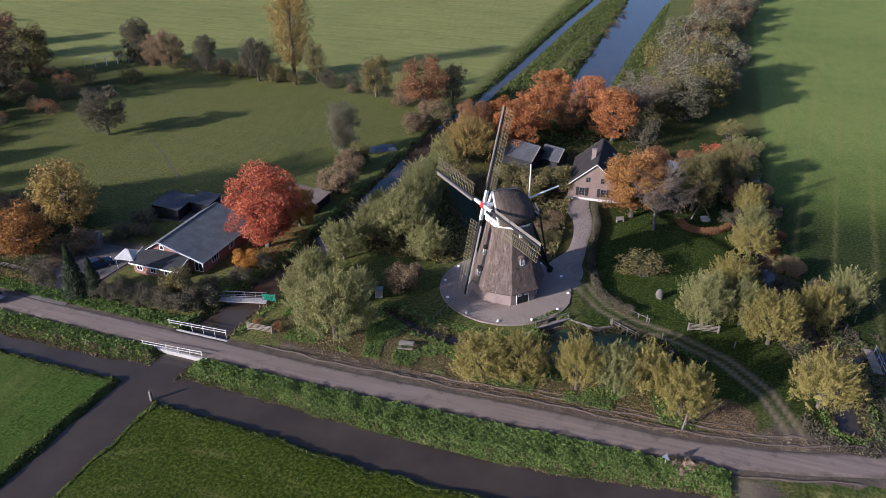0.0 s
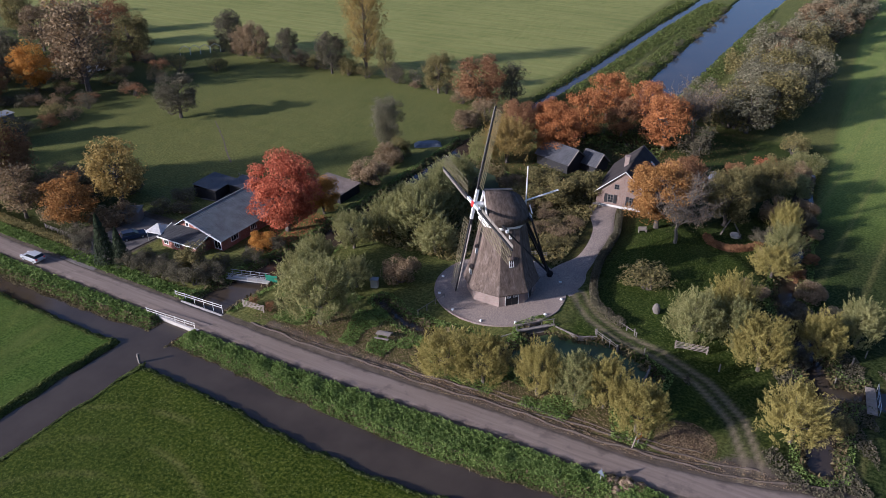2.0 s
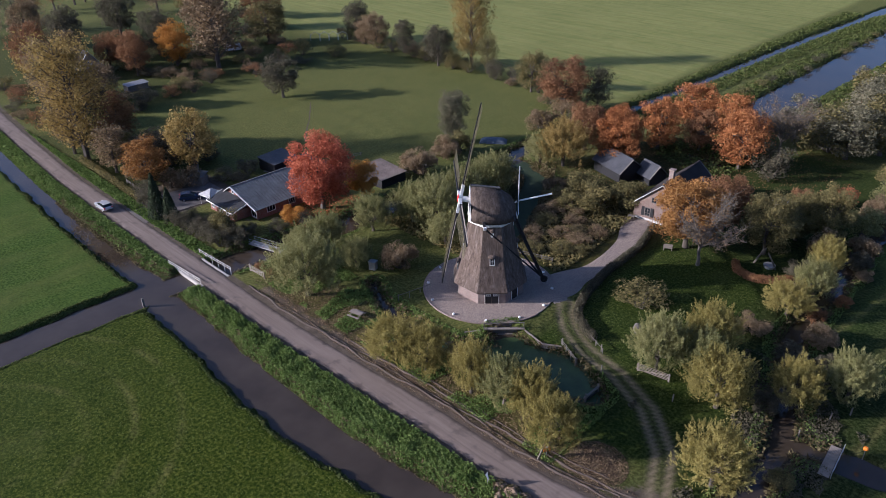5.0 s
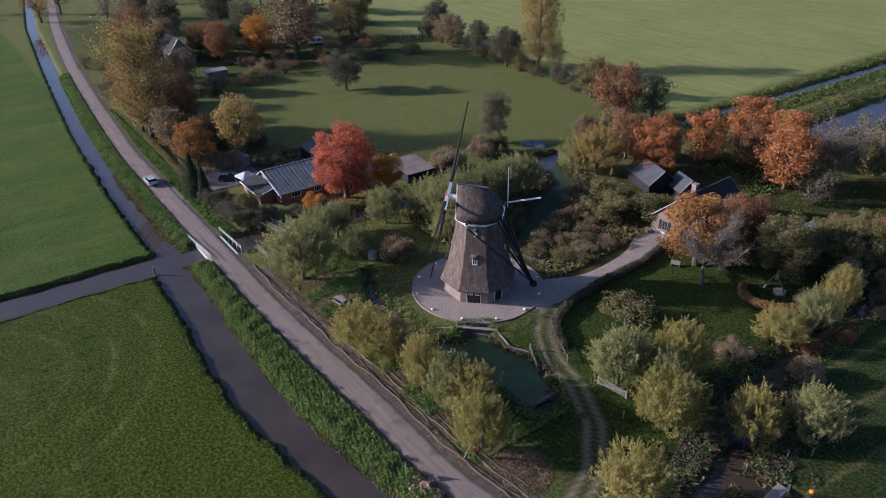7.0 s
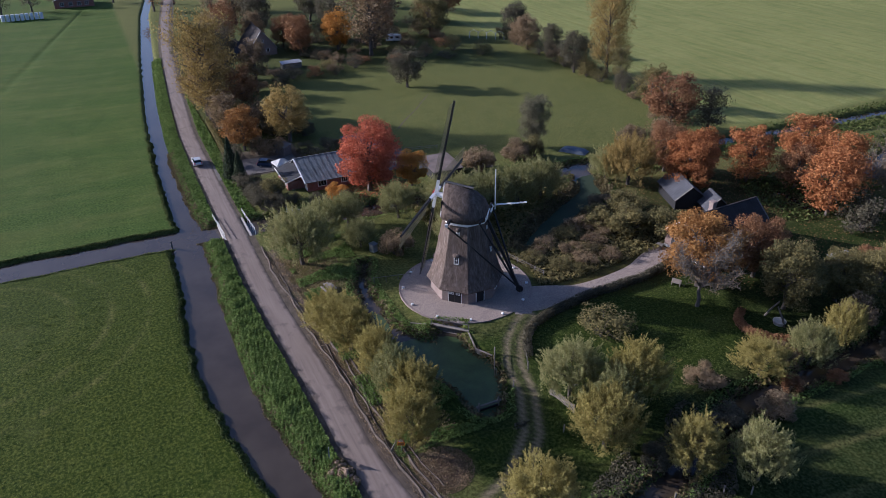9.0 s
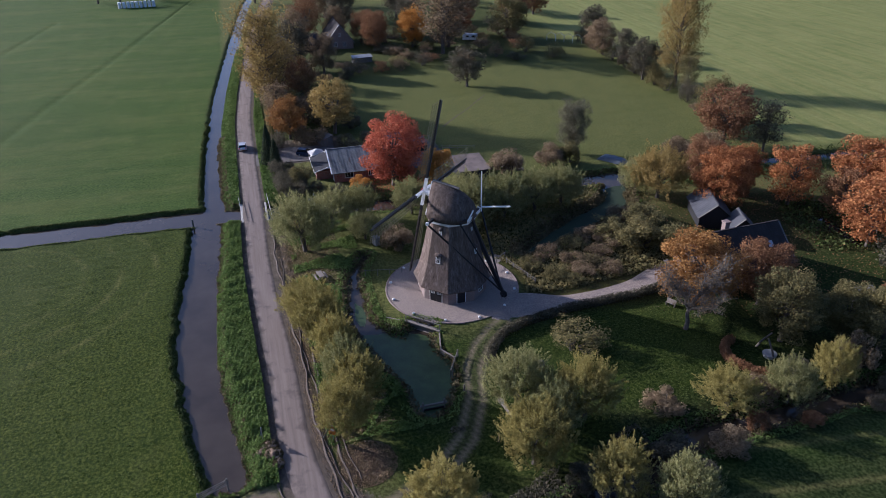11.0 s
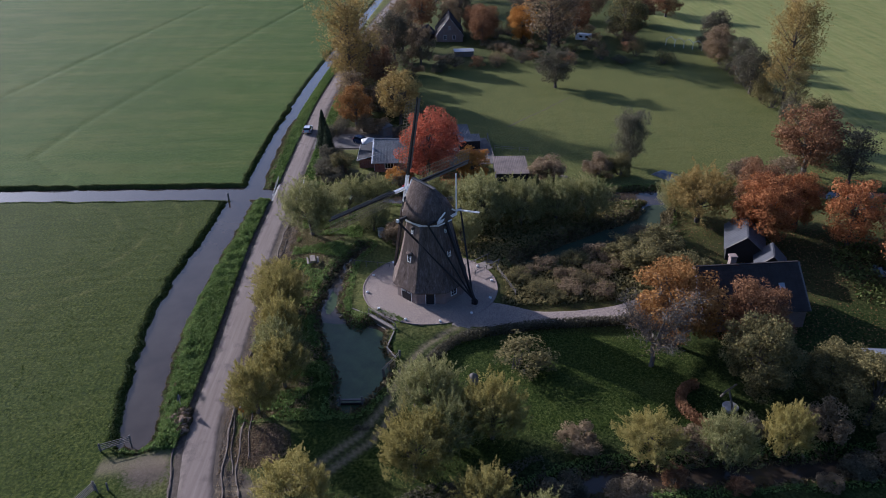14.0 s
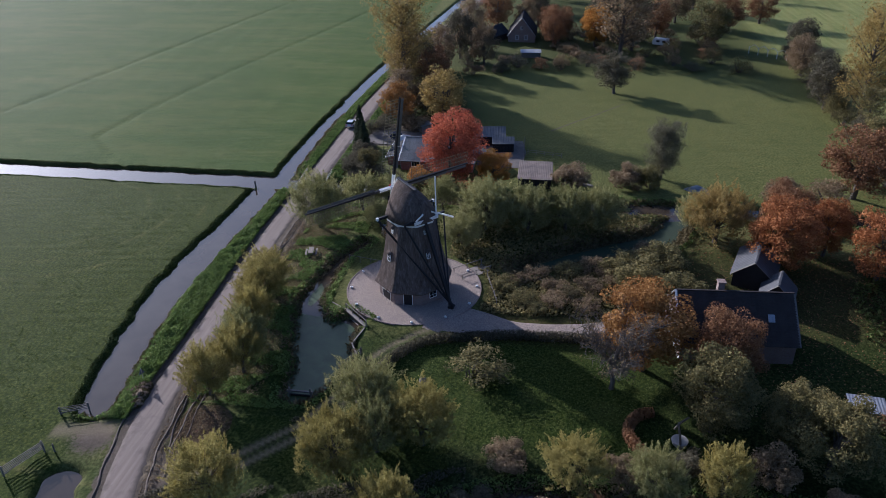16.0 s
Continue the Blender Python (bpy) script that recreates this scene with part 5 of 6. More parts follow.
# ---- buildings ----
def gable_house(name, x, y, turn, w, ln, eave, ridge, wall, roof, label, over=0.35, ridge_at=0.5, boards="white", category="house", overhang_z=0.0, tiles=0.34):
    """A house along +y with its gable at the front (-y): walls, two tiled roof slopes, barge boards."""
    ob = thing(name, x, y, 0, turn, label, category)
    rx = (ridge_at - 0.5) * w
    bm = bmesh.new()
    pts = [(-w / 2, eave), (rx, ridge), (w / 2, eave)]
    prof = [(-w / 2, -0.3), (w / 2, -0.3), (w / 2, eave), (rx, ridge - 0.12), (-w / 2, eave)]
    a = [bm.verts.new((px, 0, pz)) for px, pz in prof]
    b = [bm.verts.new((px, ln, pz)) for px, pz in prof]
    bm.faces.new(a)
    bm.faces.new(b[::-1])
    for i in range(5):
        j = (i + 1) % 5
        bm.faces.new((a[j], a[i], b[i], b[j]))
    bmesh.ops.recalc_face_normals(bm, faces=bm.faces[:])
    part("wall", bm, wall, ob)
    for sgn, ex in ((-1, -w / 2), (1, w / 2)):
        run, rise = ex - rx, eave - ridge
        k = 1 + over / abs(run)
        lo = Vector((rx + run * k, 0, ridge + rise * k))
        hi = Vector((rx, 0, ridge))
        bm = bmesh.new()
        nrow = max(4, int((hi - lo).length / tiles))
        ncol = max(6, int((ln + 2 * over) / 0.3))
        # courses that step over each other, with the roll of the pantiles
        n = (hi - lo).cross(Vector((0, 1, 0))).normalized()
        if n.z < 0:
            n = -n
        rows = []
        for r in range(nrow):
            for f, lift in ((r / nrow, 0.075), ((r + 1.0) / nrow, 0.03)):
                p = lo.lerp(hi, f)
                rows.append([bm.verts.new(p + n * (lift + 0.028 * (c % 2)) + Vector((0, -over + (ln + 2 * over) * c / ncol, 0))) for c in range(ncol + 1)])
        under = [[bm.verts.new(p + n * -0.06 + Vector((0, yy, 0))) for yy in (-over, ln + over)] for p in (lo, hi)]
        for r0, r1 in zip(rows, rows[1:]):
            for c in range(ncol):
                bm.faces.new((r0[c], r0[c + 1], r1[c + 1], r1[c]))
        bm.faces.new((under[0][0], under[0][1], under[1][1], under[1][0]))
        bm.faces.new([under[0][0]] + rows[0] + [under[0][1]])
        bmesh.ops.recalc_face_normals(bm, faces=bm.faces[:])
        part("roof", bm, roof, ob)
        if boards:
            for yy in (-over - 0.05, ln + over + 0.02):
                part("barge_board", beams((lo + Vector((0, yy, 0.02)), hi + Vector((0, yy, 0.06)), 0.06, 0.26, (0, 1, 0))), boards if yy < 0 else "old_wood", ob, "white painted barge board" if boards == "white" and yy < 0 else "")
    bm = bmesh.new()
    for c in range(int((ln + 2 * over) / 0.4)):
        y0 = -over + c * 0.4
        beam(bm, (rx, y0, ridge + 0.10), (rx, y0 + 0.42, ridge + 0.085), 0.26, 0.12)
    part("ridge", bm, roof, ob)
    return ob


house = gable_house("bungalow", -69.6, 77.3, 0, 10.9, 14.6, 2.1, 4.25, "brick", "dark_tiles", "low red brick bungalow with grey pantile roof, white boards", 0.4, 0.31)
for x, yy, w in ((5.47, 3.0, 1.8), (5.47, 7.5, 1.4), (5.47, 11.5, 1.4)):
    window(house, w, 1.2, pose(x, yy, 0.75, 0, 0, 90), (3, 1))
window(house, 0.8, 0.8, pose(-1.9, -0.03, 2.85), (1, 1))
window(house, 1.5, 1.6, pose(4.6, -0.03, 0.3), (2, 1))
# lean-to along the gable
porch = thing("lean_to", -71.6, 77.3, 0, 0, "red brick lean-to with a dark tiled roof against the bungalow", "porch")
part("wall", block(-3.0, -3.2, -0.3, 5.0, -0.02, 1.75), "brick", porch)
bm = bmesh.new()
for r in range(11):
    f0, f1 = r / 11, (r + 1) / 11
    for c in range(29):
        x0 = -3.4 + c * 0.3
        y0, y1 = -3.6 + 3.55 * f0, -3.6 + 3.55 * f1 + 0.04
        z0, z1 = 1.75 + 1.0 * f0, 1.75 + 1.0 * f1
        beam(bm, (x0 + 0.15, y0, z0 + 0.05), (x0 + 0.15, y1, z1 + 0.02), 0.29, 0.06)
part("roof", bm, "black_tiles", porch)
part("fascia", beams(((-3.5, -3.65, 1.72), (5.4, -3.65, 1.72), 0.05, 0.2), ((-3.5, -3.65, 1.72), (-3.5, -0.1, 2.74), 0.05, 0.2), ((5.4, -3.65, 1.72), (5.4, -0.1, 2.74), 0.05, 0.2)), "white", porch)
for x in (-1.9, 0.6, 3.2):
    window(porch, 1.1, 1.0, pose(x, -3.24, 0.55), (2, 1))

farm = gable_house("farmhouse", -11.4, 124.0, 3.5, 9.8, 13.8, 3.0, 7.3, "brick_farm", "brown_tiles", "old farmhouse of pale brick with a steep brown tiled roof", 0.3, 0.5)
for x in (-1.35, 1.35):
    window(farm, 0.95, 1.05, pose(x, -0.03, 3.6), (2, 2), "old_wood", "dark-framed window")
for x in (-2.3, 1.6):
    w = window(farm, 1.1, 1.6, pose(x, -0.03, 0.9), (2, 3), "old_wood", "dark-framed window between black shutters")
    part("shutter", block(-1.12, -0.07, -0.05, -0.58, -0.02, 1.65), "black", w)
    part("shutter", block(0.58, -0.07, -0.05, 1.12, -0.02, 1.65), "black", w)
part("plinth", block(-4.95, -0.06, -0.3, 4.95, -0.005, 0.45), "rail_white", farm, "pale rendered plinth")
bm = bmesh.new()
box(bm, -1.5, 5.0, 5.0, -0.7, 5.8, 8.0)
box(bm, -1.6, 4.9, 8.0, -0.6, 5.9, 8.2)
part("chimney", bm, "brick_pale", farm)
sk = part("skylight", block(-0.5, -0.4, 0, 0.5, 0.4, 0.07), "zinc", farm, "grey roof light")
sk.matrix_local = pose(2.6, 11.0, 5.18, 0, 41.5, 0)

# two dark barns behind the farm
tagged(gable_house("barn", -25.0, 136.8, 70, 5.4, 8.2, 2.3, 4.5, "black", "barn_sheet", "", boards="old_wood", category="barn"), "tarred timber barn with a grey sheet roof", "barn", "barns behind the farm")
tagged(gable_house("barn", -20.4, 139.0, 70, 4.0, 3.8, 1.8, 3.7, "black", "barn_sheet", "", boards="old_wood", category="barn"), "low black barn with a dark grey roof", "barn", "barns behind the farm")

# ---- rough growth: banks, verges and undergrowth, too many to count ----
def growth(name, leaves, count, rect, keep, size, tall, label, seed, long=1.9):
    """Leaves and blades strewn over a stretch of the plan where keep() allows."""
    rng = np.random.RandomState(seed)
    x0, x1, y0, y1 = rect
    got = []
    have = 0
    for _ in range(40):
        p = np.stack([rng.uniform(x0, x1, 20000), rng.uniform(y0, y1, 20000)], 1)
        road_d, _ = distance(p[:, 0], p[:, 1], ROAD)
        p = p[keep(p[:, 0], p[:, 1], to_water(p[:, 0], p[:, 1]), road_d)]
        got.append(p)
        have += len(p)
        if have >= count:
            break
    p = np.concatenate(got)[:count]
    clump = 0.5 + 0.28 * rough(p[:, 0], p[:, 1], 2.3, seed) + 0.3 * rough(p[:, 0], p[:, 1], 0.71, seed + 50)
    z = height_at(p[:, 0], p[:, 1]) + rng.uniform(0.02, 1, len(p)) * tall * np.clip(0.25 + clump, 0.15, 1.2)
    z = np.maximum(z, WATER_Z + 0.03)
    c = np.stack([p[:, 0], p[:, 1], z], 1)
    verts = leaf_tris(rng, c, np.tile((0, 0, 0.9), (len(c), 1)), size, long)
    return tagged(new(name, tris_mesh(name, verts, leaves)), label, "plants", kind="stuff")


growth("verge_nettles", "leaf_nettle", 90000, (-52, 13, 54.5, 60.8), lambda x, y, w, r: (w > -0.35) & (r > 2.5) & (y < 60.6), 0.135, 0.75, "lush green nettles between the ditch and the road", 21)
growth("verge_nettles", "leaf_nettle", 36000, (-190, -58, 54.5, 66), lambda x, y, w, r: (w > -0.3) & (r > 2.3) & (r < 5.4), 0.26, 0.4, "green verge grass beside the road ditch", 22)
growth("verge_sedge", "leaf_sedge", 12000, (-100, 13, 54.5, 60.8), lambda x, y, w, r: (np.abs(w - 0.3) < 0.8) & (r > 2.3), 0.2, 0.4, "dry sedge along the verge ditch", 31, 2.6)
growth("bank_sedge", "leaf_grass", 30000, (-110, 14, -10, 56), lambda x, y, w, r: (w > 0.15) & (w < 1.2) & (r > 5.5), 0.15, 0.18, "rough green sedge on the field ditch banks", 23, 2.4)
growth("bank_herbs", "leaf_nettle", 38000, (-60, 30, 64.5, 142), lambda x, y, w, r: (w > -0.1) & (w < 1.8) & (np.hypot(x + 2, y - 79) > 7.5), 0.155, 0.42, "green herbs on the river and pond banks", 24)
growth("bank_reed", "leaf_sedge", 9000, (-60, 30, 64.5, 142), lambda x, y, w, r: (w > -0.4) & (w < 0.8), 0.26, 0.9, "brown reed stalks at the water's edge", 25, 3.2)
growth("backwater_reed", "leaf_sedge", 9000, (-46, -20, 99, 132), lambda x, y, w, r: (w > -0.9) & (w < 1.2) & (x > -46 + np.abs(y - 128) * 0.6), 0.17, 1.7, "tall brown reed along the backwater", 45, 4.0)
growth("undergrowth", "leaf_nettle", 26000, (-47, 9, 66.2, 77), lambda x, y, w, r: (w > 0.2) & (rough(x, y, 6.0, 9) > -0.05), 0.15, 0.34, "low nettles and ivy under the willows", 26)
growth("undergrowth", "leaf_dark", 12000, (10, 32, 68, 100), lambda x, y, w, r: (w > 0.1) & (w < 4) & (rough(x, y, 5.0, 19) > -0.2) & (np.abs(x - 18) + np.abs(y - 76) > 6), 0.17, 0.4, "rough herbs round the garden ditch", 27)
growth("thicket_floor", "leaf_olive", 20000, (-50, -14, 92, 128), lambda x, y, w, r: (w > 0.1) & (np.hypot(x - MILL[0], y - MILL[1]) > 11) & (x < -13.5 - np.abs(y - 104) * 0.12), 0.30, 0.8, "brown-green tangle on the thicket floor", 28)
growth("canal_bank", "leaf_grass", 30000, (-52, -12, 142, 330), lambda x, y, w, r: (w > -0.3) & (w < 6.5), 0.36, 0.9, "rough green growth on the canal dyke", 29)
growth("field_grass", "leaf_tuft", 9000, (-53, 24, 8, 53), lambda x, y, w, r: (w > 0.5) & ((np.sin(x * 127.1 + y * 311.7) * 43758.5) % 1 < np.clip((y - 8) / 30, 0, 1)) & (rough(x, y, 1.6, 44) > -0.15), 0.13, 0.05, "short tufted pasture grass", 30, 1.8)
growth("lawn_grass", "leaf_grass", 12000, (-8, 17, 84, 124), lambda x, y, w, r: w > 1.0, 0.11, 0.05, "garden lawn grass", 33, 2.2)
growth("fallen_leaves", "leaf_rust", 7000, (-45, 4, 126, 176), lambda x, y, w, r: w > 0.1, 0.22, 0.06, "fallen oak leaves on the grass", 35, 1.2)
growth("fallen_leaves", "leaf_brown", 5000, (6, 17, 66, 74), lambda x, y, w, r: np.hypot(x - 12.6, y - 69.6) < 3.4, 0.16, 0.05, "fallen leaves on bare soil", 36, 1.2)
growth("fallen_leaves", "leaf_red", 2500, (-68, -51, 80, 98), lambda x, y, w, r: (w > 0.1) & (np.hypot(x + 59, y - 88) < 8) & (x > -63.5), 0.2, 0.05, "fallen red maple leaves", 37, 1.2)
growth("fallen_leaves", "leaf_brown", 12000, (-47, 9, 65.4, 74), lambda x, y, w, r: (w > 0.2) & (rough(x, y, 6.0, 9) < 0.25), 0.15, 0.07, "fallen willow leaves and clods under the willows", 39, 1.3)
growth("verge_litter", "leaf_brown", 9000, (-44, 24, 63.8, 69), lambda x, y, w, r: (r > 2.0) & (r < 5.5), 0.13, 0.06, "leaf litter and clods on the muddy verge", 38, 1.3)


def duckweed(points_x, points_y, seed, film="duckweed"):
    """A thin ragged film floating on the water."""
    rng = random.Random(seed)
    line = smooth_line(list(zip(points_x, points_y)) + [(points_x[0], points_y[0])], 0.5)[:-1]
    bm = bmesh.new()
    bm.faces.new([bm.verts.new((p[0] + rng.uniform(-0.2, 0.2), p[1] + rng.uniform(-0.2, 0.2), WATER_Z + 0.012)) for p in line])
    bmesh.ops.triangulate(bm, faces=bm.faces[:])
    return tagged(part("duckweed", bm, film), "thin film of green duckweed on still water", "duckweed", kind="stuff")


duckweed((-11.5, -6.5, -1.0, 5.6, 8.2, 6.0, -0.5, -6.2, -10.4), (73.4, 73.2, 74.6, 75.4, 78.6, 82.6, 84.8, 84.2, 79.6), 3)
# the backwater film carries the shade of the willows in its colour
duckweed((-39, -35.5, -31, -26, -25, -31, -36, -46, -47), (121, 113, 105.5, 100.5, 104, 116.6, 129.5, 133, 128), 4, "shade_weed")
# duckweed is thinner in the narrow arm
duckweed((-20, -15.5, -13.5, -18), (73.8, 73.2, 74.2, 74.8), 6)


# ---- hedges ----
def hedge(name, line, w, h, leaves, per, label, seed):
    """A clipped hedge: stems inside a body of leaves, following a line."""
    pts = smooth_line(line, 0.5)
    rng = np.random.RandomState(seed)
    ob = thing(name, pts[0][0], pts[0][1], 0, 0, label, "hedge")
    o = np.array((pts[0][0], pts[0][1], 0.0))
    cs, outs, stems = [], [], []
    for p in pts:
        z0 = float(height_at(p[0], p[1]))
        d = rng.uniform(-1, 1, (per, 3))
        d[:, 2] = rng.uniform(0, 1, per)
        shell = rng.uniform(0, 1, per) < 0.75
        side = np.sign(d[:, 0])
        d[:, 0] = np.where(shell & (d[:, 2] < 0.85), side * rng.uniform(0.8, 1.05, per), d[:, 0])
        a = rng.uniform(0, math.tau, per)
        c = np.stack([p[0] + np.cos(a) * np.abs(d[:, 0]) * w / 2, p[1] + np.sin(a) * np.abs(d[:, 0]) * w / 2, z0 + d[:, 2] * h * rng.uniform(0.85, 1.05)], 1)
        cs.append(c - o)
        outs.append(np.stack([np.cos(a), np.sin(a), d[:, 2]], 1))
        q = np.array((p[0], p[1], z0)) - o
        stems.append(([q + (0, 0, -0.2), q + (rng.normal(0, 0.08), rng.normal(0, 0.08), h * 0.85)], [0.035, 0.012]))
    c = new("foliage", tris_mesh("foliage", leaf_tris(rng, np.concatenate(cs), np.concatenate(outs), 0.17, 1.4), leaves))
    c.parent = ob
    s = new("stems", limb_mesh("stems", stems, "bark", 5))
    s.parent = ob
    return ob


hedge("drive_hedge", [(-10.9, 121.0), (-9.2, 114), (-8.9, 110), (-8.6, 104), (-7.6, 98), (-6.6, 94.4), (-5.2, 91.4), (-3.0, 89.4), (-0.4, 88.0)], 1.2, 1.25, "leaf_dark", 230, "low dark brown clipped hedge along the farm drive", 41)
hedge("beech_hedge", [(4.4, 119.6), (5.6, 117.9), (8.0, 117.0), (10.3, 117.9), (12.6, 120.4)], 1.2, 1.1, "leaf_rust", 260, "curved low beech hedge with rusty leaves", 42)
hedge("road_hedge", [(-116, 67.2), (-104, 67.0), (-96, 66.8), (-87, 66.4)], 1.2, 1.4, "leaf_olive", 110, "rough roadside hedge with ivy before the yard", 43)


# ---- bridge, fences and gates ----
def rail_fence(name, a, b, posts, height, rails, material, label, thick=0.1, group="", z=None, category="fence"):
    """Posts with long rails along a straight line, each a part."""
    a, b = Vector((*a, 0)), Vector((*b, 0))
    z = max(float(height_at(a.x, a.y)), float(height_at(b.x, b.y)), -0.1) if z is None else z
    ob = thing(name, a.x, a.y, z, math.degrees(math.atan2(b.y - a.y, b.x - a.x)), label, category, group)
    ln = (b - a).length
    for k in range(posts):
        x = ln * k / (posts - 1)
        part("post", beams(((x, 0, -0.9), (x, 0, height), thick)), material, ob)
    for r in range(rails):
        zz = height - 0.08 - r * (height - 0.2) / max(1, rails)
        part("rail", beams(((-0.15, -thick * 0.7, zz), (ln + 0.15, -thick * 0.7, zz), 0.04, 0.08)), material, ob)
    return ob


rail_fence("bridge_railing", (-60.6, 58.7), (-51.8, 59.2), 6, 0.95, 2, "rail_white", "thin white bridge railing beside the road", 0.06, "bridge railings")
rail_fence("bridge_railing", (-60.4, 63.9), (-51.6, 64.3), 6, 0.95, 2, "rail_white", "thin white bridge railing beside the road", 0.06, "bridge railings")
for y0, y1 in ((58.9, 59.35), (63.25, 63.6)):
    tagged(part("bridge_wall", block(-60, y0, -1.6, -50.8, y1, -0.02, bevel=0.05), "concrete"), "grey concrete side wall of the road bridge", "bridge", kind="structure")


def field_gate(a, b, label, bars=5, height=1.15, material="old_wood", z=None, group=""):
    """A barred farm gate with a diagonal, between two posts."""
    ob = rail_fence("field_gate", a, b, 2, height + 0.1, bars, material, label, 0.14, group, z, "gate")
    ln = math.dist(a, b)
    part("diagonal", beams(((0.1, -0.12, 0.2), (ln - 0.1, -0.12, height - 0.1), 0.05, 0.1)), material, ob)
    return ob


field_gate((7.4, 86.4), (11.3, 87.0), "weathered five-bar wooden gate standing under the willows", group="wooden gates", material="wood")
field_gate((-49.6, 66.6), (-46.0, 66.8), "weathered wooden gate on the road verge", group="wooden gates", material="wood")
field_gate((22.6, 52.4), (18.6, 54.2), "pale barred field gate across the dam", 6, 1.2, "wood")
field_gate((13.0, 52.6), (11.8, 55.4), "dark field gate by the ditch end", 4, 1.0)
for n, (x, y) in enumerate(((18.9, 54.6), (18.7, 55.6), (-2.6, 89.2), (-0.6, 88.1), (1.9, 86.6), (-2.6, 84.3), (0.9, 82.6), (26.3, 88.9), (27.9, 93.7), (29.3, 96.0), (4.2, 83.1), (13.4, 84.2))):
    ob = thing("fence_post", x, y, max(float(height_at(x, y)), -0.4), n * 33.0, "weathered square wooden fence post in grass", "post", "loose fence posts")
    part("shaft", beams(((0, 0, -0.5), (0.03, 0.02, 1.1), 0.13)), "old_wood", ob)
rail_fence("pond_fence", (-2.8, 84.4), (0.8, 82.4), 4, 0.85, 2, "old_wood", "leaning grey pond fence beside the track", 0.1)
rail_fence("pond_fence", (-0.9, 88.0), (2.2, 86.4), 3, 0.8, 1, "old_wood", "low grey rail beside the track", 0.1)
ob = thing("mooring_post", -53.0, 50.6, -0.2, 0, "short thick dark post at the ditch corner", "post")
part("shaft", beams(((0, 0, -0.6), (0, 0, 1.1), 0.26)), "old_wood", ob)
ob = thing("leaning_prop", 7.7, 65.6, 0, 0, "pale pole leaning into a willow", "pole")
part("pole", beams(((0, 0, -0.2), (0.5, 1.3, 3.0), 0.14)), "pale_bark", ob)

# white railed footbridge to the house garden, with a green bin
fb = thing("footbridge", -57.2, 71.8, 0.0, math.degrees(math.atan2(1.6, 5.8)), "narrow footbridge with pale pipe rails over the river", "bridge")
part("deck", block(-0.4, -0.6, 0.02, 6.6, 0.6, 0.16), "concrete", fb)
for yy in (-0.6, 0.6):
    for k in range(5):
        part("post", beams(((0.1 + k * 1.55, yy, 0.16), (0.1 + k * 1.55, yy, 1.15), 0.05)), "zinc", fb)
    for zz in (0.65, 1.13):
        part("rail", beams(((-0.2, yy, zz), (6.5, yy, zz), 0.05)), "zinc", fb)
bn = thing("gate_panel", -50.6, 73.8, max(float(height_at(-50.6, 73.8)), -0.3), 10, "dark green board gate at the footbridge end", "gate")
for k in range(6):
    part("board", block(-0.95 + k * 0.31, -0.05, 0.05, -0.66 + k * 0.31, 0.05, 1.45, bevel=0.015), "green_paint", bn)
for x in (-1.02, 0.95):
    part("post", beams(((x, 0, -0.4), (x, 0, 1.6), 0.1)), "green_paint", bn)

# sluice under the mill yard
sl = thing("sluice", -10.4, 81.6, 0, 45, "old timber sluice with a plank screen under the mill yard", "sluice")
for k in range(14):
    part("plank", block(-2.6 + k * 0.37, -0.06, -1.5, -2.26 + k * 0.37, 0.05, 0.18), "old_wood", sl)
part("sill", block(-2.8, -0.25, 0.18, 2.8, 0.3, 0.36, bevel=0.03), "wood", sl)
part("lower_beam", block(-2.7, -0.22, -0.75, 2.7, -0.07, -0.5), "wood", sl)
for x in (-2.7, -0.9, 0.9, 2.7):
    part("post", beams(((x, 0.1, -0.2), (x, 0.1, 1.15), 0.1)), "old_wood", sl)
part("handrail", beams(((-2.8, 0.1, 1.12), (2.8, 0.1, 1.12), 0.09)), "old_wood", sl)
for x0, y0, x1, y1 in ((-8.2, 83.4, -4.6, 82.6), (-4.6, 82.6, -2.4, 83.8), (-12.6, 79.2, -14.0, 77.2)):
    a = Vector((x0, y0, 0))
    ln = math.dist((x0, y0), (x1, y1))
    ob = thing("bank_boards", x0, y0, -0.05, math.degrees(math.atan2(y1 - y0, x1 - x0)), "grey plank revetment along the pond bank", "revetment", "bank boards")
    for k in range(int(ln / 0.4)):
        part("plank", block(k * 0.4, -0.04, -0.9, k * 0.4 + 0.37, 0.04, 0.12 + 0.04 * (k % 3)), "old_wood", ob)
    part("cap", block(-0.05, -0.09, 0.16, ln, 0.09, 0.25), "wood", ob)
wr = thing("small_weir", 5.7, 78.9, 0, 90, "small dark wooden weir at the pond's end", "weir")
for x in (-1.3, 1.3):
    part("post", beams(((x, 0, -1.3), (x, 0, 0.7), 0.18)), "old_wood", wr)
part("gate_board", block(-1.25, -0.05, -1.2, 1.25, 0.05, -0.25), "black", wr)
part("top_beam", block(-1.6, -0.12, 0.1, 1.6, 0.12, 0.3), "old_wood", wr)
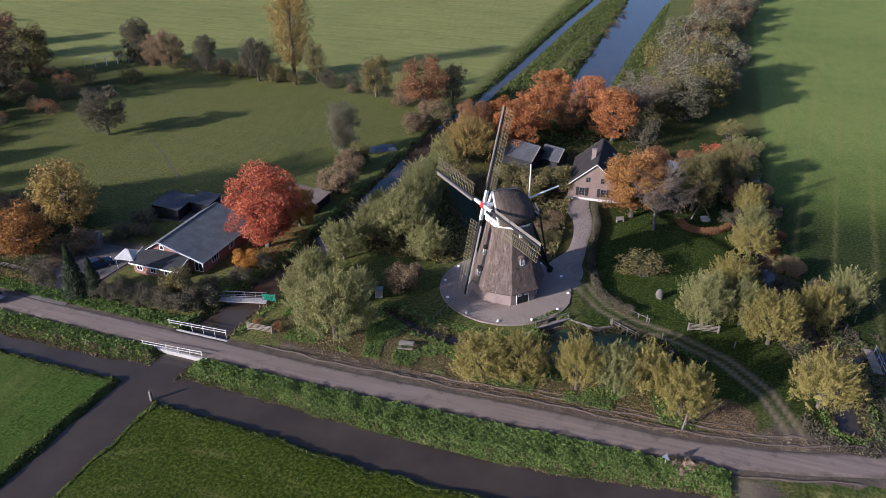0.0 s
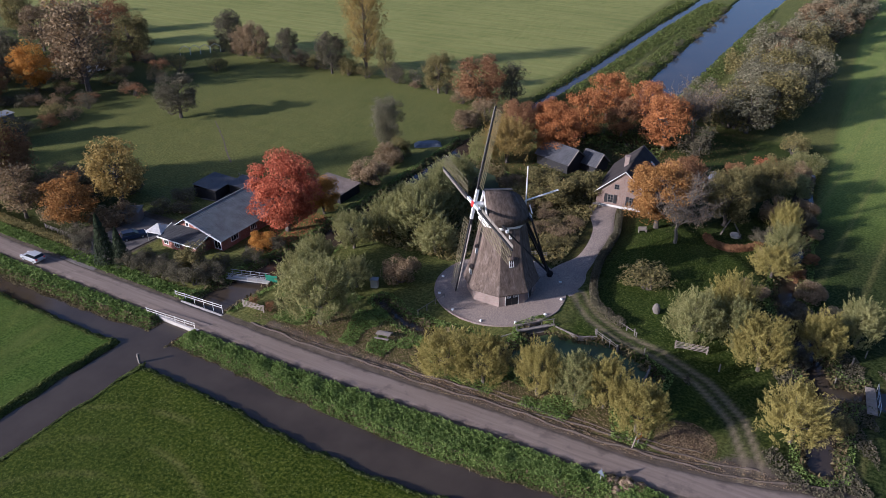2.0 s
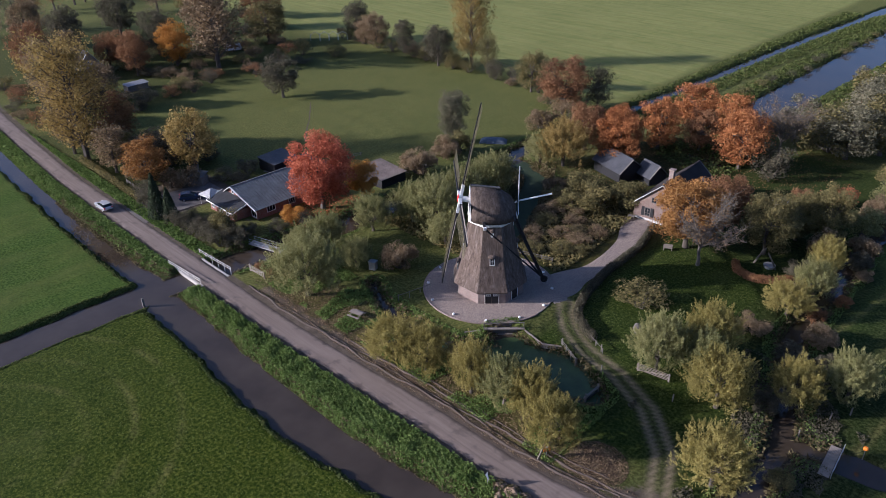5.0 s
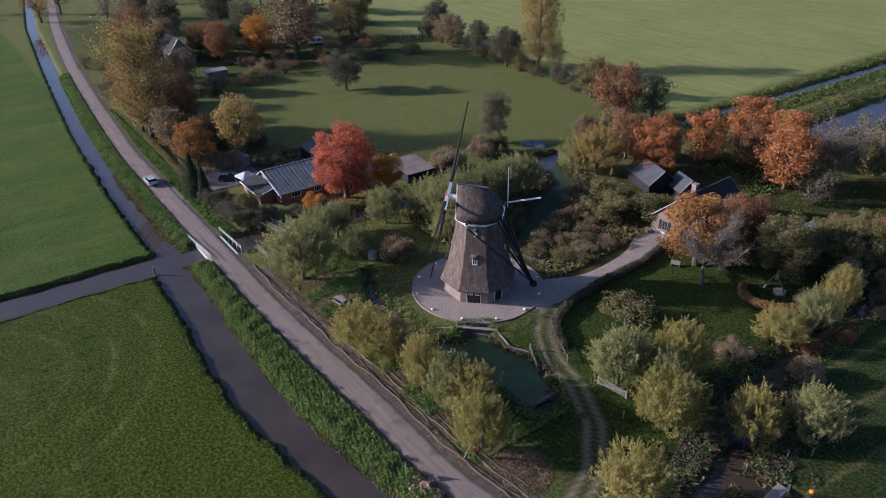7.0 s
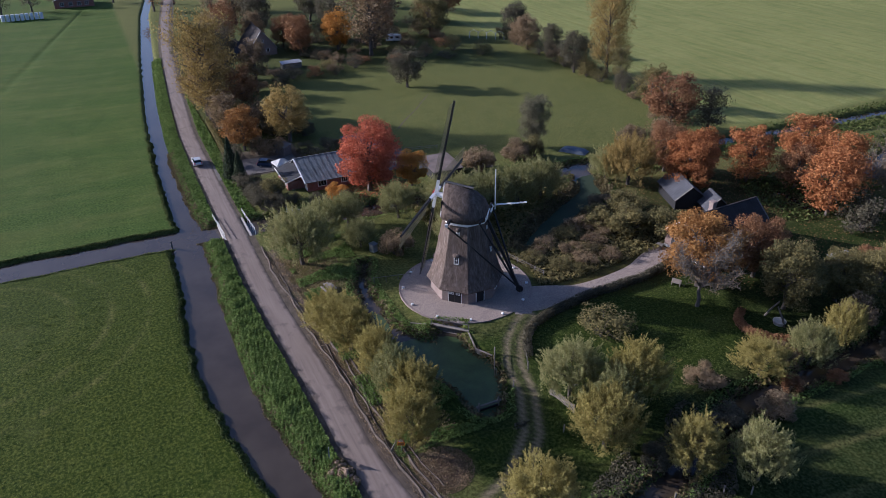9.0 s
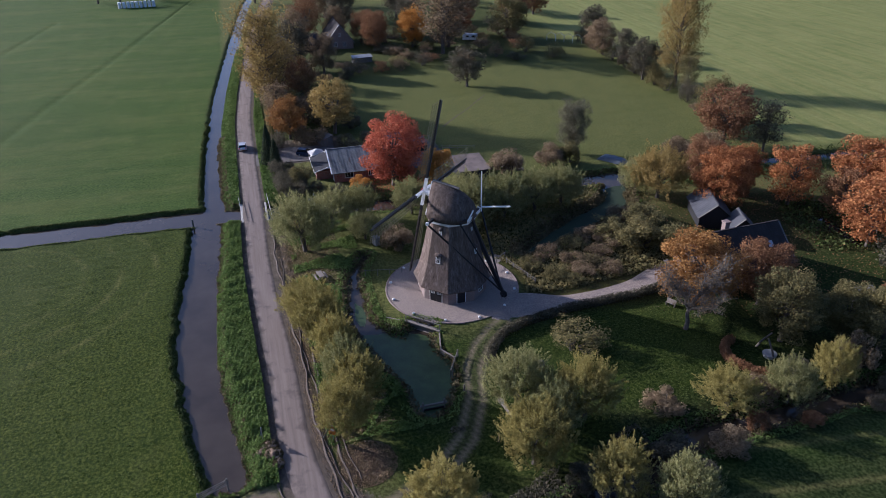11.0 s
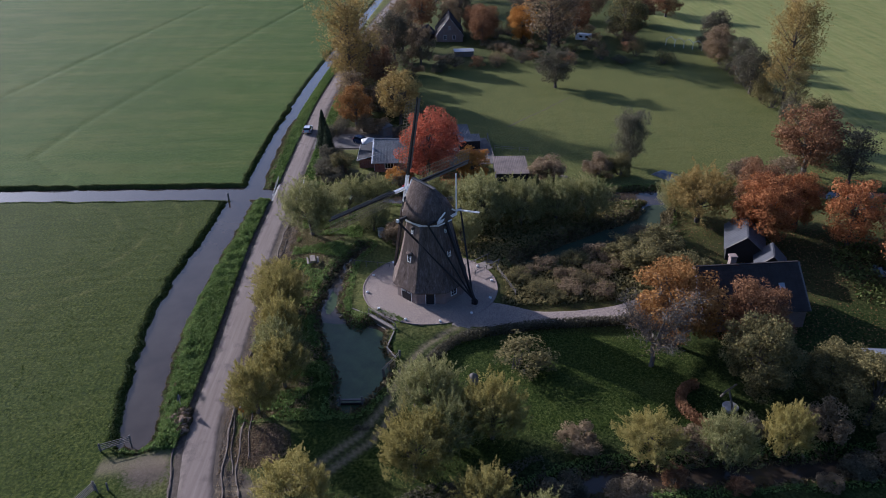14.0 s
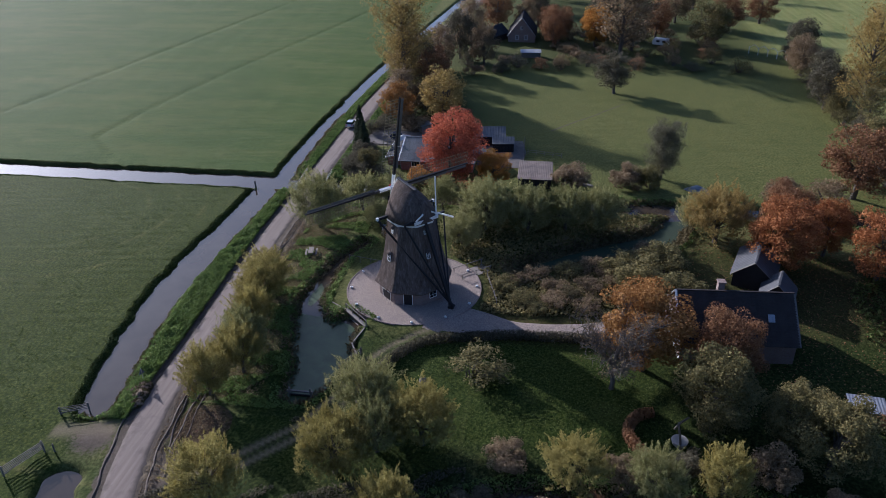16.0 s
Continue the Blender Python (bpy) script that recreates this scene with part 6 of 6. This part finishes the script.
# bridge behind the mill over the backwater
dk = thing("plank_bridge", -24.6, 96.2, 0.05, 40, "weathered plank bridge with handrails behind the mill", "bridge")
for k in range(12):
    part("plank", block(-1.2, -2.6 + k * 0.44, 0.12, 1.2, -2.2 + k * 0.44, 0.2), "wood", dk)
for x in (-1.2, 1.2):
    for yy in (-2.5, -0.1, 2.5):
        part("post", beams(((x, yy, -0.6), (x, yy, 1.15), 0.1)), "old_wood", dk)
    part("handrail", beams(((x, -2.7, 1.12), (x, 2.8, 1.12), 0.08)), "old_wood", dk)
rail_fence("bank_fence", (-23.6, 98.6), (-16.6, 100.6), 5, 0.9, 2, "old_wood", "low wooden fence between yard and backwater", 0.09)
rail_fence("yard_fence", (-26.2, 76.6), (-25.0, 82.0), 4, 0.8, 1, "old_wood", "low post fence on the mill mound", 0.09)

# small white markers for the tail pole round the yard
for n in range(12):
    a = radians(8 + n * 30)
    x, y = MILL[0] + 9.2 * math.cos(a), MILL[1] + 9.2 * math.sin(a)
    ob = thing("anchor_block", x, y, MILL_Z + 0.02, n * 30.0, "small white concrete anchor block on the paving", "anchor block", "anchor blocks round the mill")
    bm = block(-0.2, -0.16, 0, 0.2, 0.16, 0.26, bevel=0.06)
    part("stone", bm, "white", ob)
    part("ring", beams(((-0.06, 0, 0.25), (0.06, 0, 0.34), 0.04)), "steel", ob)
# kerb round the yard
kb = thing("yard_kerb", MILL[0], MILL[1], 0, 0, "low brick kerb round the mill yard", "kerb")
kerb_mesh = None
for n in range(96):
    a = math.tau * n / 96
    if -0.1 < (a if a < math.pi else a - math.tau) < 0.72:
        continue                                       # open towards the drive
    if kerb_mesh is None:
        k = part("kerb_stone", block(-0.3, -0.09, -0.2, 0.3, 0.09, MILL_Z + 0.09, bevel=0.02), "brick_pale", kb)
        kerb_mesh = k.data
    else:
        k = new("kerb_stone", kerb_mesh)
        k.parent = kb
    k.matrix_local = pose((PAVED_R + 0.08) * math.cos(a), (PAVED_R + 0.08) * math.sin(a), 0, 0, 0, math.degrees(a) + 90)

# picnic table, meter box, garden stone
pt = thing("picnic_table", -27.6, 69.9, float(height_at(-27.6, 69.9)), 12, "grey weathered picnic table on the verge", "table")
for k in range(4):
    part("board", block(-1.0, -0.42 + k * 0.21, 0.72, 1.0, -0.23 + k * 0.21, 0.77), "wood", pt)
for yy in (-0.8, 0.8):
    part("bench_board", block(-1.0, yy - 0.14, 0.42, 1.0, yy + 0.14, 0.47), "wood", pt)
for x in (-0.7, 0.7):
    for s in (-1, 1):
        part("leg", beams(((x, s * 0.2, 0.72), (x, s * 0.75, -0.05), 0.08, 0.1)), "old_wood", pt)
    part("bearer", block(x - 0.04, -0.9, 0.34, x + 0.04, 0.9, 0.42), "old_wood", pt)
mb = thing("meter_box", -36.0, 80.2, float(height_at(-36, 80.2)), 20, "small grey utility cabinet with a pitched lid", "cabinet")
part("body", block(-0.55, -0.45, -0.1, 0.55, 0.45, 1.35, bevel=0.03), "concrete", mb)
part("lid", prism([(-0.62, -0.52), (0.62, -0.52), (0.62, 0.52), (-0.62, 0.52)], 1.35, 1.45), "zinc", mb)
part("door", block(-0.42, -0.49, 0.1, 0.42, -0.45, 1.2), "zinc", mb)
gs = thing("garden_post", 3.0, 93.4, 0, 30, "weathered brown garden post on the lawn", "stone")
bm = bmesh.new()
bmesh.ops.create_icosphere(bm, subdivisions=2, radius=0.55)
for v in bm.verts:
    v.co *= 1 + 0.25 * noise.noise(v.co * 2.1)
    v.co.z = v.co.z * 1.7 + 0.7
part("stone", bm, "old_wood", gs)

# road signs
sg = thing("warning_sign", 8.1, 66.8, 0.0, 62, "orange board and red triangle road sign on a pole", "sign")
part("pole", beams(((0, 0, -0.4), (0, 0, 2.0), 0.07)), "steel", sg)
part("board", block(-0.42, -0.07, 0.85, 0.42, -0.04, 1.25), "orange_paint", sg, "orange rectangular board")
for r in range(2):
    part("text_bar", block(-0.32, -0.075, 0.93 + r * 0.15, 0.32, -0.072, 1.0 + r * 0.15), "black", sg)
tri = part("triangle", prism([(-0.4, 0), (0.4, 0), (0, 0.7)], 0, 0.03), "red", sg, "red-edged warning triangle")
tri.matrix_local = pose(0, -0.04, 1.32, 90)
tri = part("triangle_face", prism([(-0.25, 0.08), (0.25, 0.08), (0, 0.53)], 0, 0.034), "white", sg)
tri.matrix_local = pose(0, -0.042, 1.32, 90)
sb = thing("sign_back", 6.3, 59.3, 0.0, -20, "grey back of a triangular road sign on the verge", "sign")
part("pole", beams(((0, 0, -0.4), (0, 0, 2.1), 0.07)), "steel", sb)
p = part("plate", prism([(-0.45, 0), (0.45, 0), (0, 0.8)], 0, 0.03), "blue_grey", sb)
p.matrix_local = pose(0, -0.03, 1.3, 90)
for n, (x, y, s) in enumerate(((7.3, 59.9, 0.9), (8.8, 60.2, 1.0), (10.2, 60.5, 0.75), (8.0, 59.3, 0.7))):
    ob = thing("dry_heap", x, y, 0, n * 70.0, "heap of dry brown plant cuttings beside the road", "heap", "cuttings heaps")
    bm = bmesh.new()
    bmesh.ops.create_icosphere(bm, subdivisions=3, radius=s)
    for v in bm.verts:
        v.co *= 1 + 0.35 * noise.noise(v.co * 2.4 + Vector((n * 5, 0, 0)))
        v.co.z = v.co.z * 0.6 + 0.15
    part("pile", bm, "reed", ob)
    g = np.random.RandomState(n)
    d = g.normal(0, 1, (500, 3))
    d /= np.linalg.norm(d, axis=1)[:, None]
    d[:, 2] = np.abs(d[:, 2])
    c = new("dry_straw", tris_mesh("dry_straw", leaf_tris(g, d * (s * 1.05, s * 1.05, s * 0.75), d, 0.16, 3.0), "leaf_sedge"))
    c.parent = ob

# plank crossing on the east ditch
eb = thing("plank_crossing", 30.3, 86.8, 0.1, 5, "small footbridge of grey planks with a steel rail", "bridge")
for k in range(12):
    part("plank", block(-0.55, -2.6 + k * 0.44, 0.1, 0.55, -2.2 + k * 0.44, 0.18), "wood", eb)
for yy in (-2.4, -0.8, 0.8, 2.4):
    part("post", beams(((0.7, yy, 0.0), (0.7, yy, 1.1), 0.06)), "steel", eb)
for zz in (0.6, 1.08):
    part("rail", beams(((0.7, -2.5, zz), (0.7, 2.5, zz), 0.05)), "steel", eb)
ob = thing("life_buoy_post", 32.6, 90.0, 0.0, 0, "orange float on a post beside the ditch", "post")
part("shaft", beams(((0, 0, -0.3), (0, 0, 1.2), 0.08)), "old_wood", ob)
part("float", block(-0.25, -0.25, 1.1, 0.25, 0.25, 1.5, bevel=0.12), "orange_paint", ob)


# ---- vehicles ----
def car(x, y, turn, paint, label, z=0.0):
    """A hatchback, nose along +x."""
    ob = thing("car", x, y, z, turn, label, "car")
    L0, W0 = 4.2, 1.76
    side = [(-2.05, 0.42), (-2.1, 0.75), (-2.0, 1.0), (-1.2, 1.02), (0.75, 0.98), (1.75, 0.86), (2.08, 0.68), (2.1, 0.40), (1.6, 0.28), (-1.6, 0.28)]
    rings = []
    for s, k in ((-1, 0.94), (-0.96, 1.0), (0.96, 1.0), (1, 0.94)):
        rings.append([Vector((px * (0.985 if abs(s) == 1 else 1), s * W0 / 2, 0.62 + (pz - 0.62) * k)) for px, pz in side])
    part("body", loft(rings), paint, ob)
    cab = [(-2.0, 1.0), (-1.75, 1.38), (-1.3, 1.47), (0.05, 1.45), (0.85, 0.98)]
    rings = [[Vector((px * (0.97 if s in (-1, 1) else 1), s * (W0 / 2 - 0.05 - 0.16 * (pz - 0.98) / 0.5), pz)) for px, pz in cab] for s in (-1, 1)]
    part("cabin", loft(rings), "glass", ob, "dark tinted windows")
    part("roof", prism([(-1.75, -0.66), (0.05, -0.66), (0.05, 0.66), (-1.75, 0.66)], 1.44, 1.5), paint, ob)
    for wx in (-1.3, 1.32):
        for s in (-1, 1):
            bm = bmesh.new()
            bmesh.ops.create_cone(bm, cap_ends=True, segments=18, radius1=0.32, radius2=0.32, depth=0.2, matrix=Matrix.Translation((wx, s * 0.8, 0.32)) @ Matrix.Rotation(math.pi / 2, 4, "X"))
            w = part("wheel", bm, "rubber", ob)
            bm = bmesh.new()
            bmesh.ops.create_cone(bm, cap_ends=True, segments=12, radius1=0.2, radius2=0.18, depth=0.215, matrix=Matrix.Translation((wx, s * 0.805, 0.32)) @ Matrix.Rotation(math.pi / 2, 4, "X"))
            part("rim", bm, "steel", w)
    for s in (-1, 1):
        part("headlight", block(1.92, s * 0.62 - 0.18, 0.66, 2.09, s * 0.62 + 0.18, 0.8, bevel=0.03), "canvas", ob)
        part("tail_light", block(-2.11, s * 0.68 - 0.14, 0.72, -1.98, s * 0.68 + 0.14, 0.98, bevel=0.02), "red", ob)
    return ob


car(-89.0, 60.4, 180, "car_silver", "silver hatchback driving along the road", 0.14)
car(-81.0, 73.6, 60, "car_blue", "dark blue hatchback parked in the yard", float(height_at(-81, 73.6)))

# ---- round the bungalow ----
# both yards get their shadow from the dark paving colour
tagged(part("yard_paving", prism([(-86, 63.0), (-77.6, 62.8), (-78.2, 66), (-77.8, 72), (-77.2, 80), (-86, 80), (-87, 70)], -0.2, 0.11), "yard"), "worn paving of the house yard, tree shade in its dark colour", "pavement", kind="structure")
tagged(part("back_yard", prism([(-82.5, 90.5), (-77, 91.2), (-66.8, 92.6), (-67.4, 101.4), (-76.2, 102), (-83, 101)], -0.2, 0.10), "yard"), "worn grey concrete of the back yard, shade in its dark colour", "pavement", kind="structure")
rail_fence("pen_fence", (-83.0, 101.4), (-66.6, 101.9), 10, 1.1, 3, "old_wood", "grey post and rail fence behind the yard", 0.1)
rail_fence("pen_fence", (-75.6, 102.4), (-74.0, 109.4), 5, 1.0, 2, "wood", "pale wooden fence rail at the meadow edge", 0.1)
tn = thing("party_tent", -76.4, 75.4, 0.1, 10, "white canvas party tent beside the bungalow", "tent")
for x in (-1.4, 1.4):
    for yy in (-1.4, 1.4):
        part("leg", beams(((x, yy, 0), (x, yy, 2.1), 0.05)), "steel", tn)
bm = bmesh.new()
top = bm.verts.new((0, 0, 2.95))
low = [bm.verts.new((sx * 1.55, sy * 1.55, 2.1)) for sx, sy in ((-1, -1), (1, -1), (1, 1), (-1, 1))]
drop = [bm.verts.new((v.co.x, v.co.y, 1.85)) for v in low]
for i in range(4):
    bm.faces.new((low[i], low[(i + 1) % 4], top))
    bm.faces.new((drop[i], drop[(i + 1) % 4], low[(i + 1) % 4], low[i]))
bmesh.ops.solidify(bm, geom=bm.faces[:], thickness=0.02)
part("canopy", bm, "canvas", tn)


def shed(name, x, y, turn, w, d, h, rise, wall, roof, label, group="", open_front=False):
    """A shed with plank walls and a corrugated lean roof."""
    ob = thing(name, x, y, 0, turn, label, "shed", group)
    n = int(w / 0.3)
    if not open_front:
        bm = bmesh.new()
        for k in range(n):
            box(bm, -w / 2 + k * w / n, -d / 2, -0.2, -w / 2 + (k + 1) * w / n - 0.02, -d / 2 + 0.05, h)
        part("front_wall", bm, wall, ob)
    part("back_wall", block(-w / 2, d / 2 - 0.06, -0.2, w / 2, d / 2, h + rise), wall, ob)
    for s in (-1, 1):
        part("side_wall", block(s * (w / 2 - 0.03) - 0.03, -d / 2 + 0.06, -0.2, s * (w / 2 - 0.03) + 0.03, d / 2 - 0.07, h), wall, ob)
    bm = bmesh.new()
    c = int(w / 0.16)
    rows = []
    for yy, zz in ((-d / 2 - 0.3, h), (d / 2 + 0.2, h + rise)):
        for dz in (0.05, 0.0):
            rows.append([bm.verts.new((-w / 2 - 0.2 + (w + 0.4) * k / c, yy, zz + 0.03 + dz + 0.035 * (k % 2))) for k in range(c + 1)])
    for a, b in ((0, 2), (1, 3), (0, 1), (2, 3)):
        for k in range(c):
            bm.faces.new((rows[a][k], rows[a][k + 1], rows[b][k + 1], rows[b][k]))
    bmesh.ops.recalc_face_normals(bm, faces=bm.faces[:])
    part("roof", bm, roof, ob)
    return ob


shed("shed", -82.0, 94.0, 95, 6.0, 5.0, 2.1, 0.5, "black", "barn_sheet", "dark shed with blue-grey roof sheets", "yard sheds")
shed("shed", -77.6, 97.0, 95, 4.4, 3.4, 1.9, 0.3, "black", "barn_sheet", "low dark shed behind the bungalow", "yard sheds")
shed("shed", -86.4, 78.4, 30, 2.6, 2.2, 2.0, 0.3, "old_wood", "old_wood", "small wooden garden shed", "yard sheds")
shed("goat_shed", -61.6, 104.4, 90, 6.2, 7.4, 1.8, 0.6, "black", "rusty_sheet", "long low shed with a rusty corrugated roof", "yard sheds")
for k, (x, y, tr) in enumerate(((-62.4, 113.0, 80), (-60.0, 114.2, 60))):
    ob = thing("pallet_stack", x, y, 0, tr, "pale stack of boards lying in the grass", "boards", "board stacks")
    for j in range(5):
        part("board", block(-1.3 + 0.1 * j, -0.5, j * 0.09, 1.3, 0.5 - 0.06 * j, j * 0.09 + 0.07), "wood", ob)
tp = thing("tarpaulin_heap", -59.0, 135.2, 0.0, 35, "low heap under a pale blue tarpaulin", "heap")
bm = bmesh.new()
bmesh.ops.create_grid(bm, x_segments=14, y_segments=8, size=1)
for v in bm.verts:
    r = max(abs(v.co.x), abs(v.co.y))
    v.co = Vector((v.co.x * 3.0, v.co.y * 1.5, max(0.0, 1.0 - r ** 4) * 0.85 + 0.12 * noise.noise(v.co * 3.0)))
bmesh.ops.solidify(bm, geom=bm.faces[:], thickness=0.04)
part("tarpaulin", bm, "blue_grey", tp)
rail_fence("yard_fence", (-97.5, 68.6), (-87.6, 68.2), 7, 1.0, 3, "old_wood", "dark wooden yard fence along the road", 0.1)

# ---- back garden of the farm ----
hu = shed("chicken_hutch", 1.2, 143.6, 85, 3.6, 2.2, 1.3, 0.3, "old_wood", "zinc", "low hutch with a grey felt roof", "garden sheds")
rail_fence("garden_fence", (2.6, 141.2), (4.2, 147.0), 5, 1.2, 2, "old_wood", "thin wire and post garden fence", 0.07)
for n, (x, y) in enumerate(((6.2, 122.2), (9.6, 122.4))):
    ob = thing("crooked_willow", x, y, 0, 40 + n * 150.0, "crooked bare pale stem inside the round hedge", "willow", "crooked stems")
    ob2 = new("stem", limb_mesh("stem", [([(0, 0, -0.2), (0.5, 0, 1.0), (1.5, 0.1, 2.6)], [0.16, 0.14, 0.1])], "pale_bark"))
    ob2.parent = ob
rp = thing("garden_ring", 8.6, 122.4, 0.02, 0, "pale stone basin on dark soil inside the hedge", "basin")
bm = bmesh.new()
bmesh.ops.create_cone(bm, cap_ends=True, segments=20, radius1=0.75, radius2=0.9, depth=0.5, matrix=Matrix.Translation((0, 0, 0.25)))
part("bowl", bm, "concrete", rp)
ob = thing("garden_bench", -5.6, 116.8, 0.0, 30, "pale wooden garden seat beneath the oak", "bench")
part("seat", block(-0.7, -0.2, 0.4, 0.7, 0.25, 0.46), "wood", ob)
part("back", block(-0.7, 0.22, 0.46, 0.7, 0.28, 0.95), "wood", ob)
for x in (-0.62, 0.62):
    part("leg", block(x - 0.04, -0.18, -0.1, x + 0.04, 0.22, 0.4), "wood", ob)
tb = thing("garden_table", -15.8, 122.4, 0.05, 10, "small dark garden table by the farm wall", "table")
part("tabletop", block(-0.6, -0.4, 0.7, 0.6, 0.4, 0.75), "old_wood", tb)
for sx, sy in itertools.product((-0.5, 0.5), (-0.3, 0.3)):
    part("leg", beams(((sx, sy, 0), (sx, sy, 0.7), 0.06)), "old_wood", tb)

# ---- far farmyard ----
ff = gable_house("far_farmhouse", -178.5, 95.6, 90, 9.0, 15, 2.4, 8.0, "brick_pale", "brown_tiles", "old farmhouse with a steep roof among trees", 0.3)
for x in (-1.5, 1.5):
    window(ff, 1.1, 1.4, pose(x, -0.03, 0.9), (2, 2))
window(ff, 0.9, 1.0, pose(0, -0.03, 4.2), (2, 2))
fs = gable_house("far_barn", -178.0, 83.8, 60, 6.0, 9, 2.2, 4.6, "black", "black_tiles", "dark wooden barn beside the far farmhouse", 0.3, boards="")
cv = thing("caravan", -177.0, 141.0, 0, 65, "white touring caravan under trees", "caravan")
prof = [(-2.6, 0.5), (2.4, 0.5), (2.7, 1.2), (2.3, 2.4), (-2.2, 2.5), (-2.7, 1.6)]
part("body", loft([[Vector((px, s, pz)) for px, pz in prof] for s in (-1.05, 1.05)]), "white", cv)
for x in (-1.4, 0.6):
    part("window", block(x, -1.08, 1.35, x + 1.1, -1.04, 1.95), "glass", cv)
for s in (-1, 1):
    bm = bmesh.new()
    bmesh.ops.create_cone(bm, cap_ends=True, segments=14, radius1=0.32, radius2=0.32, depth=0.2, matrix=Matrix.Translation((0, s * 0.95, 0.32)) @ Matrix.Rotation(math.pi / 2, 4, "X"))
    part("wheel", bm, "rubber", cv)
shed("meadow_shelter", -159.0, 99.5, 95, 6.0, 2.6, 1.6, 0.3, "old_wood", "zinc", "low grey field shelter at the meadow edge")
for k in range(4):
    t = k / 3
    ob = thing("hoop_frame", -168.2 + 6.4 * t, 167.8 + 6.8 * t, 0, 45, "bare pale green greenhouse hoop", "frame", "greenhouse hoops")
    part("hoop", beams(((-1.6, 0, 0), (-1.6, 0, 2.0), 0.12), ((-1.6, 0, 2.0), (0, 0, 3.0), 0.12), ((0, 0, 3.0), (1.6, 0, 2.0), 0.12), ((1.6, 0, 2.0), (1.6, 0, 0), 0.12)), "canvas", ob)
far_house = gable_house("distant_farm", -308.0, 42.0, 90, 16, 12, 3.2, 6.5, "brick", "brown_tiles", "distant brick farmhouse by the road", 0.3)
for x in (-5, -1.5, 2, 5):
    window(far_house, 1.6, 1.6, pose(x, -0.03, 0.8), (2, 2))
for k in range(18):
    bm = bmesh.new()
    bmesh.ops.create_cone(bm, cap_ends=True, segments=16, radius1=0.72, radius2=0.72, depth=1.3)
    bmesh.ops.bevel(bm, geom=bm.edges[:], offset=0.08, segments=1, affect="EDGES")
    ob = thing("silage_bale", -286.0, 15.0 + (k % 9) * 1.75, 0.65 + 1.32 * (k // 9), 0, "pale green wrapped silage bale in a stack", "bale", "silage bales")
    part("wrap", bm, "canvas", ob)
